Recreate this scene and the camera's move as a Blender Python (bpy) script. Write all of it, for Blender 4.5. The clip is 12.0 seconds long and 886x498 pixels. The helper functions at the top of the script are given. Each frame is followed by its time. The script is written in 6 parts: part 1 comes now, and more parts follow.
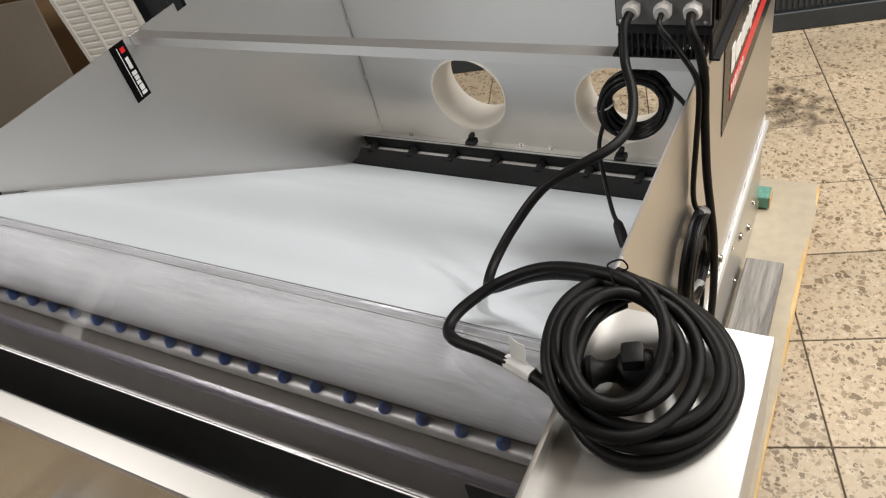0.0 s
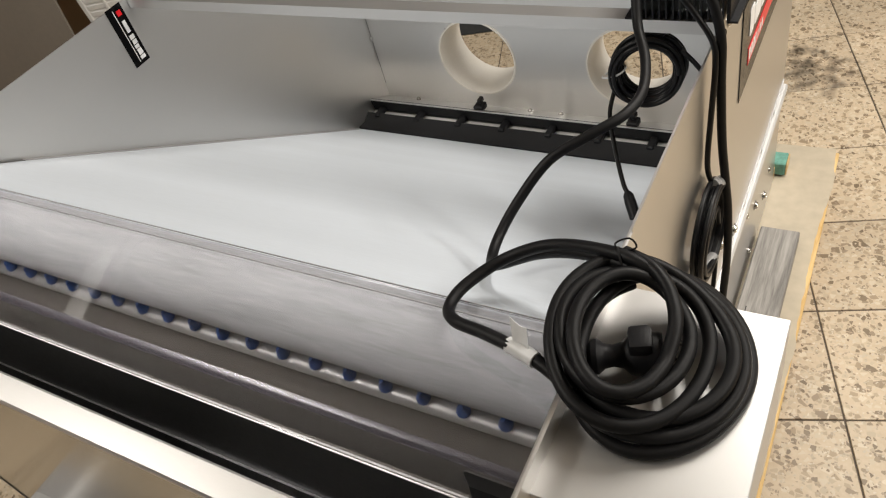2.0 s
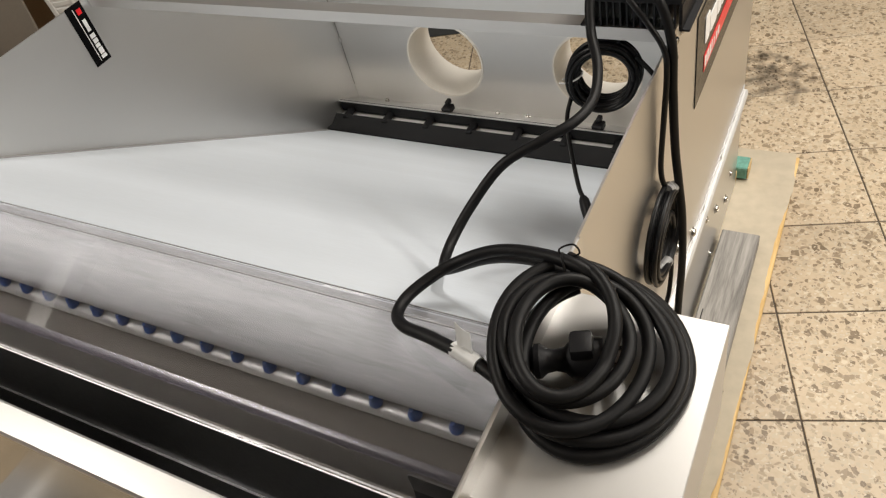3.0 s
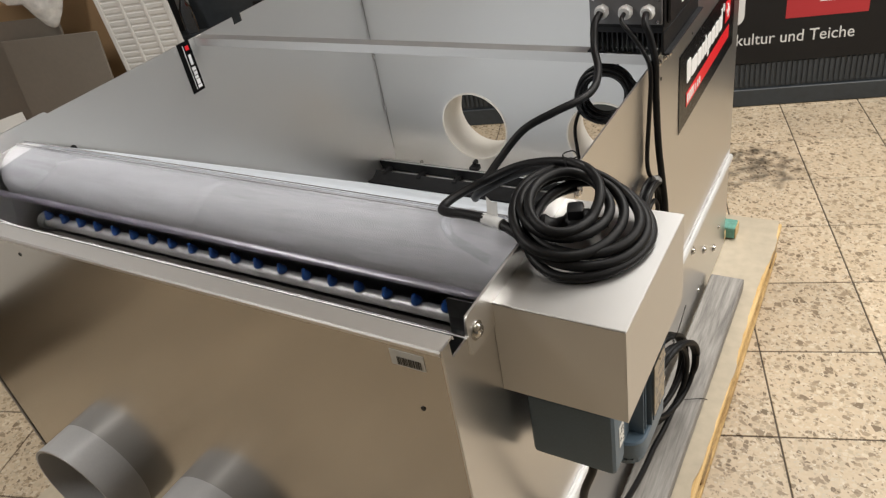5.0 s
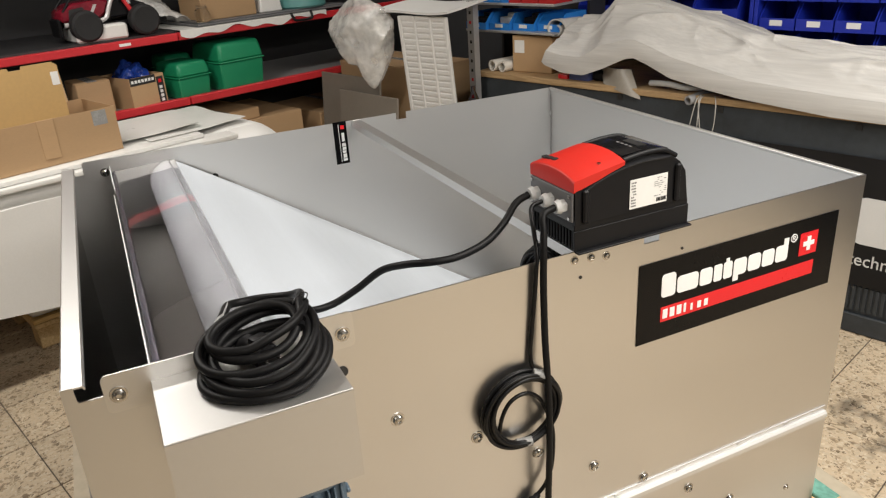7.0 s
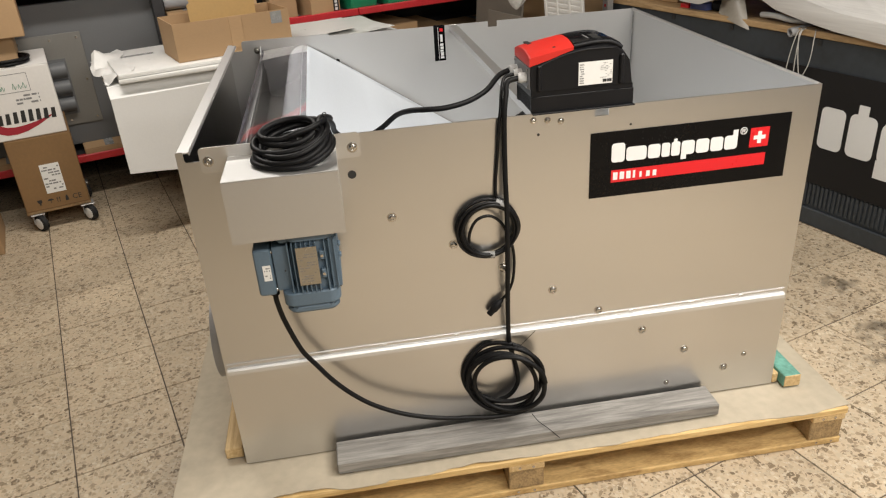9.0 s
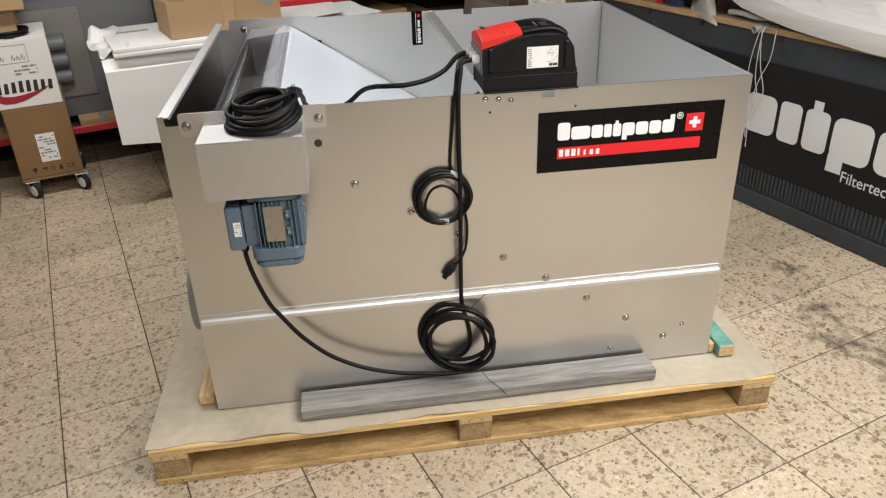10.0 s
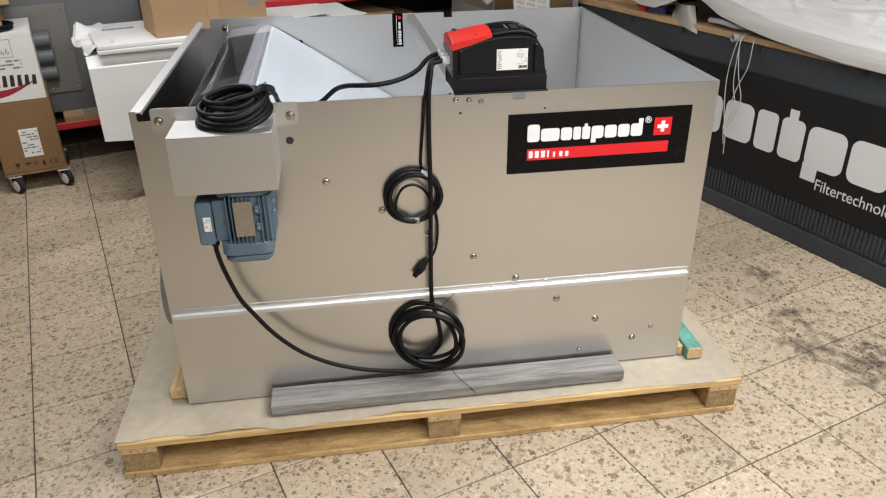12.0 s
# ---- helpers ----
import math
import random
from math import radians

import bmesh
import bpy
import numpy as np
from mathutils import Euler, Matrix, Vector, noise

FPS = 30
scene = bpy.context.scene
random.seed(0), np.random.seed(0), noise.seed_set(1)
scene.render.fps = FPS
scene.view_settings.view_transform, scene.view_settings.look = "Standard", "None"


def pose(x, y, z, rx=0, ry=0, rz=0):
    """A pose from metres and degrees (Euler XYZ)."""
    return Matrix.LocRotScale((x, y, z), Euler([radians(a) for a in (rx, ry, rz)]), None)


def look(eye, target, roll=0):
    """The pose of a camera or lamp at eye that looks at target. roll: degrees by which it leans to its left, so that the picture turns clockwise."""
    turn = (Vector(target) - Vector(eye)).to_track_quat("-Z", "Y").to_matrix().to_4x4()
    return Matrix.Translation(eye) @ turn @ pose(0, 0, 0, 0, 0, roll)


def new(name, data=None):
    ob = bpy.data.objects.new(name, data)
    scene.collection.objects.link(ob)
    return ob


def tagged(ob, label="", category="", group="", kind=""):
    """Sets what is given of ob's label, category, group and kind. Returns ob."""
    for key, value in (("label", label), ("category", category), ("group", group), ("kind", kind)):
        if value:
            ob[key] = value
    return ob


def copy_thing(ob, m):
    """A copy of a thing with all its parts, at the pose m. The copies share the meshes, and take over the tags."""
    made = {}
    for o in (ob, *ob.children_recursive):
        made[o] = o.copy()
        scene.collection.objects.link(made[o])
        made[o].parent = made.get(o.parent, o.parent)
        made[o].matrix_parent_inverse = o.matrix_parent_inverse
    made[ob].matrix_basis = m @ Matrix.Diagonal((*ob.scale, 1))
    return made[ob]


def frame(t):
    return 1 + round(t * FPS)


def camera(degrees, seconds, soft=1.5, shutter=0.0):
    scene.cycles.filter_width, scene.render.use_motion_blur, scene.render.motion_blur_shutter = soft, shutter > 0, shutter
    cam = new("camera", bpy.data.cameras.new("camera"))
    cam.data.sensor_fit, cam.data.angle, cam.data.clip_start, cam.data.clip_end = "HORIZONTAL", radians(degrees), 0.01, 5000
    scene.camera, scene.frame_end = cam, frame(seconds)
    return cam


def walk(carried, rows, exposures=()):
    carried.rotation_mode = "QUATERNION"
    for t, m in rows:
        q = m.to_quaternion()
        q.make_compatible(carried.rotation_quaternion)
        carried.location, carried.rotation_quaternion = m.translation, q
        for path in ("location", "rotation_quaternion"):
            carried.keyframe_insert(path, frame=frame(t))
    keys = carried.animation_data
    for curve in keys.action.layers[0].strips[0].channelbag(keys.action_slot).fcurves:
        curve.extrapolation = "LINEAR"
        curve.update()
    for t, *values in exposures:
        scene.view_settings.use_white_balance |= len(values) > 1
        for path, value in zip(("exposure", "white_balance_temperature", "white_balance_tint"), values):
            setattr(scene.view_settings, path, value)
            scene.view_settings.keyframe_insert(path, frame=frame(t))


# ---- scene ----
cam = camera(61.4, 12.0, 1.2, 0.12)
PATH = [
    (0, (0.205, -0.17, 1.684), (-0.706, 1.034, 0.371), -16.2),
    (0.5, (0.184, -0.151, 1.677), (-0.729, 1.024, 0.341), -16.6),
    (1, (0.171, -0.141, 1.673), (-0.751, 1.002, 0.315), -17.0),
    (1.5, (0.177, -0.135, 1.671), (-0.748, 0.991, 0.301), -17.3),
    (2, (0.197, -0.133, 1.668), (-0.724, 0.988, 0.292), -17.7),
    (2.5, (0.209, -0.127, 1.664), (-0.698, 0.997, 0.281), -17.5),
    (3, (0.225, -0.119, 1.669), (-0.643, 1.029, 0.279), -15.9),
    (3.2, (0.224, -0.127, 1.666), (-0.62, 1.038, 0.277), -14.7),
    (4.8, (0.381, -0.47, 1.644), (-0.527, 0.866, 0.464), -11.1),
    (5, (0.378, -0.495, 1.636), (-0.58, 0.856, 0.514), -11.1),
    (5.3, (0.38, -0.499, 1.625), (-0.692, 0.855, 0.617), -10.9),
    (5.5, (0.414, -0.468, 1.63), (-0.752, 0.857, 0.69), -10.5),
    (5.7, (0.49, -0.404, 1.618), (-0.781, 0.864, 0.737), -9.5),
    (6, (0.672, -0.279, 1.644), (-0.749, 0.864, 0.822), -6.9),
    (6.5, (0.873, -0.083, 1.649), (-0.682, 0.897, 0.86), -4.2),
    (6.7, (0.925, 0.004, 1.633), (-0.685, 0.896, 0.848), -4.0),
    (8.3, (1.506, 0.493, 1.642), (-0.273, 0.728, 0.76), -4.2),
    (8.5, (1.558, 0.48, 1.637), (-0.221, 0.698, 0.75), -4.3),
    (9, (1.706, 0.382, 1.625), (-0.062, 0.611, 0.719), -3.8),
    (9.5, (1.815, 0.376, 1.635), (0.055, 0.614, 0.715), -3.0),
    (10, (1.909, 0.463, 1.641), (0.153, 0.697, 0.712), -1.9),
    (10.5, (1.947, 0.512, 1.639), (0.192, 0.74, 0.708), -1.0),
    (11, (1.958, 0.516, 1.634), (0.2, 0.741, 0.708), -0.7),
    (11.5, (1.953, 0.518, 1.637), (0.193, 0.755, 0.718), -0.7),
    (12, (1.948, 0.522, 1.636), (0.19, 0.777, 0.718), -0.7),
]
# the picture's slow drift in brightness and white balance
EXPOSURES = [(0.0, -0.07, 6500, 10), (1.5, -0.08, 6620, 10), (3.0, -0.08, 6750, 10), (5.0, -0.02, 6450, 10), (5.5, 0.08, 6250, 10), (6.5, 0.08, 6480, 10),
             (8.5, 0.05, 6750, 10), (9.5, 0.05, 6380, 10), (11.0, 0.02, 6060, 10), (12.0, 0.03, 6000, 10)]
walk(cam, [(t, look(eye, target, roll)) for t, eye, target, roll in PATH], EXPOSURES)
# ---- light ----
world = bpy.data.worlds.new("World")
scene.world = world
world.use_nodes = True
world.node_tree.nodes["Background"].inputs[0].default_value = (0.8, 0.85, 1.0, 1)
world.node_tree.nodes["Background"].inputs[1].default_value = 0.0

ROOM_TURN = 19.0
ROOM = pose(0, 0, 0, 0, 0, ROOM_TURN)      # room axes: u along the bench, v towards it
CEILING = 2.75
LAMP_WATTS = 42.0
# fluorescent battens: (u, v) of their middles, all parallel to v
BATTENS = [(0.9, 1.7), (2.2, 1.7), (2.2, 0.0), (3.5, 0.9), (-1.65, 0.0)]
for bu, bv in BATTENS:
    lamp = bpy.data.lights.new("batten_light", "AREA")
    lamp.shape, lamp.size, lamp.size_y, lamp.energy = "RECTANGLE", 0.22, 1.45, LAMP_WATTS
    lamp.color = (1.0, 0.965, 0.91)
    lo = new("batten_light", lamp)
    lo.matrix_world = ROOM @ pose(bu, bv, CEILING - 0.09)
# a dim louvred strip light before the shelving
STRIP = (-2.38, 2.2)
lamp = bpy.data.lights.new("strip_light", "AREA")
lamp.shape, lamp.size, lamp.size_y, lamp.energy = "RECTANGLE", 0.12, 2.3, 4.5
lamp.spread = radians(111)
lamp.color = (1.0, 0.965, 0.91)
lo = new("strip_light", lamp)
lo.matrix_world = ROOM @ pose(*STRIP, CEILING - 0.09)

# ---- materials ----
def node_mat(name):
    m = bpy.data.materials.new(name)
    m.use_nodes = True
    nt = m.node_tree
    return m, nt, nt.nodes["Principled BSDF"]


def link(nt, a, ao, b, bi):
    nt.links.new(a.outputs[ao], b.inputs[bi])


def surface(name, base, rough=0.5, metal=0.0, vary=0.12, big=3.0, fine=60.0, bump=0.02, stretch=(1, 1, 1),
            rough_vary=0.08, spec=0.5, coat=0.0, per_object=0.0, bump_dist=0.002):
    """A plain procedural surface: colour varied at two scales, roughness varied, fine relief."""
    m, nt, p = node_mat(name)
    n = nt.nodes
    co = n.new("ShaderNodeTexCoord")
    mp = n.new("ShaderNodeMapping")
    mp.inputs["Scale"].default_value = stretch
    link(nt, co, "Object", mp, "Vector")
    n1, n2 = n.new("ShaderNodeTexNoise"), n.new("ShaderNodeTexNoise")
    n1.inputs["Scale"].default_value, n1.inputs["Detail"].default_value = big, 3
    n2.inputs["Scale"].default_value, n2.inputs["Detail"].default_value = fine, 4
    link(nt, mp, 0, n1, "Vector"), link(nt, mp, 0, n2, "Vector")
    mix = n.new("ShaderNodeMath")
    mix.operation = "ADD"
    link(nt, n1, 0, mix, 0), link(nt, n2, 0, mix, 1)
    ramp = n.new("ShaderNodeMapRange")
    ramp.inputs[1].default_value, ramp.inputs[2].default_value = 0.6, 1.4
    ramp.inputs[3].default_value, ramp.inputs[4].default_value = 1 - vary, 1 + vary
    link(nt, mix, 0, ramp, 0)
    col = n.new("ShaderNodeVectorMath")
    col.operation = "SCALE"
    col.inputs[0].default_value = base
    if per_object:
        oi = n.new("ShaderNodeObjectInfo")
        r2 = n.new("ShaderNodeMapRange")
        r2.inputs[3].default_value, r2.inputs[4].default_value = 1 - per_object, 1 + per_object
        link(nt, oi, "Random", r2, 0)
        mul = n.new("ShaderNodeMath")
        mul.operation = "MULTIPLY"
        link(nt, ramp, 0, mul, 0), link(nt, r2, 0, mul, 1)
        link(nt, mul, 0, col, "Scale")
    else:
        link(nt, ramp, 0, col, "Scale")
    link(nt, col, 0, p, "Base Color")
    rr = n.new("ShaderNodeMapRange")
    rr.inputs[1].default_value, rr.inputs[2].default_value = 0.6, 1.4
    rr.inputs[3].default_value, rr.inputs[4].default_value = max(0.02, rough - rough_vary), min(1, rough + rough_vary)
    link(nt, mix, 0, rr, 0)
    link(nt, rr, 0, p, "Roughness")
    if bump:
        b = n.new("ShaderNodeBump")
        b.inputs["Strength"].default_value, b.inputs["Distance"].default_value = bump, bump_dist
        link(nt, n2, 0, b, "Height")
        link(nt, b, 0, p, "Normal")
    p.inputs["Metallic"].default_value = metal
    p.inputs["Specular IOR Level"].default_value = spec
    p.inputs["Coat Weight"].default_value = coat
    return m


def glassy(name, tint=(1, 1, 1), rough=0.02, ior=1.49):
    m, nt, p = node_mat(name)
    p.inputs["Base Color"].default_value = (*tint, 1)
    p.inputs["Roughness"].default_value = rough
    p.inputs["IOR"].default_value = ior
    p.inputs["Transmission Weight"].default_value = 1
    n = nt.nodes
    co, no, b = n.new("ShaderNodeTexCoord"), n.new("ShaderNodeTexNoise"), n.new("ShaderNodeBump")
    no.inputs["Scale"].default_value = 9
    b.inputs["Strength"].default_value, b.inputs["Distance"].default_value = 0.12, 0.001
    link(nt, co, "Object", no, "Vector"), link(nt, no, 0, b, "Height"), link(nt, b, 0, p, "Normal")
    return m


def terrazzo(name):
    """Beige cast tile with angular brown and grey chips, dirt in soft patches; each tile a little different."""
    m, nt, p = node_mat(name)
    n = nt.nodes
    geo, oi = n.new("ShaderNodeNewGeometry"), n.new("ShaderNodeObjectInfo")
    cur = None
    base = n.new("ShaderNodeMix")
    base.data_type = "RGBA"
    base.inputs[6].default_value, base.inputs[7].default_value = (0.485, 0.375, 0.25, 1), (0.645, 0.535, 0.39, 1)
    f = n.new("ShaderNodeTexNoise")
    f.inputs["Scale"].default_value, f.inputs["Detail"].default_value = 85, 6
    link(nt, geo, "Position", f, "Vector"), link(nt, f, 0, base, 0)
    cur = (base, 2)
    for scale, share, gap, ca, cb, seed in ((70, 0.42, 0.05, (0.36, 0.275, 0.175), (0.66, 0.57, 0.43), 5.3),
                                            (46, 0.895, 0.07, (0.185, 0.135, 0.083), (0.37, 0.285, 0.19), 0.0),
                                            (80, 0.83, 0.06, (0.165, 0.118, 0.072), (0.38, 0.295, 0.195), 3.7),
                                            (160, 0.76, 0.08, (0.22, 0.155, 0.095), (0.68, 0.60, 0.47), 9.1)):
        mp = n.new("ShaderNodeMapping")
        mp.inputs["Location"].default_value = (seed, seed * 0.7, 0)
        mp.inputs["Scale"].default_value = (1, 1, 0)
        link(nt, geo, "Position", mp, 0)
        wob = n.new("ShaderNodeTexNoise")
        wob.inputs["Scale"].default_value, wob.inputs["Detail"].default_value = scale * 1.5, 3
        link(nt, mp, 0, wob, "Vector")
        sc = n.new("ShaderNodeVectorMath")
        sc.operation = "MULTIPLY_ADD"
        sc.inputs[1].default_value = (0.25 / scale,) * 3
        link(nt, wob, 1, sc, 0), link(nt, mp, 0, sc, 2)
        vo, ve = n.new("ShaderNodeTexVoronoi"), n.new("ShaderNodeTexVoronoi")
        ve.feature = "DISTANCE_TO_EDGE"
        for v in (vo, ve):
            v.voronoi_dimensions = "2D"
            v.inputs["Scale"].default_value = scale
            link(nt, sc, 0, v, "Vector")
        sep = n.new("ShaderNodeSeparateColor")
        link(nt, vo, "Color", sep, 0)
        rare = n.new("ShaderNodeMath")      # only some cells hold a chip, trimmed by a varied margin
        rare.operation, rare.inputs[1].default_value = "GREATER_THAN", share
        link(nt, sep, 0, rare, 0)
        trim = n.new("ShaderNodeMapRange")
        trim.inputs[3].default_value, trim.inputs[4].default_value = gap, gap + 0.16
        link(nt, sep, 2, trim, 0)
        inside = n.new("ShaderNodeMath")
        inside.operation = "GREATER_THAN"
        link(nt, ve, "Distance", inside, 0), link(nt, trim, 0, inside, 1)
        less = n.new("ShaderNodeMath")
        less.operation = "MULTIPLY"
        link(nt, rare, 0, less, 0), link(nt, inside, 0, less, 1)
        chip = n.new("ShaderNodeMix")
        chip.data_type = "RGBA"
        chip.inputs[6].default_value, chip.inputs[7].default_value = (*ca, 1), (*cb, 1)
        link(nt, sep, 1, chip, 0)
        over = n.new("ShaderNodeMix")
        over.data_type = "RGBA"
        link(nt, less, 0, over, 0)
        nt.links.new(cur[0].outputs[cur[1]], over.inputs[6])
        link(nt, chip, 2, over, 7)
        cur = (over, 2)
    dirt = n.new("ShaderNodeTexNoise")
    dirt.inputs["Scale"].default_value, dirt.inputs["Detail"].default_value = 1.7, 6
    link(nt, geo, "Position", dirt, "Vector")
    dr = n.new("ShaderNodeMapRange")
    dr.inputs[1].default_value, dr.inputs[2].default_value = 0.35, 0.75
    dr.inputs[3].default_value, dr.inputs[4].default_value = 1.03, 0.72
    link(nt, dirt, 0, dr, 0)
    # a few dark oily stains
    tot = dr
    for sx, sy, rad in ((-0.17, 2.23, 0.24), (0.0, 2.36, 0.31), (-0.06, 2.46, 0.20), (-0.37, 2.27, 0.18), (-0.70, 2.35, 0.17)):
        d = n.new("ShaderNodeVectorMath")
        d.operation, d.inputs[1].default_value = "DISTANCE", (sx, sy, 0)
        link(nt, geo, "Position", d, 0)
        ns = n.new("ShaderNodeTexNoise")
        ns.inputs["Scale"].default_value, ns.inputs["Detail"].default_value = 19, 14
        link(nt, geo, "Position", ns, "Vector")
        ad = n.new("ShaderNodeMath")
        ad.operation, ad.inputs[1].default_value = "MULTIPLY_ADD", rad * 1.9
        link(nt, ns, 0, ad, 0)
        link(nt, d, "Value", ad, 2)
        st = n.new("ShaderNodeMapRange")
        st.inputs[1].default_value, st.inputs[2].default_value = rad * 0.95, rad * 1.45
        st.inputs[3].default_value, st.inputs[4].default_value = 0.40, 1.0
        link(nt, ad, 0, st, 0)
        mu = n.new("ShaderNodeMath")
        mu.operation = "MULTIPLY"
        link(nt, tot, 0, mu, 0), link(nt, st, 0, mu, 1)
        tot = mu
    ob = n.new("ShaderNodeMapRange")
    ob.inputs[3].default_value, ob.inputs[4].default_value = 0.90, 1.06
    link(nt, oi, "Random", ob, 0)
    mu = n.new("ShaderNodeMath")
    mu.operation = "MULTIPLY"
    link(nt, tot, 0, mu, 0), link(nt, ob, 0, mu, 1)
    out = n.new("ShaderNodeVectorMath")
    out.operation = "SCALE"
    nt.links.new(cur[0].outputs[cur[1]], out.inputs[0])
    link(nt, mu, 0, out, "Scale")
    link(nt, out, 0, p, "Base Color")
    ro = n.new("ShaderNodeMapRange")
    ro.inputs[3].default_value, ro.inputs[4].default_value = 0.28, 0.62
    link(nt, dirt, 0, ro, 0), link(nt, ro, 0, p, "Roughness")
    b = n.new("ShaderNodeBump")
    b.inputs["Strength"].default_value, b.inputs["Distance"].default_value = 0.05, 0.001
    link(nt, f, 0, b, "Height"), link(nt, b, 0, p, "Normal")
    return m


def timber(name, a, b, grain=(1, 1, 1), rough=0.7, scale=9.0):
    """Sawn wood: rings drawn out along the grain, fine fibres."""
    m, nt, p = node_mat(name)
    n = nt.nodes
    co, oi, mp = n.new("ShaderNodeTexCoord"), n.new("ShaderNodeObjectInfo"), n.new("ShaderNodeMapping")
    off = n.new("ShaderNodeVectorMath")
    off.operation, off.inputs[1].default_value = "MULTIPLY_ADD", (1, 1, 1)
    rnd = n.new("ShaderNodeCombineXYZ")
    sc7 = n.new("ShaderNodeMath")
    sc7.operation, sc7.inputs[1].default_value = "MULTIPLY", 7.0
    link(nt, oi, "Random", sc7, 0)
    for k in range(3):
        link(nt, sc7, 0, rnd, k)
    link(nt, co, "Object", off, 0), link(nt, rnd, 0, off, 2)
    mp.inputs["Scale"].default_value = grain
    link(nt, off, 0, mp, 0)
    w = n.new("ShaderNodeTexNoise")
    w.inputs["Scale"].default_value, w.inputs["Detail"].default_value, w.inputs["Distortion"].default_value = scale, 6, 1.2
    fi = n.new("ShaderNodeTexNoise")
    fi.inputs["Scale"].default_value, fi.inputs["Detail"].default_value = scale * 9, 3
    link(nt, mp, 0, w, "Vector"), link(nt, mp, 0, fi, "Vector")
    ad = n.new("ShaderNodeMath")
    ad.operation, ad.inputs[1].default_value = "MULTIPLY_ADD", 0.45
    link(nt, fi, 0, ad, 0), link(nt, w, 0, ad, 2)
    ra = n.new("ShaderNodeValToRGB")
    ra.color_ramp.elements[0].position, ra.color_ramp.elements[1].position = 0.48, 0.95
    ra.color_ramp.elements[0].color, ra.color_ramp.elements[1].color = (*a, 1), (*b, 1)
    link(nt, ad, 0, ra, 0), link(nt, ra, 0, p, "Base Color")
    p.inputs["Roughness"].default_value = rough
    bu = n.new("ShaderNodeBump")
    bu.inputs["Strength"].default_value, bu.inputs["Distance"].default_value = 0.25, 0.002
    link(nt, ad, 0, bu, "Height"), link(nt, bu, 0, p, "Normal")
    return m


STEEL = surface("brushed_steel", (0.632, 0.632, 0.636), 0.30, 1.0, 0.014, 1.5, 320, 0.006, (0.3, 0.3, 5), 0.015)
# matter copy of the steel, base lifted to look better lit inside the tank
STEEL_LIFTED = surface("lifted_brushed_steel", (0.70, 0.693, 0.68), 0.42, 1.0, 0.014, 1.5, 320, 0.006, (0.3, 0.3, 5), 0.015)
# shinier copy of the steel, the front's dark brown reflections put into its base
STEEL_DIMMED = surface("dimmed_front_steel", (0.51, 0.49, 0.46), 0.17, 1.0, 0.014, 1.5, 320, 0.006, (0.3, 0.3, 5), 0.015)
BRIGHT = surface("bright_aluminium", (0.68, 0.68, 0.67), 0.5, 0.6, 0.02, 3, 220, 0.006, (1, 0.2, 4), 0.03)
BOLT = surface("stainless_bolt", (0.50, 0.485, 0.46), 0.20, 1.0, 0.05, 40, 300, 0.03)
COVER_TOP = surface("satin_steel_cover", (0.59, 0.585, 0.575), 0.42, 0.86, 0.015, 2, 320, 0.006, (6, 0.3, 0.3), 0.02)
# base lifted to stand for the strip light mirrored in the front flange
FOLD = surface("brushed_folded_edge", (0.77, 0.76, 0.745), 0.40, 0.93, 0.02, 3, 200, 0.006, (0.3, 3, 3), 0.03)
# trough steel with a lowered base: the shade inside it is in the colour
TROUGH = surface("shaded_trough_steel", (0.20, 0.188, 0.172), 0.50, 0.6, 0.06, 4, 200, 0.02, (0.3, 3, 3), 0.05)
WELD_AND_SHADE = surface("grey_weld_and_edge_shade", (0.26, 0.255, 0.25), 0.5, 0.5, 0.1, 9, 200, 0.05)
BELT = surface("filter_mesh_fabric", (0.575, 0.62, 0.675), 0.6, 0.0, 0.08, 2.2, 260, 0.25, (0.12, 5, 5), 0.05, 0.35, bump_dist=0.0006)
# darker copy of the belt mesh: dimness under the cover put into the colour
ROLLER_DIM_MESH = surface("dimmed_roller_mesh", (0.40, 0.41, 0.43), 0.6, 0.0, 0.22, 8, 40, 0.3, (0.8, 10, 10), 0.08, 0.35, bump_dist=0.0006)
ROLLER = surface("grey_roller_core", (0.30, 0.30, 0.31), 0.6)
BLACK_RUBBER = surface("black_rubber_cable", (0.005, 0.005, 0.0056), 0.5, 0, 0.25, 20, 220, 0.08, spec=0.22)
BLACK_GLOSS = surface("black_pvc_cable", (0.006, 0.006, 0.0066), 0.36, 0, 0.25, 20, 220, 0.04, spec=0.25)
BLACK_PLASTIC = surface("black_moulded_plastic", (0.009, 0.009, 0.0103), 0.45, 0, 0.2, 9, 500, 0.12, spec=0.2)
BLACK_STRIP = surface("black_rubber_strip", (0.010, 0.0105, 0.012), 0.6, 0, 0.2, 9, 160, 0.06, spec=0.25)
RED_PLASTIC = surface("red_moulded_plastic", (0.57, 0.018, 0.010), 0.48, 0, 0.05, 6, 400, 0.06)
GREY_PLASTIC = surface("grey_gland_plate", (0.13, 0.13, 0.135), 0.45, 0, 0.08, 9, 300, 0.05)
GLAND = surface("light_grey_nylon", (0.62, 0.63, 0.63), 0.45, 0, 0.05, 20, 200, 0.04)
LABEL_WHITE = surface("white_label", (0.80, 0.80, 0.78), 0.4, 0, 0.03, 9, 80, 0.0)
PRINT_GREY = surface("grey_print", (0.22, 0.22, 0.22), 0.5, 0, 0.1, 9, 80, 0.0)
PRINT_BLACK = surface("black_print", (0.02, 0.02, 0.02), 0.5, 0, 0.1, 9, 80, 0.0)
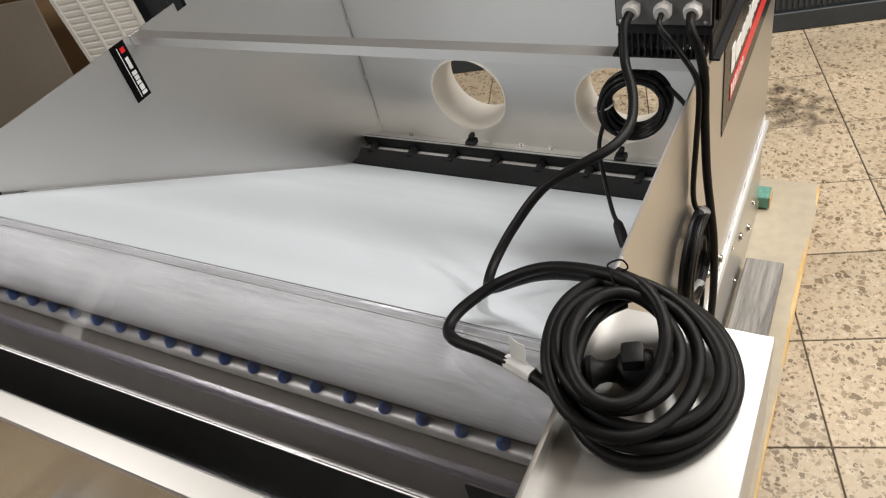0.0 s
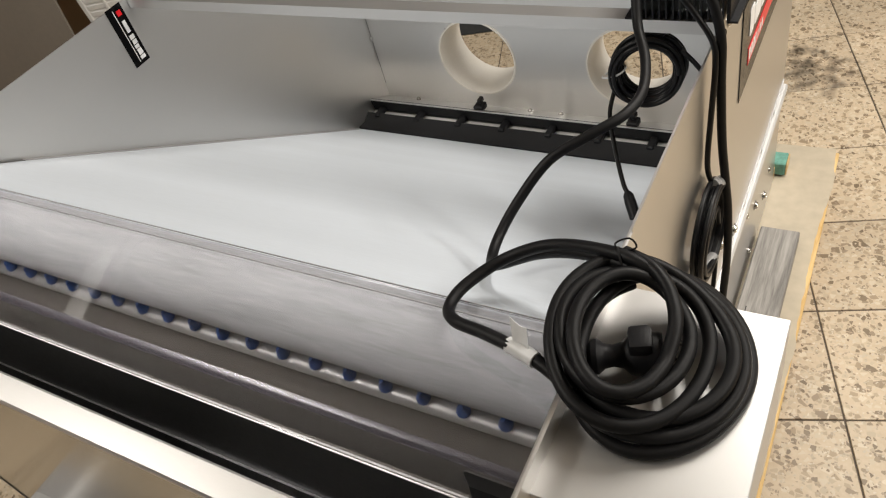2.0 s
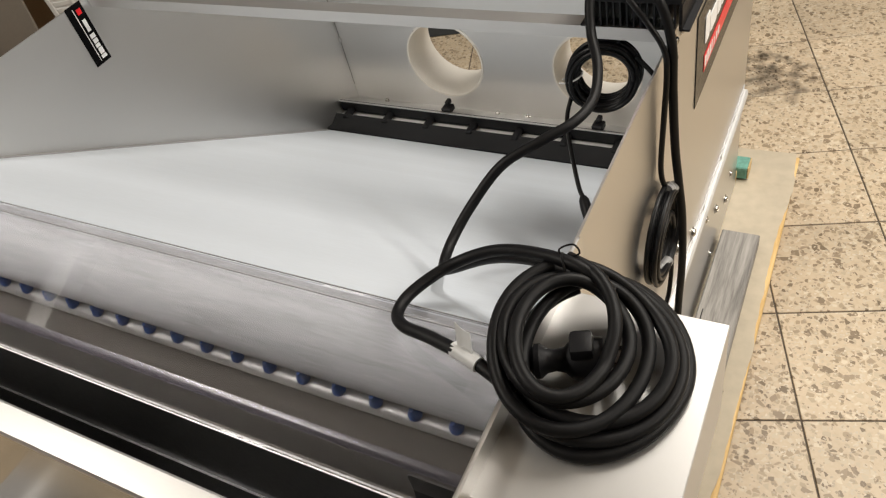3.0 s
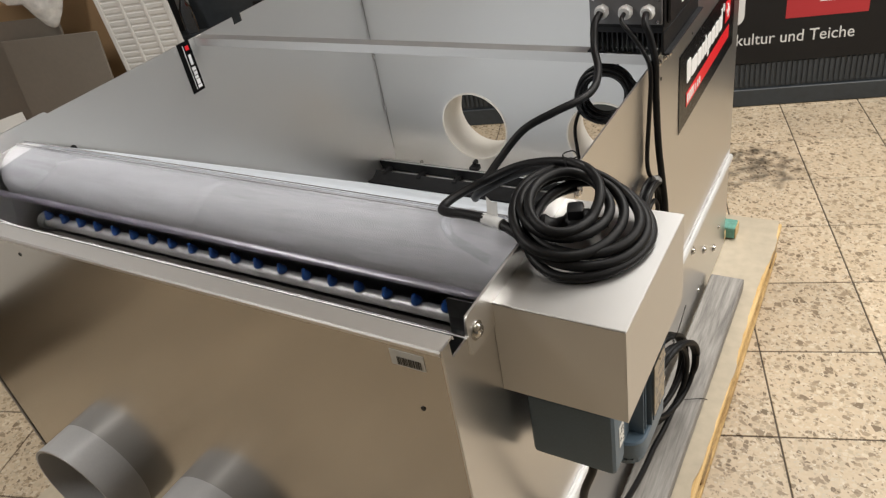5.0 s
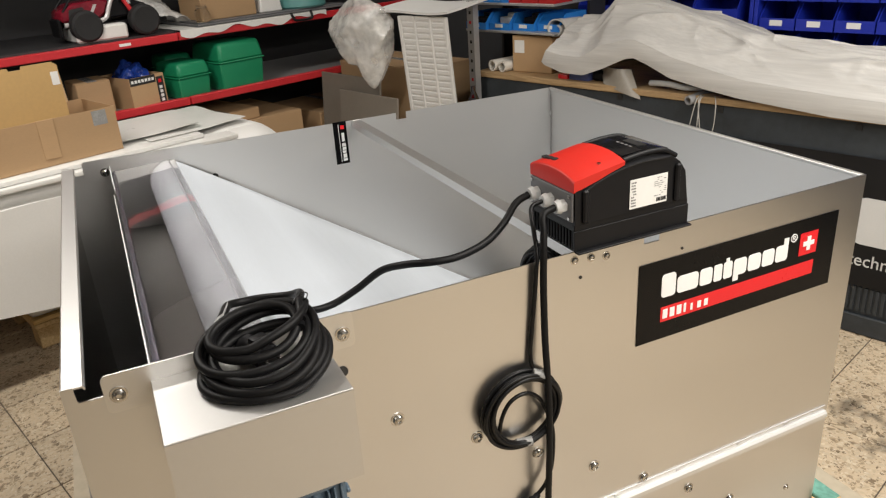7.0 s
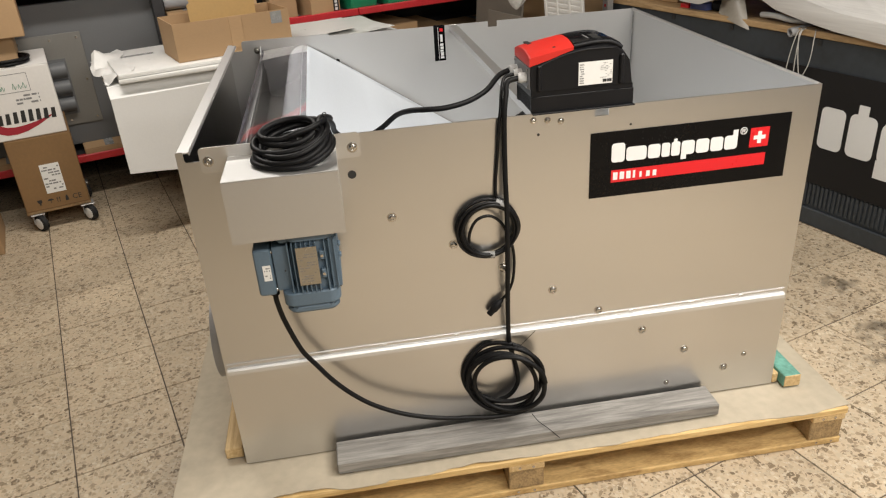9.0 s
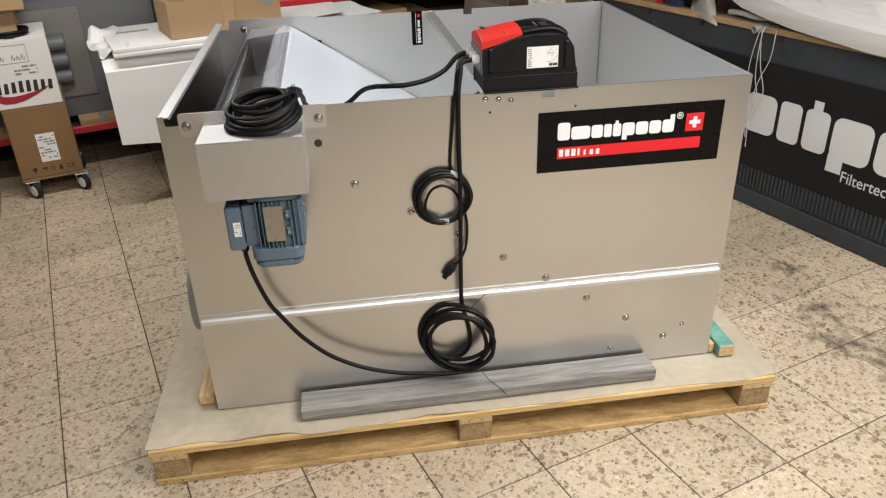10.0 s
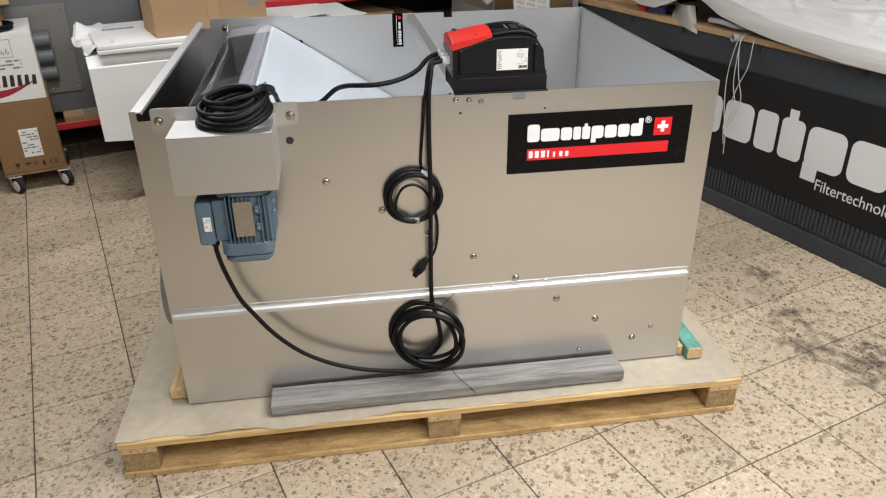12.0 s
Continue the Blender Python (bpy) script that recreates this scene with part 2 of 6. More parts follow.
SIGN_BLACK = surface("black_vinyl", (0.004, 0.004, 0.0045), 0.22, 0, 0.15, 4, 120, 0.0, spec=0.14)
SIGN_WHITE = surface("white_vinyl", (0.86, 0.86, 0.86), 0.35, 0, 0.02, 4, 120, 0.0)
SIGN_RED = surface("red_vinyl", (0.72, 0.012, 0.02), 0.32, 0, 0.03, 4, 120, 0.0)
ACRYLIC = glassy("clear_acrylic", (0.64, 0.635, 0.65), 0.02)
BEND_SHEEN = glassy("violet_bend_sheen", (0.74, 0.72, 0.86), 0.26)
# plain steel in a deep shaft, its darkness put into the base colour
SHADED_SHEET = surface("shaded_steel_sheet", (0.15, 0.15, 0.155), 0.36, 0.9, 0.1, 4, 120, 0.02, spec=0.4)
CUT_EDGE = surface("cream_cut_edge", (0.62, 0.58, 0.48), 0.4, 0, 0.05, 9, 90, 0.0)
TAPE = surface("clear_tape", (0.30, 0.30, 0.295), 0.25, 0, 0.1, 30, 200, 0.3)
NOZZLE_BLUE = surface("blue_nozzle_plastic", (0.014, 0.075, 0.30), 0.4, 0, 0.08, 30, 200, 0.05)
PVC_WHITE = surface("cream_white_pvc", (0.74, 0.71, 0.65), 0.35, 0, 0.04, 6, 150, 0.02)
PVC_GREY = surface("light_grey_pvc", (0.34, 0.34, 0.345), 0.38, 0, 0.05, 6, 150, 0.03)
MOTOR_PAINT = surface("blue_grey_motor_paint", (0.105, 0.155, 0.205), 0.45, 0, 0.10, 14, 220, 0.12)
PLATE_TAN = surface("brushed_nameplate", (0.38, 0.345, 0.285), 0.35, 0.8, 0.10, 30, 300, 0.05)
TILE = terrazzo("terrazzo_tile")
GROUT = surface("dirty_grout", (0.10, 0.08, 0.062), 0.9, 0, 0.25, 3, 120, 0.2)
PINE_Y = timber("pale_pine_along", (0.49, 0.305, 0.105), (0.74, 0.53, 0.25), (8, 0.6, 8))
PINE_X = timber("pale_pine_across", (0.44, 0.28, 0.115), (0.70, 0.52, 0.28), (0.6, 8, 8))
# dirt stains, plus darker tones for the shade under the pallet deck
PINE_STAIN_SHADE = timber("stained_and_shaded_pine", (0.33, 0.20, 0.075), (0.72, 0.50, 0.22), (5, 1.2, 5), 0.75, 6.0)
CHIPBLOCK = surface("pressed_chip_block", (0.33, 0.225, 0.11), 0.9, 0, 0.45, 40, 160, 0.6)
GREY_WOOD = timber("weathered_grey_board", (0.14, 0.132, 0.122), (0.36, 0.342, 0.315), (6, 0.35, 6), 0.8, 7.0)
TURQ = surface("worn_turquoise_paint", (0.14, 0.34, 0.275), 0.7, 0, 0.35, 16, 90, 0.2)
SHEET = surface("grey_beige_cover_sheet", (0.45, 0.39, 0.295), 0.75, 0, 0.15, 4, 30, 0.2)
CARTON = surface("brown_cardboard", (0.44, 0.285, 0.152), 0.8, 0, 0.07, 3, 70, 0.08, (1, 1, 4), per_object=0.12)
CARTON_IN = surface("cardboard_inside", (0.46, 0.31, 0.17), 0.85, 0, 0.07, 3, 70, 0.08)
CARTON_WHITE = surface("white_cardboard", (0.74, 0.72, 0.69), 0.6, 0, 0.04, 3, 70, 0.05)
FOAM = surface("white_foam_sheet", (0.74, 0.735, 0.715), 0.65, 0, 0.03, 5, 120, 0.15)
FOAM_FILM = surface("striped_white_foam_film", (0.545, 0.535, 0.515), 0.6, 0, 0.13, 1.5, 9, 0.4, (0.5, 13, 13), bump_dist=0.003)
FOAM_WRAP = surface("white_foil_wrap", (0.74, 0.735, 0.71), 0.35, 0, 0.05, 9, 60, 0.3, bump_dist=0.004)
SLATE = surface("dark_slate_panel", (0.030, 0.036, 0.042), 0.5, 0, 0.3, 4, 40, 0.06)
BANNER = surface("black_banner_cloth", (0.010, 0.0095, 0.0098), 0.55, 0, 0.15, 6, 200, 0.05, spec=0.25)
BANNER_WHITE = surface("white_banner_print", (0.60, 0.60, 0.59), 0.6, 0, 0.04, 6, 200, 0.04)
BANNER_RED = surface("red_banner_print", (0.36, 0.02, 0.025), 0.6, 0, 0.04, 6, 200, 0.04)
BENCH_WOOD = timber("worn_bench_board", (0.30, 0.19, 0.09), (0.50, 0.34, 0.18), (0.8, 6, 6), 0.6)
SHELF_RED = surface("red_painted_beam", (0.56, 0.025, 0.033), 0.4, 0, 0.12, 5, 60, 0.05)
SHELF_DECK = surface("grey_shelf_liner", (0.40, 0.40, 0.40), 0.6, 0, 0.12, 4, 60, 0.06)
SHELF_DARK = surface("dark_shelf_metal", (0.03, 0.03, 0.032), 0.55, 0, 0.2, 4, 60, 0.06)
UPRIGHT = surface("galvanised_upright", (0.50, 0.50, 0.50), 0.45, 0.6, 0.1, 12, 120, 0.06)
WALL = surface("grey_plaster_wall", (0.34, 0.335, 0.32), 0.85, 0, 0.06, 1.5, 40, 0.1)
WALL_DARK = surface("dark_painted_wall", (0.055, 0.055, 0.058), 0.8, 0, 0.1, 1.5, 40, 0.1)
CEIL = surface("white_ceiling_paint", (0.72, 0.71, 0.69), 0.85, 0, 0.04, 1.5, 40, 0.1)
GREEN_CASE = surface("green_plastic_case", (0.010, 0.24, 0.11), 0.4, 0, 0.08, 9, 200, 0.1)
BLUE_BIN = surface("royal_blue_bin_plastic", (0.012, 0.028, 0.36), 0.35, 0, 0.06, 9, 200, 0.05)
LIGHT_BLUE_BIN = surface("bright_blue_bin_plastic", (0.02, 0.20, 0.62), 0.35, 0, 0.06, 9, 200, 0.05)
RED_BIN = surface("red_bin_plastic", (0.42, 0.018, 0.02), 0.38, 0, 0.06, 9, 200, 0.05)
BOARD_GREY = surface("grey_brown_board", (0.20, 0.175, 0.145), 0.7, 0, 0.08, 4, 60, 0.06)
CABINET = surface("grey_cabinet_paint", (0.135, 0.14, 0.145), 0.5, 0, 0.08, 3, 120, 0.06)
CABINET_PLATE = surface("light_grey_plate", (0.23, 0.225, 0.21), 0.42, 0.4, 0.08, 3, 120, 0.04)
TEAL = surface("teal_plastic_tub", (0.10, 0.28, 0.27), 0.4, 0, 0.08, 5, 120, 0.05)
TYRE = surface("black_tyre_rubber", (0.015, 0.015, 0.016), 0.8, 0, 0.2, 20, 120, 0.3)
BUBBLE = surface("milky_bag_film", (0.85, 0.84, 0.81), 0.16, 0, 0.10, 6, 22, 0.5, bump_dist=0.006)
def see_through(m, low, high):
    """Thin film: the cover varies with the folds."""
    nt = m.node_tree
    n = nt.nodes
    co, no, mr = n.new("ShaderNodeTexCoord"), n.new("ShaderNodeTexNoise"), n.new("ShaderNodeMapRange")
    no.inputs["Scale"].default_value, no.inputs["Detail"].default_value = 11, 5
    mr.inputs[1].default_value, mr.inputs[2].default_value = 0.35, 0.68
    mr.inputs[3].default_value, mr.inputs[4].default_value = low, high
    link(nt, co, "Object", no, "Vector"), link(nt, no, 0, mr, 0), link(nt, mr, 0, n["Principled BSDF"], "Alpha")
see_through(BUBBLE, 0.30, 0.78)
LAMP_WHITE = surface("white_lamp_housing", (0.75, 0.75, 0.74), 0.5)
RAW_WIRE = surface("thin_pale_wire", (0.45, 0.44, 0.41), 0.45)
BLUE_FILM = surface("blue_plastic_bag", (0.014, 0.045, 0.26), 0.16, 0, 0.4, 12, 45, 1.0, bump_dist=0.010)

# ---- mesh helpers ----
def finish(bm, name, angle=35):
    bmesh.ops.recalc_face_normals(bm, faces=bm.faces[:])
    me = bpy.data.meshes.new(name)
    bm.to_mesh(me)
    bm.free()
    me.polygons.foreach_set("use_smooth", [True] * len(me.polygons))
    me.set_sharp_from_angle(angle=radians(angle))
    return me


def part(name, bm, material, parent=None, label="", m=None):
    """Links a bmesh (or a mesh) as one mesh object under a thing or a part."""
    me = bm if isinstance(bm, bpy.types.Mesh) else finish(bm, name)
    if not me.materials:
        me.materials.append(material)
    ob = new(name, me)
    if parent is not None:
        ob.parent = parent
    if m is not None:
        ob.matrix_basis = m
    return tagged(ob, label) if label else ob


def thing(name, label, category, m=None, group="", kind=""):
    ob = new(name)
    ob.empty_display_size = 0.05
    if m is not None:
        ob.matrix_basis = m
    return tagged(ob, label, category, group, kind)


def merge(bm, other, m=None):
    idx = {}
    for v in other.verts:
        idx[v.index] = bm.verts.new(m @ v.co if m is not None else v.co)
    for f in other.faces:
        bm.faces.new([idx[v.index] for v in f.verts])
    other.free()
    return bm


def box(x0, x1, y0, y1, z0, z1, bev=0.0, seg=1):
    bm = bmesh.new()
    bmesh.ops.create_cube(bm, size=1)
    for v in bm.verts:
        v.co = Vector(((x0 + x1) / 2 + v.co.x * (x1 - x0), (y0 + y1) / 2 + v.co.y * (y1 - y0), (z0 + z1) / 2 + v.co.z * (z1 - z0)))
    if bev:
        bmesh.ops.bevel(bm, geom=bm.edges[:], offset=bev, segments=seg, profile=0.6, affect="EDGES")
    bm.verts.index_update()
    return bm


def boxes(*specs):
    bm = bmesh.new()
    for s in specs:
        merge(bm, box(*s))
    return bm


def prism(points, axis, a0, a1, bev=0.0):
    """A closed outline in the two other axes (in x, y, z order), extruded along one axis."""
    bm = bmesh.new()
    def at(p, a):
        return {"x": (a, p[0], p[1]), "y": (p[0], a, p[1]), "z": (p[0], p[1], a)}[axis]
    lo = [bm.verts.new(at(p, a0)) for p in points]
    hi = [bm.verts.new(at(p, a1)) for p in points]
    bm.faces.new(lo), bm.faces.new(hi[::-1])
    k = len(points)
    for i in range(k):
        bm.faces.new((lo[i], hi[i], hi[(i + 1) % k], lo[(i + 1) % k]))
    if bev:
        bmesh.ops.bevel(bm, geom=bm.edges[:], offset=bev, segments=1, affect="EDGES")
    bm.verts.index_update()
    return bm


def smooth_path(points, steps=8, closed=False):
    """A Catmull-Rom curve through the points."""
    pts = [Vector(p) for p in points]
    if len(pts) < 3:
        return pts
    out = []
    k = len(pts)
    for i in range(k if closed else k - 1):
        p0 = pts[(i - 1) % k] if closed or i > 0 else pts[0] * 2 - pts[1]
        p1, p2 = pts[i], pts[(i + 1) % k]
        p3 = pts[(i + 2) % k] if closed or i + 2 < k else pts[-1] * 2 - pts[-2]
        for s in range(steps):
            t = s / steps
            out.append(0.5 * (2 * p1 + (p2 - p0) * t + (2 * p0 - 5 * p1 + 4 * p2 - p3) * t * t + (3 * p1 - p0 - 3 * p2 + p3) * t ** 3))
    if not closed:
        out.append(pts[-1])
    return out


def tube(points, r, seg=10, cap=True, radii=None):
    bm = bmesh.new()
    pts = [Vector(p) for p in points]
    up = None
    rings = []
    for i, p in enumerate(pts):
        d = (pts[min(i + 1, len(pts) - 1)] - pts[max(i - 1, 0)]).normalized()
        if up is None:
            up = Vector((0, 0, 1)) if abs(d.z) < 0.9 else Vector((1, 0, 0))
        up = (up - d * up.dot(d)).normalized()
        side = d.cross(up)
        rr = radii[i] if radii else r
        rings.append([bm.verts.new(p + (up * math.cos(a) + side * math.sin(a)) * rr) for a in (2 * math.pi * k / seg for k in range(seg))])
    for a, b in zip(rings, rings[1:]):
        for k in range(seg):
            bm.faces.new((a[k], a[(k + 1) % seg], b[(k + 1) % seg], b[k]))
    if cap:
        bm.faces.new(rings[0][::-1]), bm.faces.new(rings[-1])
    bm.verts.index_update()
    return bm


def cyl(p0, p1, r, seg=24, r2=None):
    return tube([p0, p1], r, seg, True, [r, r if r2 is None else r2])


def pipe(p0, p1, r, wall, seg=48):
    """An open pipe with wall thickness."""
    a, b = Vector(p0), Vector(p1)
    d = (b - a).normalized()
    up = Vector((0, 0, 1)) if abs(d.z) < 0.9 else Vector((1, 0, 0))
    up = (up - d * up.dot(d)).normalized()
    side = d.cross(up)
    bm = bmesh.new()
    rings = []
    for p, rr in ((a, r), (b, r), (b, r - wall), (a, r - wall)):
        rings.append([bm.verts.new(p + (up * math.cos(2 * math.pi * k / seg) + side * math.sin(2 * math.pi * k / seg)) * rr) for k in range(seg)])
    for i in range(4):
        q, w = rings[i], rings[(i + 1) % 4]
        for k in range(seg):
            bm.faces.new((q[k], q[(k + 1) % seg], w[(k + 1) % seg], w[k]))
    bm.verts.index_update()
    return bm


def lathe(profile, seg=24):
    """Profile of (radius, z), turned round z."""
    bm = bmesh.new()
    rings = []
    for r, z in profile:
        rings.append([bm.verts.new((max(r, 1e-5) * math.cos(2 * math.pi * k / seg), max(r, 1e-5) * math.sin(2 * math.pi * k / seg), z)) for k in range(seg)])
    for a, b in zip(rings, rings[1:]):
        for k in range(seg):
            bm.faces.new((a[k], a[(k + 1) % seg], b[(k + 1) % seg], b[k]))
    bm.faces.new(rings[0][::-1]), bm.faces.new(rings[-1])
    bm.verts.index_update()
    return bm


def plate_with_holes(x0, x1, z0, z1, y, thick, holes, seg=64):
    """A sheet in the x-z plane from y to y + thick with round holes (x, z, r)."""
    bm = bmesh.new()
    edges = []
    def loop(pts):
        vs = [bm.verts.new((a, y, b)) for a, b in pts]
        for i in range(len(vs)):
            edges.append(bm.edges.new((vs[i], vs[(i + 1) % len(vs)])))
    loop([(x0, z0), (x1, z0), (x1, z1), (x0, z1)])
    for hx, hz, hr in holes:
        loop([(hx + hr * math.cos(2 * math.pi * k / seg), hz + hr * math.sin(2 * math.pi * k / seg)) for k in range(seg)])
    bmesh.ops.triangle_fill(bm, use_beauty=True, edges=edges)
    ext = bmesh.ops.extrude_face_region(bm, geom=bm.faces[:])
    bmesh.ops.translate(bm, vec=(0, thick, 0), verts=[e for e in ext["geom"] if isinstance(e, bmesh.types.BMVert)])
    return bm


def sheet_profile(points, thick):
    """A bent sheet's closed outline from its line of (a, b) points."""
    pts = [Vector((p[0], p[1], 0)) for p in points]
    out = []
    for i, p in enumerate(pts):
        d = (pts[min(i + 1, len(pts) - 1)] - pts[max(i - 1, 0)]).normalized()
        out.append(p + Vector((-d.y, d.x, 0)) * thick)
    return [(p.x, p.y) for p in pts] + [(p.x, p.y) for p in out[::-1]]


def blob(fn, nu, nv):
    """A grid sheet from fn(u, v), u and v in 0..1."""
    bm = bmesh.new()
    g = [[bm.verts.new(fn(i / nu, j / nv)) for j in range(nv + 1)] for i in range(nu + 1)]
    for i in range(nu):
        for j in range(nv):
            bm.faces.new((g[i][j], g[i + 1][j], g[i + 1][j + 1], g[i][j + 1]))
    bm.verts.index_update()
    return bm


def thicken(bm, t):
    bmesh.ops.recalc_face_normals(bm, faces=bm.faces[:])
    bmesh.ops.solidify(bm, geom=bm.faces[:], thickness=t)
    return bm


def letters(text, size, m, material, parent, name, thick=0.0006):
    """Text in the built-in font as a flat mesh; m maps x right, y up."""
    cu = bpy.data.curves.new(name, "FONT")
    cu.body, cu.size, cu.extrude, cu.resolution_u = text, size, thick, 3
    tmp = bpy.data.objects.new(name, cu)
    me = bpy.data.meshes.new_from_object(tmp)
    bpy.data.objects.remove(tmp)
    me.transform(m)
    return part(name, me, material, parent)


def rounded(w, h, r, n=4):
    """Rounded rectangle outline about (0, 0)."""
    pts = []
    for cx, cy, a0 in ((w / 2 - r, h / 2 - r, 0), (-w / 2 + r, h / 2 - r, 90), (-w / 2 + r, -h / 2 + r, 180), (w / 2 - r, -h / 2 + r, 270)):
        for k in range(n + 1):
            a = radians(a0 + 90 * k / n)
            pts.append((cx + r * math.cos(a), cy + r * math.sin(a)))
    return pts


def logo_bars(width, height, m, material, parent, thick=0.001, name="logo_shape"):
    """The maker's word mark as plain blocks: nine blocks of the height of its small letters, some rising or hanging."""
    widths = (1.03, 1.58, 0.95, 0.64, 0.68, 1.04, 1.03, 1.00, 1.03)
    rise = (0, 0, 0, 0, 0.22, 0, 0, 0, 0.38)
    drop = (0, 0, 0, 0, 0, 0.32, 0, 0, 0)
    unit = width / (sum(widths) + 0.115 * 8)
    x = 0.0
    for w, up, dn in zip(widths, rise, drop):
        ww, h0, h1 = w * unit, -dn * height, height * (1 + up)
        bm = bmesh.new()
        tall = height * (1.36 if x == 0 else 1.0)
        body = prism([(px + x + ww / 2, py + tall / 2) for px, py in rounded(ww, tall, min(ww, tall) * 0.22)], "z", 0, thick)
        merge(bm, body, m)
        if up:
            sx = x + ww * (0.62 if up > 0.36 else 0.25)
            merge(bm, prism([(sx, height * 0.9), (sx + ww * 0.38, height * 0.9), (sx + ww * 0.38, h1), (sx, h1)], "z", 0, thick * 0.9), m)
        if dn:
            merge(bm, prism([(x, h0), (x + ww * 0.40, h0), (x + ww * 0.40, height * 0.1), (x, height * 0.1)], "z", 0, thick * 0.9), m)
        part(name, bm, material, parent)
        x += ww + 0.115 * unit


def ring_mark(cx, cy, r, wall, m, material, parent, name="registered_ring", thick=0.001):
    bm = bmesh.new()
    merge(bm, pipe((cx, cy, 0), (cx, cy, thick), r, wall, 24), m)
    q = r * 0.5      # a stem with a short bowl and a slanting leg
    for pts in (((-0.9, -1), (-0.45, -1), (-0.45, 1), (-0.9, 1)), ((-0.45, 0.62), (0.5, 0.62), (0.3, 1), (-0.45, 1)), ((0.42, 0.05), (0.85, 0.1), (0.85, 0.8), (0.42, 0.62)),
                ((-0.45, -0.2), (0.5, -0.2), (0.6, 0.12), (-0.45, 0.12)), ((0.0, -0.2), (0.45, -0.2), (0.95, -1), (0.5, -1))):
        merge(bm, prism([(cx + x * q, cy + y * q) for x, y in pts], "z", 0, thick), m)
    return part(name, bm, material, parent)


def cross_mark(cx, cy, s, m, red, white, parent, thick=0.001):
    """A white cross on a red square."""
    sq = bmesh.new()
    merge(sq, prism([(cx - s / 2, cy - s / 2), (cx + s / 2, cy - s / 2), (cx + s / 2, cy + s / 2), (cx - s / 2, cy + s / 2)], "z", 0, thick), m)
    ob = part("red_square", sq, red, parent)
    a, b = s * 0.31, s * 0.10
    pts = [(-b, -a), (b, -a), (b, -b), (a, -b), (a, b), (b, b), (b, a), (-b, a), (-b, b), (-a, b), (-a, -b), (-b, -b)]
    cr = bmesh.new()
    merge(cr, prism([(cx + p, cy + q) for p, q in pts], "z", thick, thick * 2), m)
    part("white_cross", cr, white, parent)


def lines_of_print(x0, x1, y0, y1, rows, m, material, parent, seed=0, name="printed_bar", thick=0.0006, fill=0.55, hold=0.5):
    """Unreadable print as plain bars."""
    rng = random.Random(seed)
    pitch = (y1 - y0) / rows
    for r in range(rows):
        y = y1 - (r + 0.8) * pitch
        x = x0
        while x < x1 - 0.001:
            w = (x1 - x0) * rng.uniform(0.08, 0.3)
            if rng.random() < fill:
                bm = bmesh.new()
                merge(bm, prism([(x, y), (min(x + w, x1), y), (min(x + w, x1), y + pitch * hold), (x, y + pitch * hold)], "z", 0, thick), m)
                part(name, bm, material, parent)
            x += w * 1.25


# planes for print: x right, y up in the sign's own sense
def on_side(y, z, x=0.0):
    """Print on a face that looks along +x: right is +y."""
    return Matrix(((0, 0, 1, x), (1, 0, 0, y), (0, 1, 0, z), (0, 0, 0, 1)))


def on_front(x, z, y=0.0):
    """Print on a face that looks along -y: right is +x."""
    return Matrix(((1, 0, 0, x), (0, 0, -1, y), (0, 1, 0, z), (0, 0, 0, 1)))


# ---- the room ----
W_U0, W_U1, W_V0, W_V1 = -3.75, 4.6, -4.2, 3.75
def room_wall(name, u0, u1, v0, v1, material, label):
    ob = part(name, box(u0, u1, v0, v1, 0, CEILING), material, None, "", ROOM)
    return tagged(ob, label, "wall", kind="structure")


room_wall("wall_north", W_U0 - 0.2, W_U1 + 0.2, W_V1, W_V1 + 0.2, WALL_DARK, "dark painted workshop wall behind the bench")
room_wall("wall_south", W_U0 - 0.2, W_U1 + 0.2, W_V0 - 0.2, W_V0, WALL, "plain grey workshop wall")
room_wall("wall_west", W_U0 - 0.2, W_U0, W_V0, W_V1, WALL_DARK, "dark painted workshop wall behind the shelving")
room_wall("wall_east", W_U1, W_U1 + 0.2, W_V0, W_V1, WALL, "plain grey workshop wall")
tagged(part("ceiling", box(W_U0 - 0.2, W_U1 + 0.2, W_V0 - 0.2, W_V1 + 0.2, CEILING, CEILING + 0.15), CEIL, None, "", ROOM),
       "plain white workshop ceiling", "ceiling", kind="structure")
floor = part("floor", box(W_U0 - 0.2, W_U1 + 0.2, W_V0 - 0.2, W_V1 + 0.2, -0.12, -0.0035), GROUT, None, "", ROOM)
tagged(floor, "workshop floor of beige terrazzo tiles with dark joints", "floor", kind="structure")

lamp_proto = thing("ceiling_light", "white fluorescent batten fixed to the ceiling", "ceiling light", ROOM @ pose(*BATTENS[0], 0), "ceiling lights")
part("housing", box(-0.13, 0.13, -0.76, 0.76, CEILING - 0.075, CEILING - 0.001, 0.01), LAMP_WHITE, lamp_proto)
for bu, bv in BATTENS[1:]:
    copy_thing(lamp_proto, ROOM @ pose(bu, bv, 0))

strip = thing("strip_light", "narrow white louvred strip light on the ceiling", "ceiling light", ROOM @ pose(*STRIP, 0))
part("housing", box(-0.08, 0.08, -1.2, 1.2, CEILING - 0.075, CEILING - 0.001, 0.01), LAMP_WHITE, strip)

# ---- pallet under the tank ----
pallet = thing("pallet", "pale pine transport pallet with pressed chip blocks, standing on tiles", "pallet")
PX1, PX0, PY0, PY1 = 0.150, -1.40, -0.190, 1.762
for k in range(7):
    xa = PX0 + k * (PX1 - PX0 - 0.12) / 6
    part("deck_board", box(xa, xa + 0.12, PY0, PY1, 0.1145, 0.1365, 0.0025), PINE_Y, pallet)
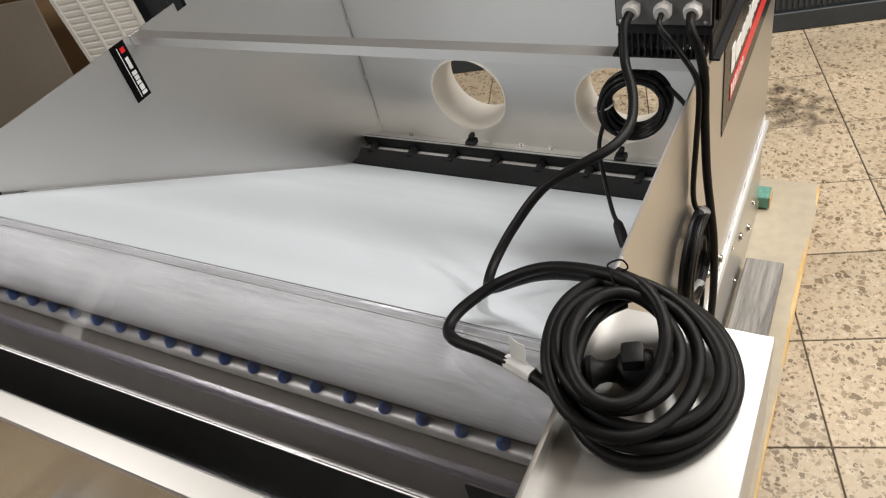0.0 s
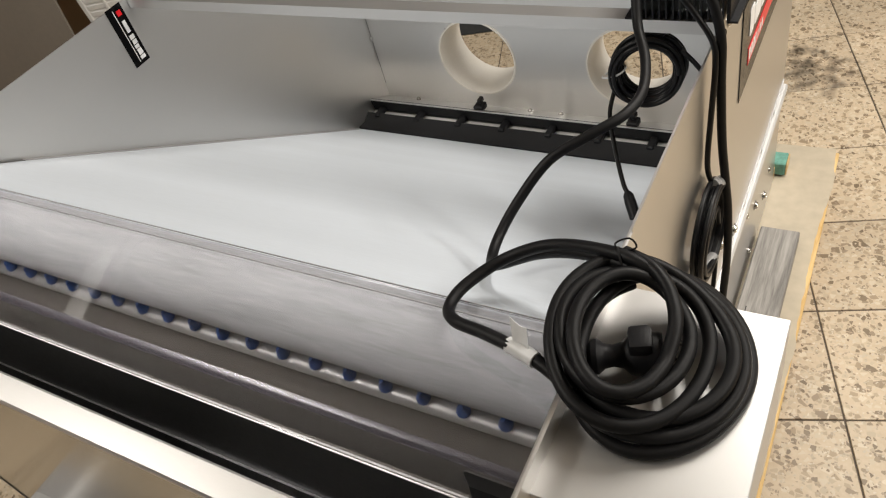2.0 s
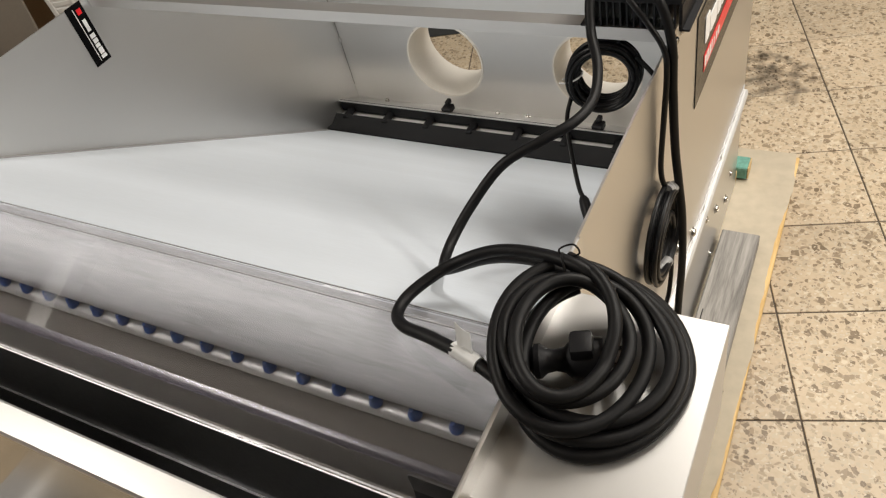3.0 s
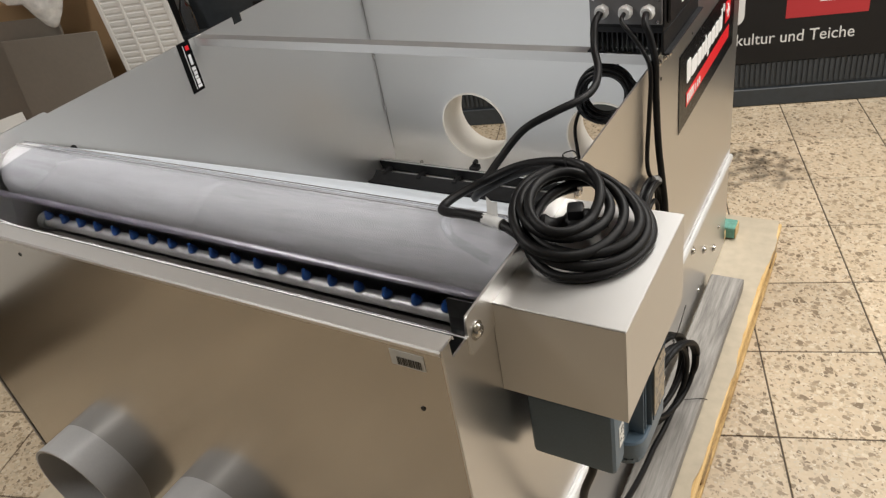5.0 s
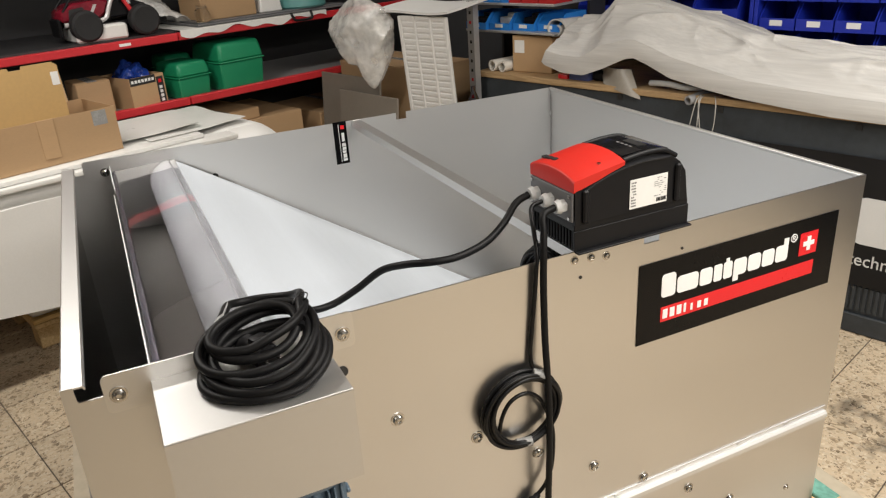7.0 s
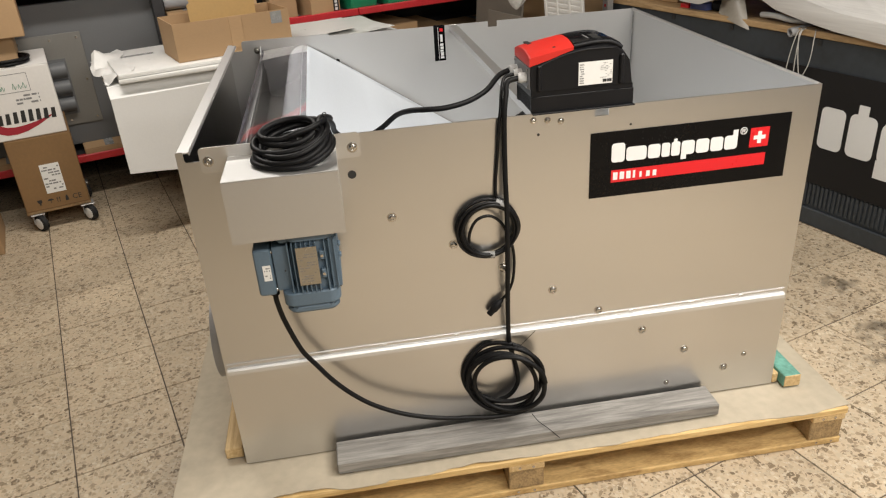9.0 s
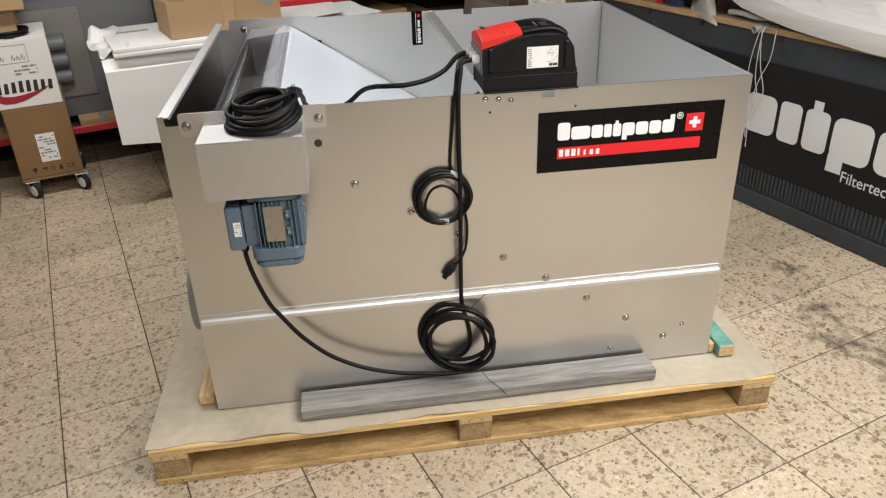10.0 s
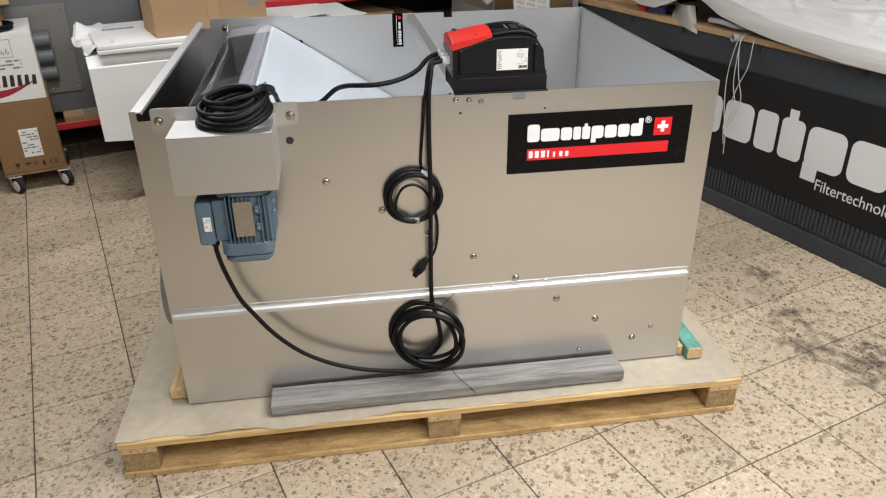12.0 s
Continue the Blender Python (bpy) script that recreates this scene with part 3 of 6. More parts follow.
for y0 in (PY0, 0.727, PY1 - 0.11):
    part("cross_board", box(PX0, PX1 - 0.002, y0 + 0.003, y0 + 0.107, 0.0935, 0.1143, 0.002), PINE_X, pallet)
    for x0 in (PX0 + 0.004, -0.68, PX1 - 0.150):
        part("block", box(x0, x0 + 0.142, y0 + 0.004, y0 + 0.106, 0.0222, 0.0933, 0.003), CHIPBLOCK, pallet, "pressed wood chip block")
for x0 in (PX0, -0.675, PX1 - 0.135):
    part("bottom_board", box(x0, x0 + 0.13, PY0 + 0.002, PY1 - 0.002, 0.0005, 0.022, 0.0025), PINE_STAIN_SHADE, pallet, "stained bottom board, also darkened for shade under the deck")

nail = finish(lathe([(0.0042, 0), (0.0042, 0.0006), (0.0, 0.0012)], 10), "nail")
for y0 in (PY0, 0.727, PY1 - 0.11):
    for y, z in ((y0 + 0.030, 0.012), (y0 + 0.078, 0.011), (y0 + 0.035, 0.104), (y0 + 0.074, 0.103)):
        part("nail", nail, BOLT, pallet, "", pose(PX1 - (0.005 if z < 0.05 else 0.002), y, z, 0, 90, 0))
def sheet_fn(u, v):
    x = PX0 - 0.02 + u * (PX1 - PX0 + 0.012)
    y = PY0 - 0.006 + v * (PY1 - PY0 + 0.016)
    edge = max(0.0, (x - 0.06) / 0.08)
    wave = noise.noise(Vector((y * 2.1, 3.3, x * 1.5)))
    if u > 0.99:
        x += 0.020 * wave + 0.012 * noise.noise(Vector((y * 7, 0.3, 0))) + 0.004 * noise.noise(Vector((y * 31, 4.3, 0))) + (0.006 if 0.1 < v < 0.3 else 0)
    return (x, y, 0.1385 + edge * max(0, 0.014 * noise.noise(Vector((y * 3.7, 1.0, 0)))))
cover_sheet = part("cover_sheet", thicken(blob(sheet_fn, 26, 170), 0.0025), SHEET)
tagged(cover_sheet, "thin grey-beige sheet with stains lying on the pallet", "sheet")

tagged(part("board", box(0.010, 0.104, 0.256, 1.375, 0.1445, 0.183, 0.003), GREY_WOOD), "weathered grey wooden board lying beside the tank", "board")
batten = tagged(part("painted_batten", box(-0.60, 0.0260, 1.624, 1.678, 0.1445, 0.186, 0.003), TURQ), "wooden batten with worn turquoise paint on the pallet", "batten")
part("bare_end", box(0.0262, 0.030, 1.6250, 1.677, 0.1450, 0.1852, 0.002), PINE_X, batten, "bare sawn end")
tagged(part("wooden_spacer", box(-0.60, 0.000, 1.602, 1.621, 0.1445, 0.180, 0.003), PINE_X), "raw pale wooden spacer behind the tank", "wood block")
tagged(part("wooden_spacer", box(-0.62, -0.030, -0.062, -0.012, 0.1445, 0.180, 0.003), PINE_X), "raw pale wooden spacer before the tank", "wood block")

# ---- the filter tank ----
TL, TW, TZ0, TZ1 = 1.600, 1.245, 0.1445, 1.084
tank = thing("filter_tank", "open stainless steel belt filter tank standing on a pallet", "filter tank")
side_outline = [(-0.002, TZ0), (TL, TZ0), (TL, TZ1), (1.036, TZ1), (1.036, 1.062), (1.000, 1.062), (1.000, TZ1), (0.422, TZ1),
                (0.056, TZ1), (0.052, 1.058), (0.049, 1.055), (0.018, 1.055), (0.0155, 1.058), (0.0145, TZ1 - 0.003), (-0.002, TZ1 - 0.003)]
part("side_wall", prism(side_outline, "x", -0.003, 0.0), STEEL, tank, "brushed steel side wall with bolts")
part("side_wall", prism(side_outline, "x", -TW, -TW + 0.003), STEEL_LIFTED, tank, "brushed steel side wall with a slot")
part("front_wall", box(-TW + 0.003, -0.003, -0.002, 0.001, TZ0, 1.0715), STEEL_DIMMED, tank, "shiny brushed steel front wall, darkened in colour for dim reflections")
flange = [(-0.0030, 1.0718), (-0.0028, 1.0760), (-0.0005, 1.0785), (0.0265, 1.0785), (0.0290, 1.0765), (0.0295, 1.0720), (0.0278, 1.0720), (0.0260, 1.0757), (0.0005, 1.0757), (0.0005, 1.0718)]
part("front_flange", prism(flange, "x", -TW + 0.0035, -0.0035), FOLD, tank, "folded top edge, base colour lifted for a lamp's reflection")
HOLES = [(-0.868, 0.481, 0.130), (-0.390, 0.481, 0.130)]
part("back_wall", plate_with_holes(-TW + 0.003, -0.003, TZ0, TZ1 - 0.004, TL - 0.003, 0.003, HOLES), STEEL_LIFTED, tank, "steel back wall with two round openings")
part("back_lip", tube([(-TW + 0.006, TL - 0.006, TZ1 - 0.003), (-0.004, TL - 0.006, TZ1 - 0.003)], 0.0055, 12), FOLD, tank)
for hx, hz, hr in HOLES:
    part("pipe_socket", pipe((hx, TL - 0.006, hz), (hx, TL + 0.135, hz), 0.1295, 0.005, 64), PVC_WHITE, tank, "cream white plastic pipe socket")
part("bottom", box(-TW + 0.003, -0.003, 0.003, TL - 0.003, TZ0, TZ0 + 0.003), STEEL, tank)
for cx in (-0.985, -0.620, -0.255):
    part("outlet_pipe", pipe((cx, -0.078 if cx < -0.5 else -0.054, 0.430), (cx, 0.0, 0.430), 0.125, 0.006, 64), PVC_GREY, tank, "light grey outlet pipe stub")
# welded corner seams
for cx in (-TW + 0.006,):
    part("corner_seam", tube([(cx, TL - 0.0055, 0.36), (cx, TL - 0.0055, 1.06)], 0.0009, 8), WELD_AND_SHADE, tank)
    for z in (0.52, 0.72, 0.985):
        part("weld_spot", box(cx - 0.002, cx + 0.004, TL - 0.011, TL - 0.004, z, z + 0.016, 0.0015), BRIGHT, tank)
# fold rail along the side
rail = prism([(0.0, 0.4570), (0.0070, 0.4570), (0.0120, 0.4605), (0.0120, 0.4715), (0.0080, 0.4765), (0.0, 0.4765)], "y", 0.005, 1.588)
part("side_rail", rail, BRIGHT, tank, "bright folded aluminium rail")
part("rail_lip", box(0.0, 0.0022, 0.002, 1.590, 0.4767, 0.4880, 0.0006), STEEL, tank)
part("lip_edge", box(0.0004, 0.0027, 0.002, 1.590, 0.4881, 0.4891, 0.0003), BRIGHT, tank, "bright cut edge of the lip")
for y in (0.012, 0.20, 0.42, 0.62, 0.95, 1.12, 1.30, 1.45):
    part("rivet_tab", box(0.0, 0.0042, y, y + 0.012, 0.4800, 0.4868, 0.0006), STEEL, tank)

def bolt_mesh(r):
    return finish(lathe([(r * 1.35, 0), (r * 1.35, r * 0.14), (r, r * 0.16), (r * 0.97, r * 0.40), (r * 0.80, r * 0.66), (r * 0.45, r * 0.80), (r * 0.42, r * 0.60), (0.0, r * 0.58)], 18), "bolt")
BIG, SMALL = bolt_mesh(0.0094), bolt_mesh(0.0064)
AIM_X, AIM_Y = pose(0, 0, 0, 0, 90, 0), pose(0, 0, 0, 90, 0, 0)
for y, z, me in ((0.402, 1.051, BIG), (0.069, 1.054, BIG), (0.480, 0.857, BIG), (0.631, 0.760, BIG), (0.897, 0.585, BIG), (1.030, 0.500, BIG),
                 (1.164, 0.412, BIG), (1.299, 0.322, BIG), (1.433, 0.235, BIG), (0.761, 0.674, BIG), (1.493, 0.273, SMALL), (1.253, 0.209, SMALL),
                 (0.844, 1.068, SMALL), (0.880, 1.065, SMALL), (0.914, 1.060, SMALL)):
    part("bolt", me, BOLT, tank, "", pose(0.0032 if z > 1.04 and y < 0.5 else 0.0, y, z) @ AIM_X)
# drilled holes as black discs on the sheet, their inner darkness in the colour
for y, z, r in ((0.394, 0.982, 0.0105), (0.857, 1.031, 0.0035), (1.094, 1.032, 0.003)):
    part("drilled_hole", cyl((0.0, y, z), (0.0012, y, z), r, 20), PRINT_BLACK, tank)
for x, z in ((-0.815, 1.048), (-0.046, 0.973)):
    part("drilled_hole", cyl((x, -0.0030, z), (x, -0.0019, z), 0.0034, 14), PRINT_BLACK, tank)
br = [(y + 0.236, z + 1.0565) for y, z in rounded(0.372, 0.062, 0.009)]
part("bearing_bracket", prism(br, "x", 0.0003, 0.003), STEEL_LIFTED, tank, "thin bracket plate with rounded corners")
part("bearing_bracket", prism([(y + 0.215, z + 1.062) for y, z in rounded(0.33, 0.06, 0.009)], "x", -TW + 0.003, -TW + 0.006), STEEL_LIFTED, tank, "thin bracket plate with rounded corners")
part("bolt", BIG, BOLT, tank, "", pose(-TW + 0.006, 0.105, 1.054) @ AIM_X)
part("knob", bolt_mesh(0.0068), BLACK_PLASTIC, tank, "small black knob", pose(-TW + 0.003, 0.401, 0.985) @ AIM_X)
part("inlet_plug", cyl((-TW + 0.003, 0.238, 0.822), (-TW + 0.008, 0.238, 0.822), 0.044, 40), FOAM, tank, "white round plug in the side wall")
# tie bar across the top
part("tie_bar", boxes((-TW + 0.004, -0.004, 0.846, 0.876, 1.0795, 1.0825), (-TW + 0.004, -0.004, 0.846, 0.849, 1.0620, 1.0795)), COVER_TOP, tank, "bright aluminium angle bar")
part("bolt", SMALL, BOLT, tank, "", pose(-TW + 0.003, 0.862, 1.066) @ AIM_X)

# flat dark strip: the far side wall's edge with its shadow painted in
part("corner_seam", box(-TW + 0.0005, -TW + 0.0105, -0.0040, -0.0022, TZ0, 1.0600, 0.0006), WELD_AND_SHADE, tank, "dark strip for the side wall's edge and its shadow")

# filter belt over its roller
RY, RZ, RR = 0.277, 0.9955, 0.0585
ny, nz = 0.564, 0.826
loop = [(1.425, 0.2955), (1.2, 0.4475), (0.8, 0.7195), (0.45, 0.9565)]
a0 = math.degrees(math.atan2(nz, ny))
top = [(RY + (RR + 0.003) * math.cos(radians(a)), RZ + (RR + 0.003) * math.sin(radians(a))) for a in np.linspace(a0, a0 + 195, 22)]
under = [(0.45, 0.83), (0.9, 0.53), (1.36, 0.225)]
part("filter_belt", prism(sheet_profile(loop + top[:3], 0.0016), "x", -TW + 0.016, -0.016), BELT, tank, "pale grey fine mesh filter belt")
part("roller_wrap", prism(sheet_profile(top[2:] + under, 0.0016), "x", -TW + 0.016, -0.016), ROLLER_DIM_MESH, tank, "filter belt mesh round the roller, dimmed in its colour")
part("belt_edge_seal", prism(sheet_profile([(y, z + 0.0015) for y, z in loop], 0.002), "x", -TW + 0.003, -TW + 0.0165), ROLLER, tank)
part("roller", tube([(-TW + 0.022, RY, RZ), (-0.022, RY, RZ)], RR - 0.001, 48), ROLLER, tank, "grey drive roller inside the belt")
part("roller_shaft", cyl((-TW + 0.004, RY, RZ), (-0.004, RY, RZ), 0.014), BOLT, tank)
part("lower_roller", tube([(-TW + 0.022, 1.385, 0.258), (-0.022, 1.385, 0.258)], 0.032, 24), ROLLER, tank)
# clear cover over the roller
cover_line = [(0.2935, 1.0615), (0.2780, 1.0622), (0.1345, 1.0545), (0.1305, 1.0540), (0.1275, 1.0525), (0.1255, 1.0500), (0.1243, 1.0470), (0.1232, 1.0430), (0.1140, 0.9900)]
cover_fine = [Vector((0, y, z)) for y, z in cover_line]
cover_len = [0.0]
for p, q in zip(cover_fine, cover_fine[1:]):
    cover_len.append(cover_len[-1] + (q - p).length)
COVER_STOPS = sorted(cover_len + [0.05, 0.10, 0.14, cover_len[-1] - 0.03, cover_len[-1] - 0.012])
COVER_N = len(COVER_STOPS) - 1
def cover_fn(a, b):
    """b runs down the bent profile."""
    x = -TW + 0.022 + a * (TW - 0.034)
    t = COVER_STOPS[round(b * COVER_N)]
    k = max(i for i in range(len(cover_len) - 1) if cover_len[i] <= t)
    p = cover_fine[k].lerp(cover_fine[k + 1], (t - cover_len[k]) / (cover_len[k + 1] - cover_len[k]))
    return (x, p.y, p.z + 0.0006 * math.sin(5.0 * x + 1.0))
cov = part("splash_cover", thicken(blob(cover_fn, 40, COVER_N), 0.003), ACRYLIC, tank, "bent clear acrylic splash cover")
cov.visible_shadow = False
part("cover_edge", box(-TW + 0.022, -0.012, 0.2772, 0.2790, 1.0640, 1.0654), ROLLER, tank, "dark bend line of the cover")
part("cover_edge", box(-TW + 0.022, -0.012, 0.2938, 0.2946, 1.0618, 1.0640), ROLLER, tank)
part("cover_edge", box(-TW + 0.022, -0.012, 0.1125, 0.1142, 0.9880, 0.9896), BRIGHT, tank, "bright lower edge of the cover")
# added shell that hides the lamp glint on the bend; violet tint is its sheen
bend_line = [(0.1310, 1.0580), (0.1272, 1.0570), (0.1238, 1.0547), (0.1216, 1.0515)]
part("cover_edge", prism(sheet_profile(bend_line, 0.0006), "x", -TW + 0.022, -0.013), BEND_SHEEN, tank, "added violet shell for the soft sheen on the cover's bend")
part("cover_edge", prism(sheet_profile([(y, z + 0.0005) for y, z in cover_line], 0.0036), "x", -0.0112, -0.0090), CUT_EDGE, tank, "cream cut edge of the cover")
# front sheet of the trough: raised in a curve at one end, in a square tab at the other
front_sheet = [(-TW + 0.004, 0.80), (-0.004, 0.80), (-0.004, 1.0480), (-0.064, 1.0480), (-0.068, 1.0440), (-0.0685, 0.9890), (-0.072, 0.9855), (-1.005, 0.9855), (-1.060, 0.9865), (-1.100, 0.9905), (-1.128, 0.9990), (-1.142, 1.0120), (-1.152, 1.0290),
               (-1.166, 1.0420), (-1.186, 1.0520), (-1.205, 1.0620), (-1.215, 1.0660), (-TW + 0.004, 1.0660)]
part("trough_front", prism(front_sheet, "y", 0.1185, 0.1205), SHADED_SHEET, tank, "steel front sheet of the trough, shade put into its colour")
part("sheet_edge", box(-1.02, -0.074, 0.1184, 0.1206, 0.9857, 0.9868), BRIGHT, tank, "bright cut edge")
part("sheet_edge", tube(smooth_path([(x, 0.1195, z + 0.0004) for x, z in front_sheet[7:18]], 3), 0.0012, 8), BRIGHT, tank, "bright cut edge")
# spray pipe with nozzles
part("spray_pipe", cyl((-1.195, 0.2500, 0.8880), (-0.03, 0.2500, 0.8880), 0.0120, 24), UPRIGHT, tank, "bright spray pipe")
part("pipe_cap", cyl((-1.215, 0.2500, 0.8880), (-1.195, 0.2500, 0.8880), 0.0180, 24), UPRIGHT, tank, "round end fitting")
noz = finish(lathe([(0.0075, 0), (0.0095, 0.002), (0.0095, 0.006), (0.0080, 0.009), (0.0045, 0.016), (0.0030, 0.020), (0.0, 0.0205)], 10), "nozzle")
for k in range(21):
    part("nozzle", noz, NOZZLE_BLUE, tank, "", pose(-1.183 + k * 0.0567, 0.2490, 0.8995) @ pose(0, 0, 0, 14, 0, 0))
# trough under the nozzles and the shaft before it, both darkened in colour for shade
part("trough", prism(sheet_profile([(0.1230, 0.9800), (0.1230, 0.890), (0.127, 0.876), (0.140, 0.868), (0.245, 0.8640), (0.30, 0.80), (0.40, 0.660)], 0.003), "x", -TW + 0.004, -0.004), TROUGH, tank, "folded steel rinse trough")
part("shaft_bottom", box(-TW + 0.004, -0.004, 0.0035, 0.118, 0.30, 0.303), SHADED_SHEET, tank, "steel floor of the shaft, shade put into its colour")
part("shaft_back", box(-TW + 0.004, -0.004, 0.1155, 0.1183, 0.303, 0.80), SHADED_SHEET, tank)
# rear sealing strips
part("rear_flap", prism(sheet_profile([(1.395, 0.316), (1.428, 0.313), (1.464, 0.3300)], 0.006), "x", -TW + 0.004, -0.004), BLACK_STRIP, tank, "black rubber sealing flap")
part("rear_seal_bar", prism([(1.500, 0.318), (1.510, 0.322), (1.501, 0.361), (1.491, 0.357)], "x", -TW + 0.004, -0.004), BLACK_STRIP, tank, "black sealing bar")
for x in (-1.20, -1.05, -0.90, -0.75, -0.60, -0.45, -0.30, -0.15, -0.03):
    part("seal_spacer", box(x - 0.011, x + 0.011, 1.448, 1.500, 0.318, 0.338, 0.004), BLACK_STRIP, tank)
part("rear_ledge", prism(sheet_profile([(1.489, 0.3620), (1.505, 0.3565), (1.5965, 0.304)], 0.002), "x", -TW + 0.004, -0.004), STEEL_LIFTED, tank, "bent steel ledge on the back wall")
part("seal_backing", box(-TW + 0.006, -0.006, 1.452, 1.499, 0.3110, 0.3150), LAMP_WHITE, tank, "pale strip behind the seal")
for x in (-0.845, -0.365):
    part("toggle_clip", boxes((x - 0.016, x + 0.016, 1.502, 1.536, 0.350, 0.370, 0.003), (x - 0.007, x + 0.007, 1.516, 1.540, 0.370, 0.386, 0.003)), BLACK_PLASTIC, tank, "black plastic toggle clip")
for x in (-1.10, -0.70, -0.60, -0.2):
    part("bolt", SMALL, BOLT, tank, "", pose(x, 1.563, 0.329) @ pose(0, 0, 0, 60, 0, 0))

# signs fixed on the tank
sign = part("sign", box(0.0004, 0.0016, 0.991, 1.528, 0.843, 1.0185), SIGN_BLACK, tank, "glossy black maker's sign with white and red marks")
M = on_side(0, 0, 0.0017)
logo_bars(0.338, 0.037, on_side(1.047, 0.936, 0.0017), SIGN_WHITE, sign)
ring_mark(1.400, 0.982, 0.0095, 0.0018, M, SIGN_WHITE, sign)
cross_mark(1.445, 0.9605, 0.052, M, SIGN_RED, SIGN_WHITE, sign)
bm = bmesh.new()
merge(bm, prism([(1.048, 0.8815), (1.468, 0.8835), (1.468, 0.9165), (1.048, 0.9145)], "z", 0, 0.0008), M)
part("red_bar", bm, SIGN_RED, sign)
for k in range(7):
    y, w = 1.053 + k * 0.0178, (0.012 if k < 3 else 0.006 if k in (3, 4) else 0.010)
    bm = bmesh.new()
    merge(bm, prism([(y, 0.8885), (y + w, 0.8885), (y + w, 0.909 if k < 4 else 0.904), (y, 0.909 if k < 4 else 0.904)], "z", 0.0009, 0.0014), M)
    part("white_bar", bm, SIGN_WHITE, sign)
sticker = part("sticker", box(-TW + 0.0032, -TW + 0.0040, 0.783, 0.827, 0.949, 1.0865), SIGN_BLACK, tank, "narrow black upright sticker")
M = on_side(0, 0, -TW + 0.0042)
for z0, z1, y0, y1 in ((0.958, 0.966, 0.806, 0.820), (0.968, 0.982, 0.807, 0.819), (0.984, 0.992, 0.806, 0.818), (0.994, 1.004, 0.807, 0.819), (1.006, 1.016, 0.806, 0.819), (1.022, 1.050, 0.808, 0.817), (0.956, 1.078, 0.7995, 0.801)):
    bm = bmesh.new()
    merge(bm, prism([(y0, z0), (y1, z0), (y1, z1), (y0, z1)], "z", 0, 0.0006), M)
    part("white_bar", bm, SIGN_WHITE, sticker)
bm = bmesh.new()
merge(bm, prism([(0.807, 1.062), (0.819, 1.062), (0.819, 1.074), (0.807, 1.074)], "z", 0, 0.0006), M)
part("red_square", bm, SIGN_RED, sticker)
tag = part("barcode_label", box(-0.075, -0.028, -0.0028, -0.0021, 1.040, 1.064), surface("pale_label", (0.55, 0.55, 0.52), 0.35), tank, "small pale barcode label")
bm, x = bmesh.new(), -0.066
for k in range(15):
    w = (0.0008, 0.0016, 0.0011)[k % 3]
    merge(bm, prism([(x, 1.0425), (x + w, 1.0425), (x + w, 1.0545), (x, 1.0545)], "z", 0, 0.0004), on_front(0, 0, -0.0030))
    x += w + (0.0009, 0.0012, 0.0016, 0.0008)[k % 4]
part("barcode", bm, PRINT_BLACK, tag)

# gear cover
gear = thing("gear_cover", "folded satin steel gear cover bolted to the tank side", "cover")
GX, GY0, GY1, GZ0, GZ1 = 0.1705, 0.1135, 0.364, 0.9115, 1.0605
part("top", box(0.0005, GX, GY0, GY1, GZ1 - 0.002, GZ1, 0.0009), COVER_TOP, gear, "pale satin top face")
part("outer_face", box(GX - 0.002, GX - 0.0002, GY0, GY1, GZ0, GZ1 - 0.0022), COVER_TOP, gear)
part("end_face", box(0.0005, GX - 0.0022, GY0 + 0.0002, GY0 + 0.002, GZ0, GZ1 - 0.0022), COVER_TOP, gear)
part("end_face", box(0.0005, GX - 0.0022, GY1 - 0.002, GY1 - 0.0002, GZ0, GZ1 - 0.0022), COVER_TOP, gear)

# gear motor
motor = thing("gear_motor", "blue-grey ribbed electric gear motor hanging under the cover", "motor")
part("gear_neck", boxes((0.004, 0.145, 0.205, 0.335, 0.888, 0.955, 0.006)), MOTOR_PAINT, motor)
core = bmesh.new()
merge(core, prism([(x + 0.086, y + 0.279) for x, y in rounded(0.122, 0.104, 0.04)], "z", 0.756, 0.892))
part("motor_body", core, MOTOR_PAINT, motor)
part("end_shield", prism([(x + 0.088, y + 0.279) for x, y in rounded(0.138, 0.118, 0.030)], "z", 0.8925, 0.910, 0.003), MOTOR_PAINT, motor)
for k in range(11):
    y = 0.2265 + k * 0.0105
    if 0.297 < y < 0.309:
        continue      # the row of clamps
    part("cooling_fin", box(0.112, 0.1605 if 1 < k < 9 else 0.1545, y - 0.0014, y + 0.0014, 0.763, 0.8915, 0.0006), MOTOR_PAINT, motor)
for k in range(8):
    x = 0.034 + k * 0.0155
    part("cooling_fin", box(x - 0.0014, x + 0.0014, 0.318, 0.3405, 0.763, 0.8915, 0.0006), MOTOR_PAINT, motor)
for z in (0.806, 0.853):
    lug = part("clamp", box(0.136, 0.1595, 0.2965, 0.3085, z - 0.009, z + 0.013, 0.002), MOTOR_PAINT, motor)
    part("clamp_bolt", cyl((0.1595, 0.3025, z + 0.002), (0.1625, 0.3025, z + 0.002), 0.0038, 10), BOLT, lug, "bright clamp bolt")
for z in (0.842, 0.871):
    part("tie_lug", box(0.128, 0.146, 0.3405, 0.3465, z - 0.004, z + 0.004, 0.0015), MOTOR_PAINT, motor)
cowl = bmesh.new()
merge(cowl, prism([(x + 0.086, y + 0.2665) for x, y in rounded(0.146, 0.134, 0.026)], "z", 0.7275, 0.7625, 0.003))
merge(cowl, prism([(x + 0.086, y + 0.2665) for x, y in rounded(0.136, 0.124, 0.026)], "z", 0.7045, 0.7273, 0.007))
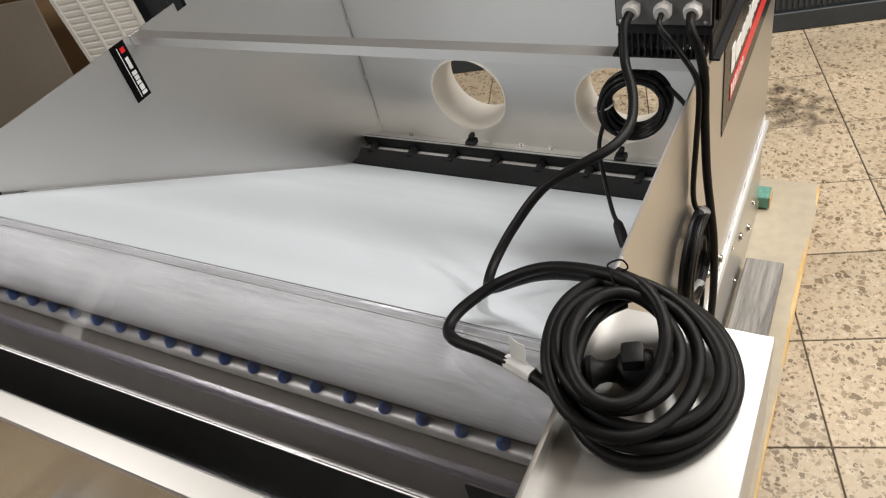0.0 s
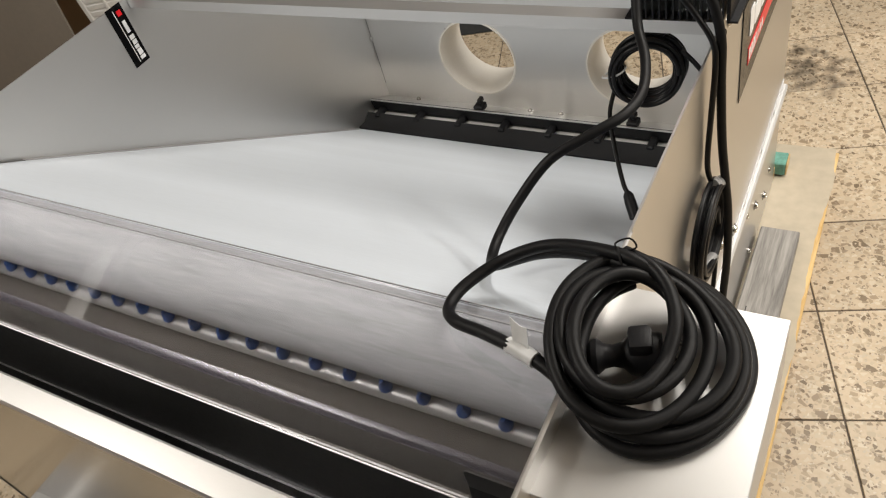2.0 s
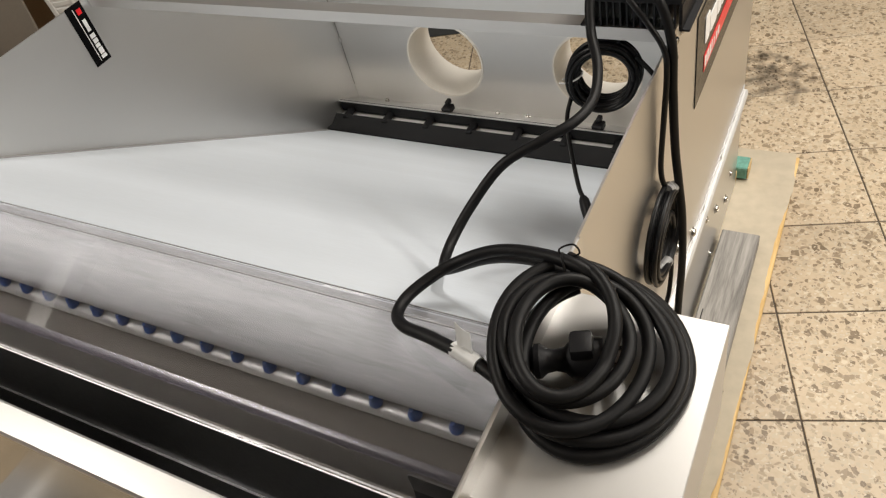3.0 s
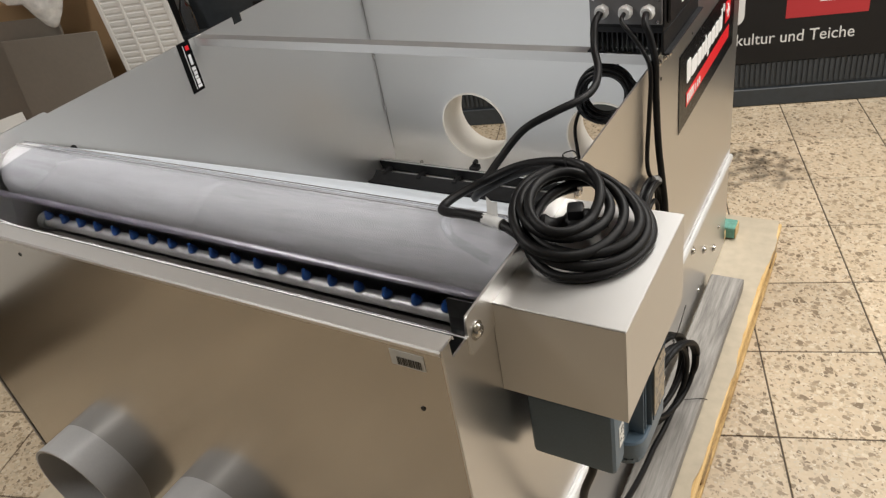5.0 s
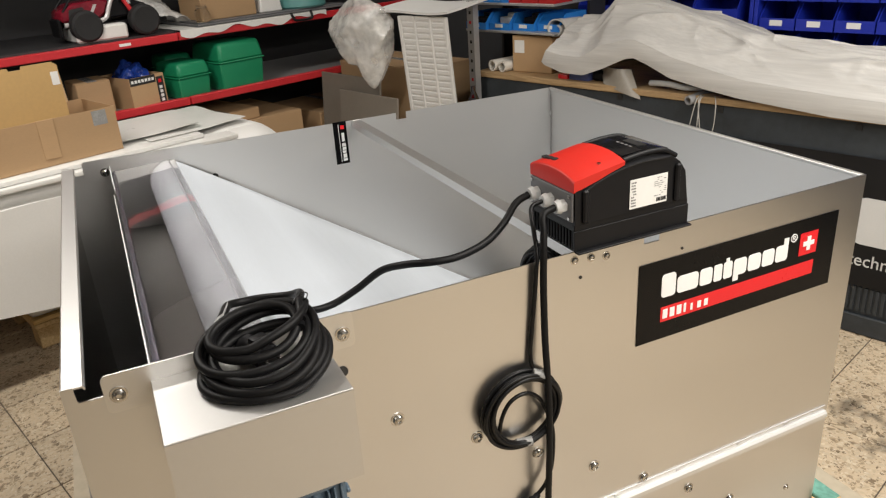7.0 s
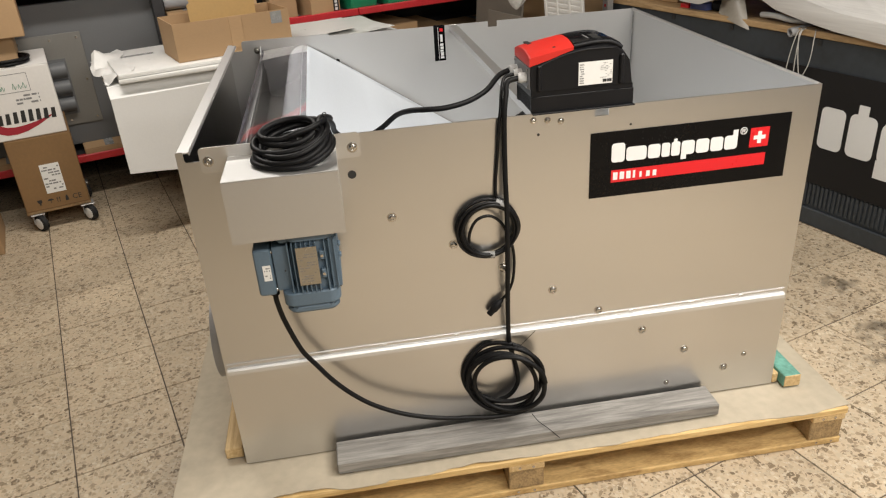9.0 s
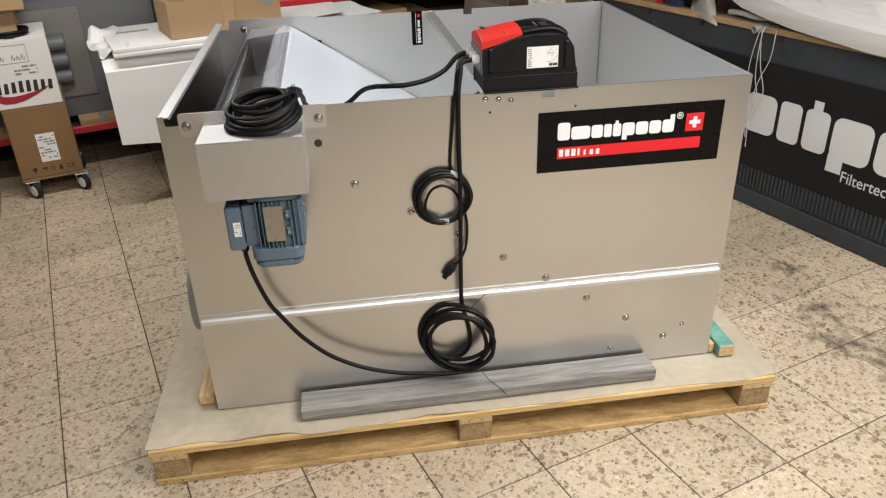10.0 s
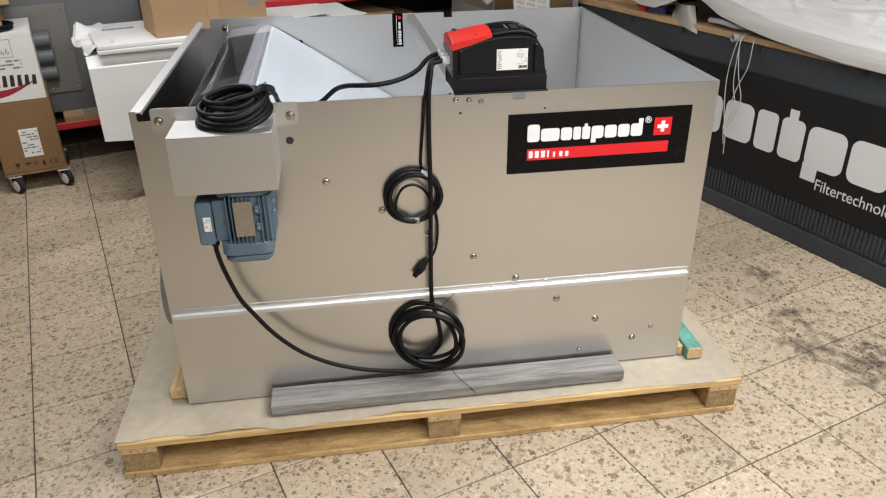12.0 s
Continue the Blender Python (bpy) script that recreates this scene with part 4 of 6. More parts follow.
part("fan_cowl", cowl, MOTOR_PAINT, motor, "blue-grey fan cowl")
part("cowl_clip", box(0.128, 0.136, 0.3340, 0.3372, 0.755, 0.800, 0.001), BLACK_PLASTIC, motor, "black spring clip on the cowl")
tbox = part("terminal_box", box(0.020, 0.134, 0.1885, 0.2260, 0.762, 0.8785, 0.006, 2), MOTOR_PAINT, motor, "blue-grey terminal box")
part("lid", box(0.014, 0.1395, 0.1450, 0.1868, 0.7545, 0.8760, 0.010, 3), MOTOR_PAINT, tbox, "rounded terminal box lid")
for z in (0.7665, 0.8640):
    part("lid_screw", cyl((0.130, 0.1868, z), (0.130, 0.1885, z), 0.004, 10), BOLT, tbox)
# black disc for the darkness in a screw hole
part("screw_hole_dark_disc", cyl((0.1338, 0.2130, 0.8140), (0.1345, 0.2130, 0.8140), 0.0022, 10), PRINT_BLACK, tbox)
part("terminal_neck", box(0.040, 0.122, 0.2250, 0.2450, 0.774, 0.868, 0.004), MOTOR_PAINT, motor)
part("plate_seat", box(0.150, 0.1632, 0.2480, 0.2895, 0.789, 0.879), MOTOR_PAINT, motor)
plate_ = part("nameplate", box(0.1634, 0.1648, 0.2450, 0.2925, 0.7860, 0.8825), PLATE_TAN, motor, "tan metal nameplate")
lines_of_print(0.249, 0.289, 0.793, 0.876, 12, on_side(0, 0, 0.1649), PRINT_GREY, plate_, 5, "engraved_bar", 0.0003, 0.6, 0.3)
for z in (0.790, 0.8785):
    part("plate_rivet", cyl((0.1648, 0.2688, z), (0.1660, 0.2688, z), 0.0018, 8), BOLT, plate_)
lab = part("label", box(0.1396, 0.1402, 0.1630, 0.1815, 0.7960, 0.8360), LABEL_WHITE, motor, "small white label")
lines_of_print(0.1655, 0.1790, 0.800, 0.832, 5, on_side(0, 0, 0.1403), PRINT_GREY, lab, 8, "printed_bar", 0.0003)
part("cable_gland", cyl((0.095, 0.176, 0.735), (0.095, 0.176, 0.756), 0.011, 12), BLACK_PLASTIC, motor)

# frequency inverter lying on the tank's edge
inv = thing("frequency_inverter", "black frequency inverter with red terminal cover on the tank's edge", "inverter")
IX0, IX1 = -0.128, 0.012
def crowned(line, x0, x1):
    """An outline in (y, z) drawn out along x, its top falling away towards both sides."""
    bm, rows_ = bmesh.new(), []
    for i in range(11):
        f = i / 10
        fall = 0.011 * abs(2 * f - 1) ** 2.4
        rows_.append([bm.verts.new((x0 + f * (x1 - x0), y, z - fall * max(0.0, min(1.0, (z - 1.203) / 0.025)))) for y, z in line])
    for a, b in zip(rows_, rows_[1:]):
        for k in range(len(line)):
            bm.faces.new((a[k], a[(k + 1) % len(line)], b[(k + 1) % len(line)], b[k]))
    bm.faces.new(rows_[0]), bm.faces.new(rows_[-1][::-1])
    bmesh.ops.recalc_face_normals(bm, faces=bm.faces)
    return bm
shoulder = [(0.836, 1.203), (0.850, 1.2085), (0.880, 1.2230), (0.905, 1.2335), (0.937, 1.2430)]
part("body", crowned([(0.836, 1.140)] + shoulder + [(0.944, 1.2400), (0.99, 1.2440), (1.045, 1.2400), (1.064, 1.226), (1.078, 1.196), (1.086, 1.140)], IX0, IX1), BLACK_PLASTIC, inv)
red_line = [(0.8325, 1.2005), (0.8325, 1.2290), (0.8340, 1.2312), (0.8365, 1.2325), (0.900, 1.2440), (0.939, 1.2500)] + [(y + 0.002, z + 0.0006) for y, z in shoulder[::-1]]
red_cover = part("terminal_cover", crowned(red_line, IX0 - 0.001, IX1 + 0.001), RED_PLASTIC, inv, "red plastic terminal cover")
part("shoulder_line", tube(smooth_path([(IX1 + 0.0005, y, z) for y, z in ((0.856, 1.200), (0.885, 1.212), (0.925, 1.224), (0.975, 1.2305), (1.035, 1.229))], 5), 0.0022, 8), BLACK_PLASTIC, inv)
for k in range(3):
    part("logo_shape", box(-0.120 + k * 0.016, -0.108 + k * 0.016, 0.852, 0.863, 1.2300, 1.2338 + 0.0013 * k), PRINT_BLACK, red_cover)
part("cover_screw", cyl((-0.006, 0.897, 1.232), (-0.006, 0.897, 1.2395), 0.0035, 10), BOLT, red_cover)
disp = prism([(0.945, 1.2440), (0.99, 1.2465), (1.02, 1.2455), (1.050, 1.2400), (1.050, 1.2350), (0.945, 1.2310)], "x", IX0 + 0.018, IX1 - 0.018, 0.001)
panel = part("display_panel", disp, surface("glossy_black_panel", (0.008, 0.008, 0.009), 0.15), inv, "glossy black display panel")
for k in range(4):
    part("key_mark", box(-0.075 + k * 0.012, -0.069 + k * 0.012, 0.986, 0.990, 1.2464, 1.2470), PRINT_GREY, panel)
part("display_window", box(-0.075, -0.03, 1.000, 1.018, 1.2455, 1.2470), PRINT_BLACK, panel)
for xx in (IX0 + 0.004, IX1 - 0.014):
    part("panel_rim", tube(smooth_path([(xx + 0.005, 0.942, 1.238), (xx + 0.005, 0.99, 1.2430), (xx + 0.005, 1.03, 1.2410), (xx + 0.005, 1.060, 1.226)], 5), 0.0050, 12), BLACK_PLASTIC, inv)
part("panel_rim", tube(smooth_path([(IX0 + 0.009, 1.058, 1.228), (-0.09, 1.064, 1.2285), (-0.03, 1.064, 1.2285), (IX1 - 0.009, 1.058, 1.228)], 5), 0.0036, 12), BLACK_PLASTIC, inv)
for y0 in (0.850, 1.052):
    part("side_rib", box(IX1 - 0.001, IX1 + 0.0065, y0, y0 + 0.012, 1.142, 1.203 if y0 < 1 else 1.214, 0.003), BLACK_PLASTIC, inv)
part("gland_plate", box(IX0 + 0.003, IX1 - 0.003, 0.8305, 0.8355, 1.146, 1.199, 0.001), GREY_PLASTIC, inv, "dark grey gland plate")
for x in (IX0 + 0.010, IX1 - 0.010):
    for z in (1.152, 1.193):
        part("plate_screw", cyl((x, 0.8285, z), (x, 0.8305, z), 0.003, 10), BOLT, inv)
for x in (-0.100, -0.055, -0.014):
    g = cyl((x, 0.8305, 1.172), (x, 0.820, 1.172), 0.0125, 6)
    merge(g, cyl((x, 0.820, 1.172), (x, 0.811, 1.172), 0.0135, 16, 0.0105))
    part("cable_gland", g, GLAND, inv, "light grey hexagonal cable gland")
part("heat_sink", box(IX0 + 0.002, IX1 - 0.002, 0.836, 1.090, 1.128, 1.1398, 0.001), BLACK_PLASTIC, inv)
for k in range(13):
    x = IX0 + 0.012 + k * 0.0097
    part("fin", box(x - 0.0013, x + 0.0013, 0.838, 1.088, 1.0905, 1.1278), BLACK_PLASTIC, inv)
for x0, x1, f0, f1 in ((IX0 + 0.001, IX0 + 0.006, IX0 - 0.010, IX0 + 0.006), (IX1 - 0.006, IX1 - 0.001, IX1 - 0.006, IX1 + 0.009)):
    part("skirt", box(x0, x1, 0.836, 1.092, 1.0900, 1.1278, 0.0008), BLACK_PLASTIC, inv)
    part("mounting_flange", box(f0, f1, 0.838, 1.094, 1.0863, 1.0898, 0.0008), BLACK_PLASTIC, inv)
lab = part("rating_label", box(IX1 + 0.0005, IX1 + 0.0012, 0.952, 1.036, 1.146, 1.201), LABEL_WHITE, inv, "white rating label with small print")
lines_of_print(0.955, 0.966, 1.149, 1.198, 9, on_side(0, 0, IX1 + 0.0013), PRINT_GREY, lab, 11, "printed_bar", 0.0003, 0.8)
lines_of_print(1.006, 1.034, 1.160, 1.198, 10, on_side(0, 0, IX1 + 0.0013), PRINT_GREY, lab, 12, "printed_bar", 0.0003, 0.5, 0.3)
lines_of_print(1.012, 1.034, 1.148, 1.157, 1, on_side(0, 0, IX1 + 0.0013), PRINT_BLACK, lab, 13, "logo_shape", 0.0003, 1.0, 0.8)

# ---- cables ----
def coil(center, radii, axis, seed, turns_pts=20, squash=(1, 1), rise=None, tilt=(0, 0), jitter=0.004):
    """A hand-wound coil: one closed-in turn per radius, wandering a little."""
    rng = random.Random(seed)
    c = Vector(center)
    pts = []
    k = len(radii)
    offs = [(rng.uniform(-1, 1) * jitter, rng.uniform(-1, 1) * jitter) for _ in range(k + 1)]
    for i in range(k):
        nxt = radii[min(i + 1, k - 1)]
        for s in range(turns_pts):
            f = s / turns_pts
            f2 = max(0, (f - 0.6) / 0.4)
            r = radii[i] + (nxt - radii[i]) * f2
            ox = offs[i][0] + (offs[i + 1][0] - offs[i][0]) * f2
            oy = offs[i][1] + (offs[i + 1][1] - offs[i][1]) * f2
            a = 2 * math.pi * f
            h = rise[i] + (rise[min(i + 1, k - 1)] - rise[i]) * f2
            p, q = ox + r * math.cos(a) * squash[0], oy + r * math.sin(a) * squash[1]
            h += tilt[0] * p + tilt[1] * q
            pts.append(c + (Vector((p, q, h)) if axis == "z" else Vector((h, p, q)) if axis == "x" else Vector((p, h, q))))
    return pts


cord = thing("power_cord", "thick black rubber power cord coiled on the gear cover", "cable")
# each turn: middle, half widths, height of the middle; all lean towards the tank's edge and rise to the tie
TURNS = ((0.071, 0.270, 0.079, 0.089, 1.0775), (0.069, 0.277, 0.071, 0.081, 1.0860), (0.058, 0.270, 0.083, 0.087, 1.0940), (0.060, 0.273, 0.073, 0.075, 1.1010),
         (0.045, 0.268, 0.072, 0.083, 1.1075), (0.041, 0.268, 0.057, 0.066, 1.1140), (0.043, 0.262, 0.043, 0.061, 1.1240))
def cord_turn(cx, cy, rx, ry, zc):
    out = []
    for k in range(24):
        a = radians(215 + 15 * k)
        w = 1 + 0.035 * math.sin(2 * a + 300 * cx) + 0.012 * math.sin(3 * a + 170 * cy)
        x, y = cx + w * rx * math.sin(a), cy - w * ry * math.cos(a)
        out.append(Vector((x, y, zc - 0.15 * (x - cx) + 0.10 * (y - cy) + 0.003 * math.sin(a + 500 * cx))))
    return out
ring = []
for now, nxt in zip(TURNS, TURNS[1:] + TURNS[-1:]):
    pa, pb = cord_turn(*now), cord_turn(*nxt)
    for k in range(24):
        f = max(0.0, (k - 16) / 8)
        ring.append(pa[k].lerp(pb[k], f * f * (3 - 2 * f)))
ring = [Vector((p.x, p.y, max(p.z, GZ1 + 0.0072 if p.x > 0.004 else TZ1 + 0.0085))) for p in ring]
ring = ring[:-8] + [Vector((0.084, 0.282, 1.1240)), Vector((0.071, 0.312, 1.1280)), Vector((0.048, 0.335, 1.1315)), Vector((0.018, 0.347, 1.1310))]
part("coil", tube(smooth_path(ring, 3), 0.0068, 14), BLACK_RUBBER, cord)
lead = [(-0.100, 0.811, 1.172), (-0.101, 0.784, 1.160), (-0.090, 0.750, 1.130), (-0.066, 0.700, 1.114), (-0.052, 0.640, 1.107), (-0.060, 0.592, 1.105), (-0.092, 0.556, 1.097), (-0.136, 0.524, 1.076),
        (-0.168, 0.484, 1.036), (-0.180, 0.438, 1.012), (-0.168, 0.392, 1.018), (-0.142, 0.366, 1.048), (-0.085, 0.362, 1.086), (-0.030, 0.350, 1.114), (0.018, 0.338, 1.124), (0.07, 0.325, 1.118)]
part("lead", tube(smooth_path(lead, 7), 0.0068, 14), BLACK_RUBBER, cord)
side_loop = [(0.06, 0.330, 1.126), (0.015, 0.340, 1.134), (-0.060, 0.358, 1.110), (-0.118, 0.350, 1.082), (-0.150, 0.308, 1.074), (-0.154, 0.275, 1.074), (-0.134, 0.253, 1.083), (-0.092, 0.241, 1.093), (-0.044, 0.227, 1.0995), (-0.012, 0.216, 1.097), (0.012, 0.205, 1.092)]
part("side_loop", tube(smooth_path(side_loop, 7), 0.0068, 14), BLACK_RUBBER, cord)
part("tape_wrap", tube([(-0.062, 0.2335, 1.0965), (-0.044, 0.2270, 1.0995), (-0.029, 0.2215, 1.1000)], 0.0082, 12), GLAND, cord, "white tape wrapped round the cord")
part("tape_flag", thicken(blob(lambda u, v: (-0.056 + 0.020 * u - 0.006 * v, 0.232 - 0.008 * u + 0.014 * v, 1.104 + 0.020 * v - 0.004 * math.sin(3 * u)), 4, 4), 0.0006), GLAND, cord, "white tape end")
plug = lathe([(0.007, -0.054), (0.0085, -0.050), (0.0165, -0.044), (0.0170, -0.039), (0.0120, -0.033), (0.0105, -0.025), (0.0125, -0.016), (0.0185, -0.010), (0.0200, -0.006), (0.0200, 0.016), (0.0188, 0.0205), (0.0, 0.021)], 24)
merge(plug, box(-0.0285, -0.010, -0.013, 0.013, -0.010, 0.012, 0.005, 2))
PL = pose(0.056, 0.266, GZ1 + 0.0265, 0, 88, 20)
pg = part("plug", plug, BLACK_PLASTIC, cord, "black mains plug with two pins", PL)
for s in (-1, 1):
    part("pin", cyl((0, s * 0.0095, 0.0205), (0, s * 0.0095, 0.041), 0.0024, 10), BOLT, pg)
tie = [(0.018, 0.352, 1.118), (0.012, 0.347, 1.136), (0.016, 0.336, 1.140), (0.022, 0.326, 1.130), (0.018, 0.330, 1.108)]
part("wire_tie", tube(smooth_path(tie, 4), 0.0013, 6), BLACK_GLOSS, cord)
part("wire_tie", tube(smooth_path([(0.016, 0.340, 1.136), (0.010, 0.345, 1.143), (0.022, 0.352, 1.146), (0.030, 0.347, 1.141), (0.020, 0.342, 1.137)], 4), 0.0010, 6), BLACK_GLOSS, cord)

mc = thing("motor_cable", "black rubber motor cable coiled against the tank side", "cable")
down = [(-0.014, 0.811, 1.172), (-0.008, 0.784, 1.166), (0.004, 0.777, 1.140), (0.014, 0.770, 1.100), (0.016, 0.768, 1.040), (0.021, 0.767, 0.940), (0.028, 0.767, 0.870), (0.035, 0.766, 0.800), (0.038, 0.764, 0.700), (0.035, 0.763, 0.600), (0.032, 0.763, 0.500), (0.026, 0.766, 0.458), (0.016, 0.773, 0.420), (0.014, 0.783, 0.380), (0.015, 0.791, 0.335), (0.015, 0.790, 0.298), (0.014, 0.768, 0.262), (0.0125, 0.723, 0.2436)]
part("drop", tube(smooth_path(down, 6), 0.0065, 14), BLACK_RUBBER, mc)
c2 = []
MTURNS = ((0.010, 0.741, 0.346, 0.104), (0.022, 0.753, 0.335, 0.106), (0.033, 0.737, 0.348, 0.084), (0.043, 0.748, 0.331, 0.101), (0.054, 0.757, 0.337, 0.093))
for k in range(114):
    n, f = divmod(k, 24)
    now, nxt = MTURNS[n], MTURNS[min(n + 1, 4)]
    f = max(0.0, (f - 14) / 10)
    d, cy, cz, r = [p + (q - p) * f * f * (3 - 2 * f) for p, q in zip(now, nxt)]
    a = radians(-100 - 15 * k)
    r *= 1 + 0.02 * math.sin(2 * a + 30 * d)
    c2.append(Vector((max(d + 0.30 * (r * math.cos(a) + 0.03), 0.008), cy + r * math.cos(a), cz + r * math.sin(a))))
part("coil", tube(smooth_path(c2, 3), 0.0065, 14), BLACK_RUBBER, mc)
tail = [(0.091, 0.848, 0.345), (0.088, 0.845, 0.300), (0.070, 0.822, 0.256), (0.058, 0.770, 0.227), (0.054, 0.700, 0.224), (0.050, 0.640, 0.2305), (0.050, 0.570, 0.242), (0.050, 0.502, 0.261), (0.050, 0.435, 0.289), (0.050, 0.370, 0.3295), (0.050, 0.321, 0.374), (0.050, 0.279, 0.424), (0.051, 0.242, 0.482), (0.055, 0.210, 0.540), (0.072, 0.184, 0.640), (0.092, 0.176, 0.710), (0.095, 0.176, 0.742)]
part("tail", tube(smooth_path(tail, 7), 0.0065, 14), BLACK_RUBBER, mc)
part("wire_tie", tube(smooth_path([(0.050, 0.770, 0.425), (0.056, 0.772, 0.44), (0.050, 0.774, 0.452), (0.020, 0.774, 0.448), (0.016, 0.772, 0.43)], 4), 0.0013, 6), BLACK_GLOSS, mc)
part("wire_tie", tube(smooth_path([(0.052, 0.772, 0.440), (0.06, 0.79, 0.460), (0.066, 0.830, 0.505)], 4), 0.0009, 6), BLACK_GLOSS, mc)
part("wire_tie", tube(smooth_path([(0.056, 0.822, 0.215), (0.07, 0.838, 0.195), (0.100, 0.862, 0.186), (0.112, 0.888, 0.160)], 4), 0.0011, 6), BLACK_GLOSS, mc)

sc = thing("sensor_cable", "thin black sensor cable coiled and taped on the tank side", "cable")
d2 = [(-0.055, 0.811, 1.172), (-0.050, 0.786, 1.166), (-0.022, 0.772, 1.140), (0.004, 0.763, 1.105), (0.010, 0.757, 1.07), (0.008, 0.752, 1.00), (0.006, 0.745, 0.92), (0.010, 0.745, 0.885), (0.016, 0.755, 0.870)]
part("drop", tube(smooth_path(d2, 6), 0.0042, 12), BLACK_GLOSS, sc)
c1 = coil((0.010, 0.721, 0.800), [0.074, 0.080, 0.070, 0.077, 0.066, 0.079, 0.072], "x", 9, 22, (1.0, 0.97), [0.0, 0.002, 0.006, 0.009, 0.012, 0.014, 0.016], (0, 0), 0.004)
part("coil", tube(smooth_path(c1, 3), 0.0040, 12), BLACK_GLOSS, sc)
part("inner_loop", tube(smooth_path([(0.018, 0.668, 0.760), (0.022, 0.672, 0.800), (0.024, 0.690, 0.832), (0.024, 0.722, 0.840), (0.022, 0.752, 0.818), (0.020, 0.772, 0.775), (0.018, 0.784, 0.735), (0.016, 0.787, 0.690), (0.016, 0.782, 0.640), (0.016, 0.768, 0.605), (0.014, 0.752, 0.585)], 5), 0.0040, 12), BLACK_GLOSS, sc)
for p in (((0.016, 0.742, 0.873), (0.022, 0.766, 0.862)), ((0.016, 0.706, 0.727), (0.022, 0.735, 0.727))):
    part("tape_wrap", tube([p[0], p[1]], 0.0095, 12), TAPE, sc, "crumpled clear tape")
PLG = tube([(0.014, 0.752, 0.585), (0.015, 0.745, 0.578), (0.015, 0.742, 0.574), (0.015, 0.728, 0.558), (0.015, 0.724, 0.553), (0.015, 0.715, 0.543)], 0.01, 12, True, [0.006, 0.0075, 0.0115, 0.0115, 0.0085, 0.0085])
part("connector", PLG, BLACK_PLASTIC, sc, "black round connector")

lc = thing("level_cable", "thin black cable coiled and hung inside the tank", "cable")
c3 = coil((-0.112, 0.850, 0.995), [0.048, 0.053, 0.043, 0.050, 0.054, 0.046, 0.051, 0.041, 0.049, 0.053, 0.044], "y", 15, 20, (1.0, 1.05), [-0.014, -0.010, -0.008, -0.004, 0.0, 0.002, 0.005, 0.008, 0.010, 0.013, 0.016], (0.2, 0.1), 0.003)
part("coil", tube(smooth_path(c3, 3), 0.0037, 12), BLACK_GLOSS, lc)
part("drop", tube(smooth_path([(-0.160, 0.838, 0.965), (-0.158, 0.80, 0.94), (-0.135, 0.75, 0.915), (-0.108, 0.70, 0.893), (-0.095, 0.683, 0.886)], 6), 0.0036, 12), BLACK_GLOSS, lc)
part("connector", tube([(-0.097, 0.685, 0.888), (-0.094, 0.681, 0.885), (-0.088, 0.672, 0.879), (-0.076, 0.654, 0.867)], 0.008, 12, True, [0.005, 0.008, 0.009, 0.0085]), BLACK_PLASTIC, lc, "black round connector")
part("hanger", tube(smooth_path([(-0.09, 0.855, 1.050), (-0.07, 0.86, 1.075), (-0.075, 0.865, 1.10)], 4), 0.0022, 6), BLACK_GLOSS, lc)
part("branch", tube(smooth_path([(-0.06, 0.855, 1.030), (-0.035, 0.852, 1.005), (-0.015, 0.84, 0.985), (-0.008, 0.83, 0.96)], 5), 0.0037, 12), BLACK_GLOSS, lc)
part("cable_tie", tube(smooth_path([(-0.178, 0.836, 0.985), (-0.165, 0.828, 0.990), (-0.148, 0.830, 0.997), (-0.144, 0.848, 0.998), (-0.160, 0.862, 0.992)], 4, True), 0.0015, 6), GLAND, lc, "white cable tie")

# ---- surroundings, in room axes ----
def at_room(u, v, z=0.0, turn=0.0):
    return ROOM @ pose(u, v, z, 0, 0, turn)


def carton(label, w, d, h, m, material=None, tape=True, open_top=False):
    """A cardboard box, w along x, d along y, its base at z = 0; open ones have four sides and flaps."""
    material = material or CARTON
    ob = thing("carton", label, "carton", m)
    t = 0.004
    if not open_top:
        part("body", box(-w / 2, w / 2, -d / 2, d / 2, 0, h, 0.004), material, ob)
        part("top_flap", box(-w / 2 + 0.001, w / 2 - 0.001, -d / 2 + 0.001, -0.0015, h + 0.0002, h + 0.003, 0.001), material, ob)
        part("top_flap", box(-w / 2 + 0.001, w / 2 - 0.001, 0.0015, d / 2 - 0.001, h + 0.0002, h + 0.003, 0.001), material, ob)
        if tape:
            part("tape", box(-w / 2 + 0.002, w / 2 - 0.002, -0.025, 0.025, h + 0.0032, h + 0.0036), TAPE, ob, "clear packing tape")
    else:
        part("base", box(-w / 2, w / 2, -d / 2, d / 2, 0, t), material, ob)
        for x in (-w / 2, w / 2 - t):
            part("side", box(x, x + t, -d / 2, d / 2, t, h), material, ob)
        for y in (-d / 2, d / 2 - t):
            part("side", box(-w / 2 + t, w / 2 - t, y, y + t, t, h), material, ob)
    return ob


# workbench with dark front and banner
BV, BZ = 2.80, 0.895
bench = thing("workbench", "long workbench with worn wooden top and dark slate front", "workbench", at_room(0, 0))
part("bench_top", box(-1.86, 3.2, BV, 3.62, BZ - 0.03, BZ, 0.003), BENCH_WOOD, bench, "worn plywood bench top")
part("front_panel", box(-1.86, 3.2, BV + 0.012, BV + 0.03, 0.006, BZ - 0.031, 0.002), SLATE, bench, "scuffed dark slate front panel")
part("plinth", box(-1.55, 3.2, BV - 0.004, BV + 0.010, 0.003, 0.085, 0.003), SLATE, bench)
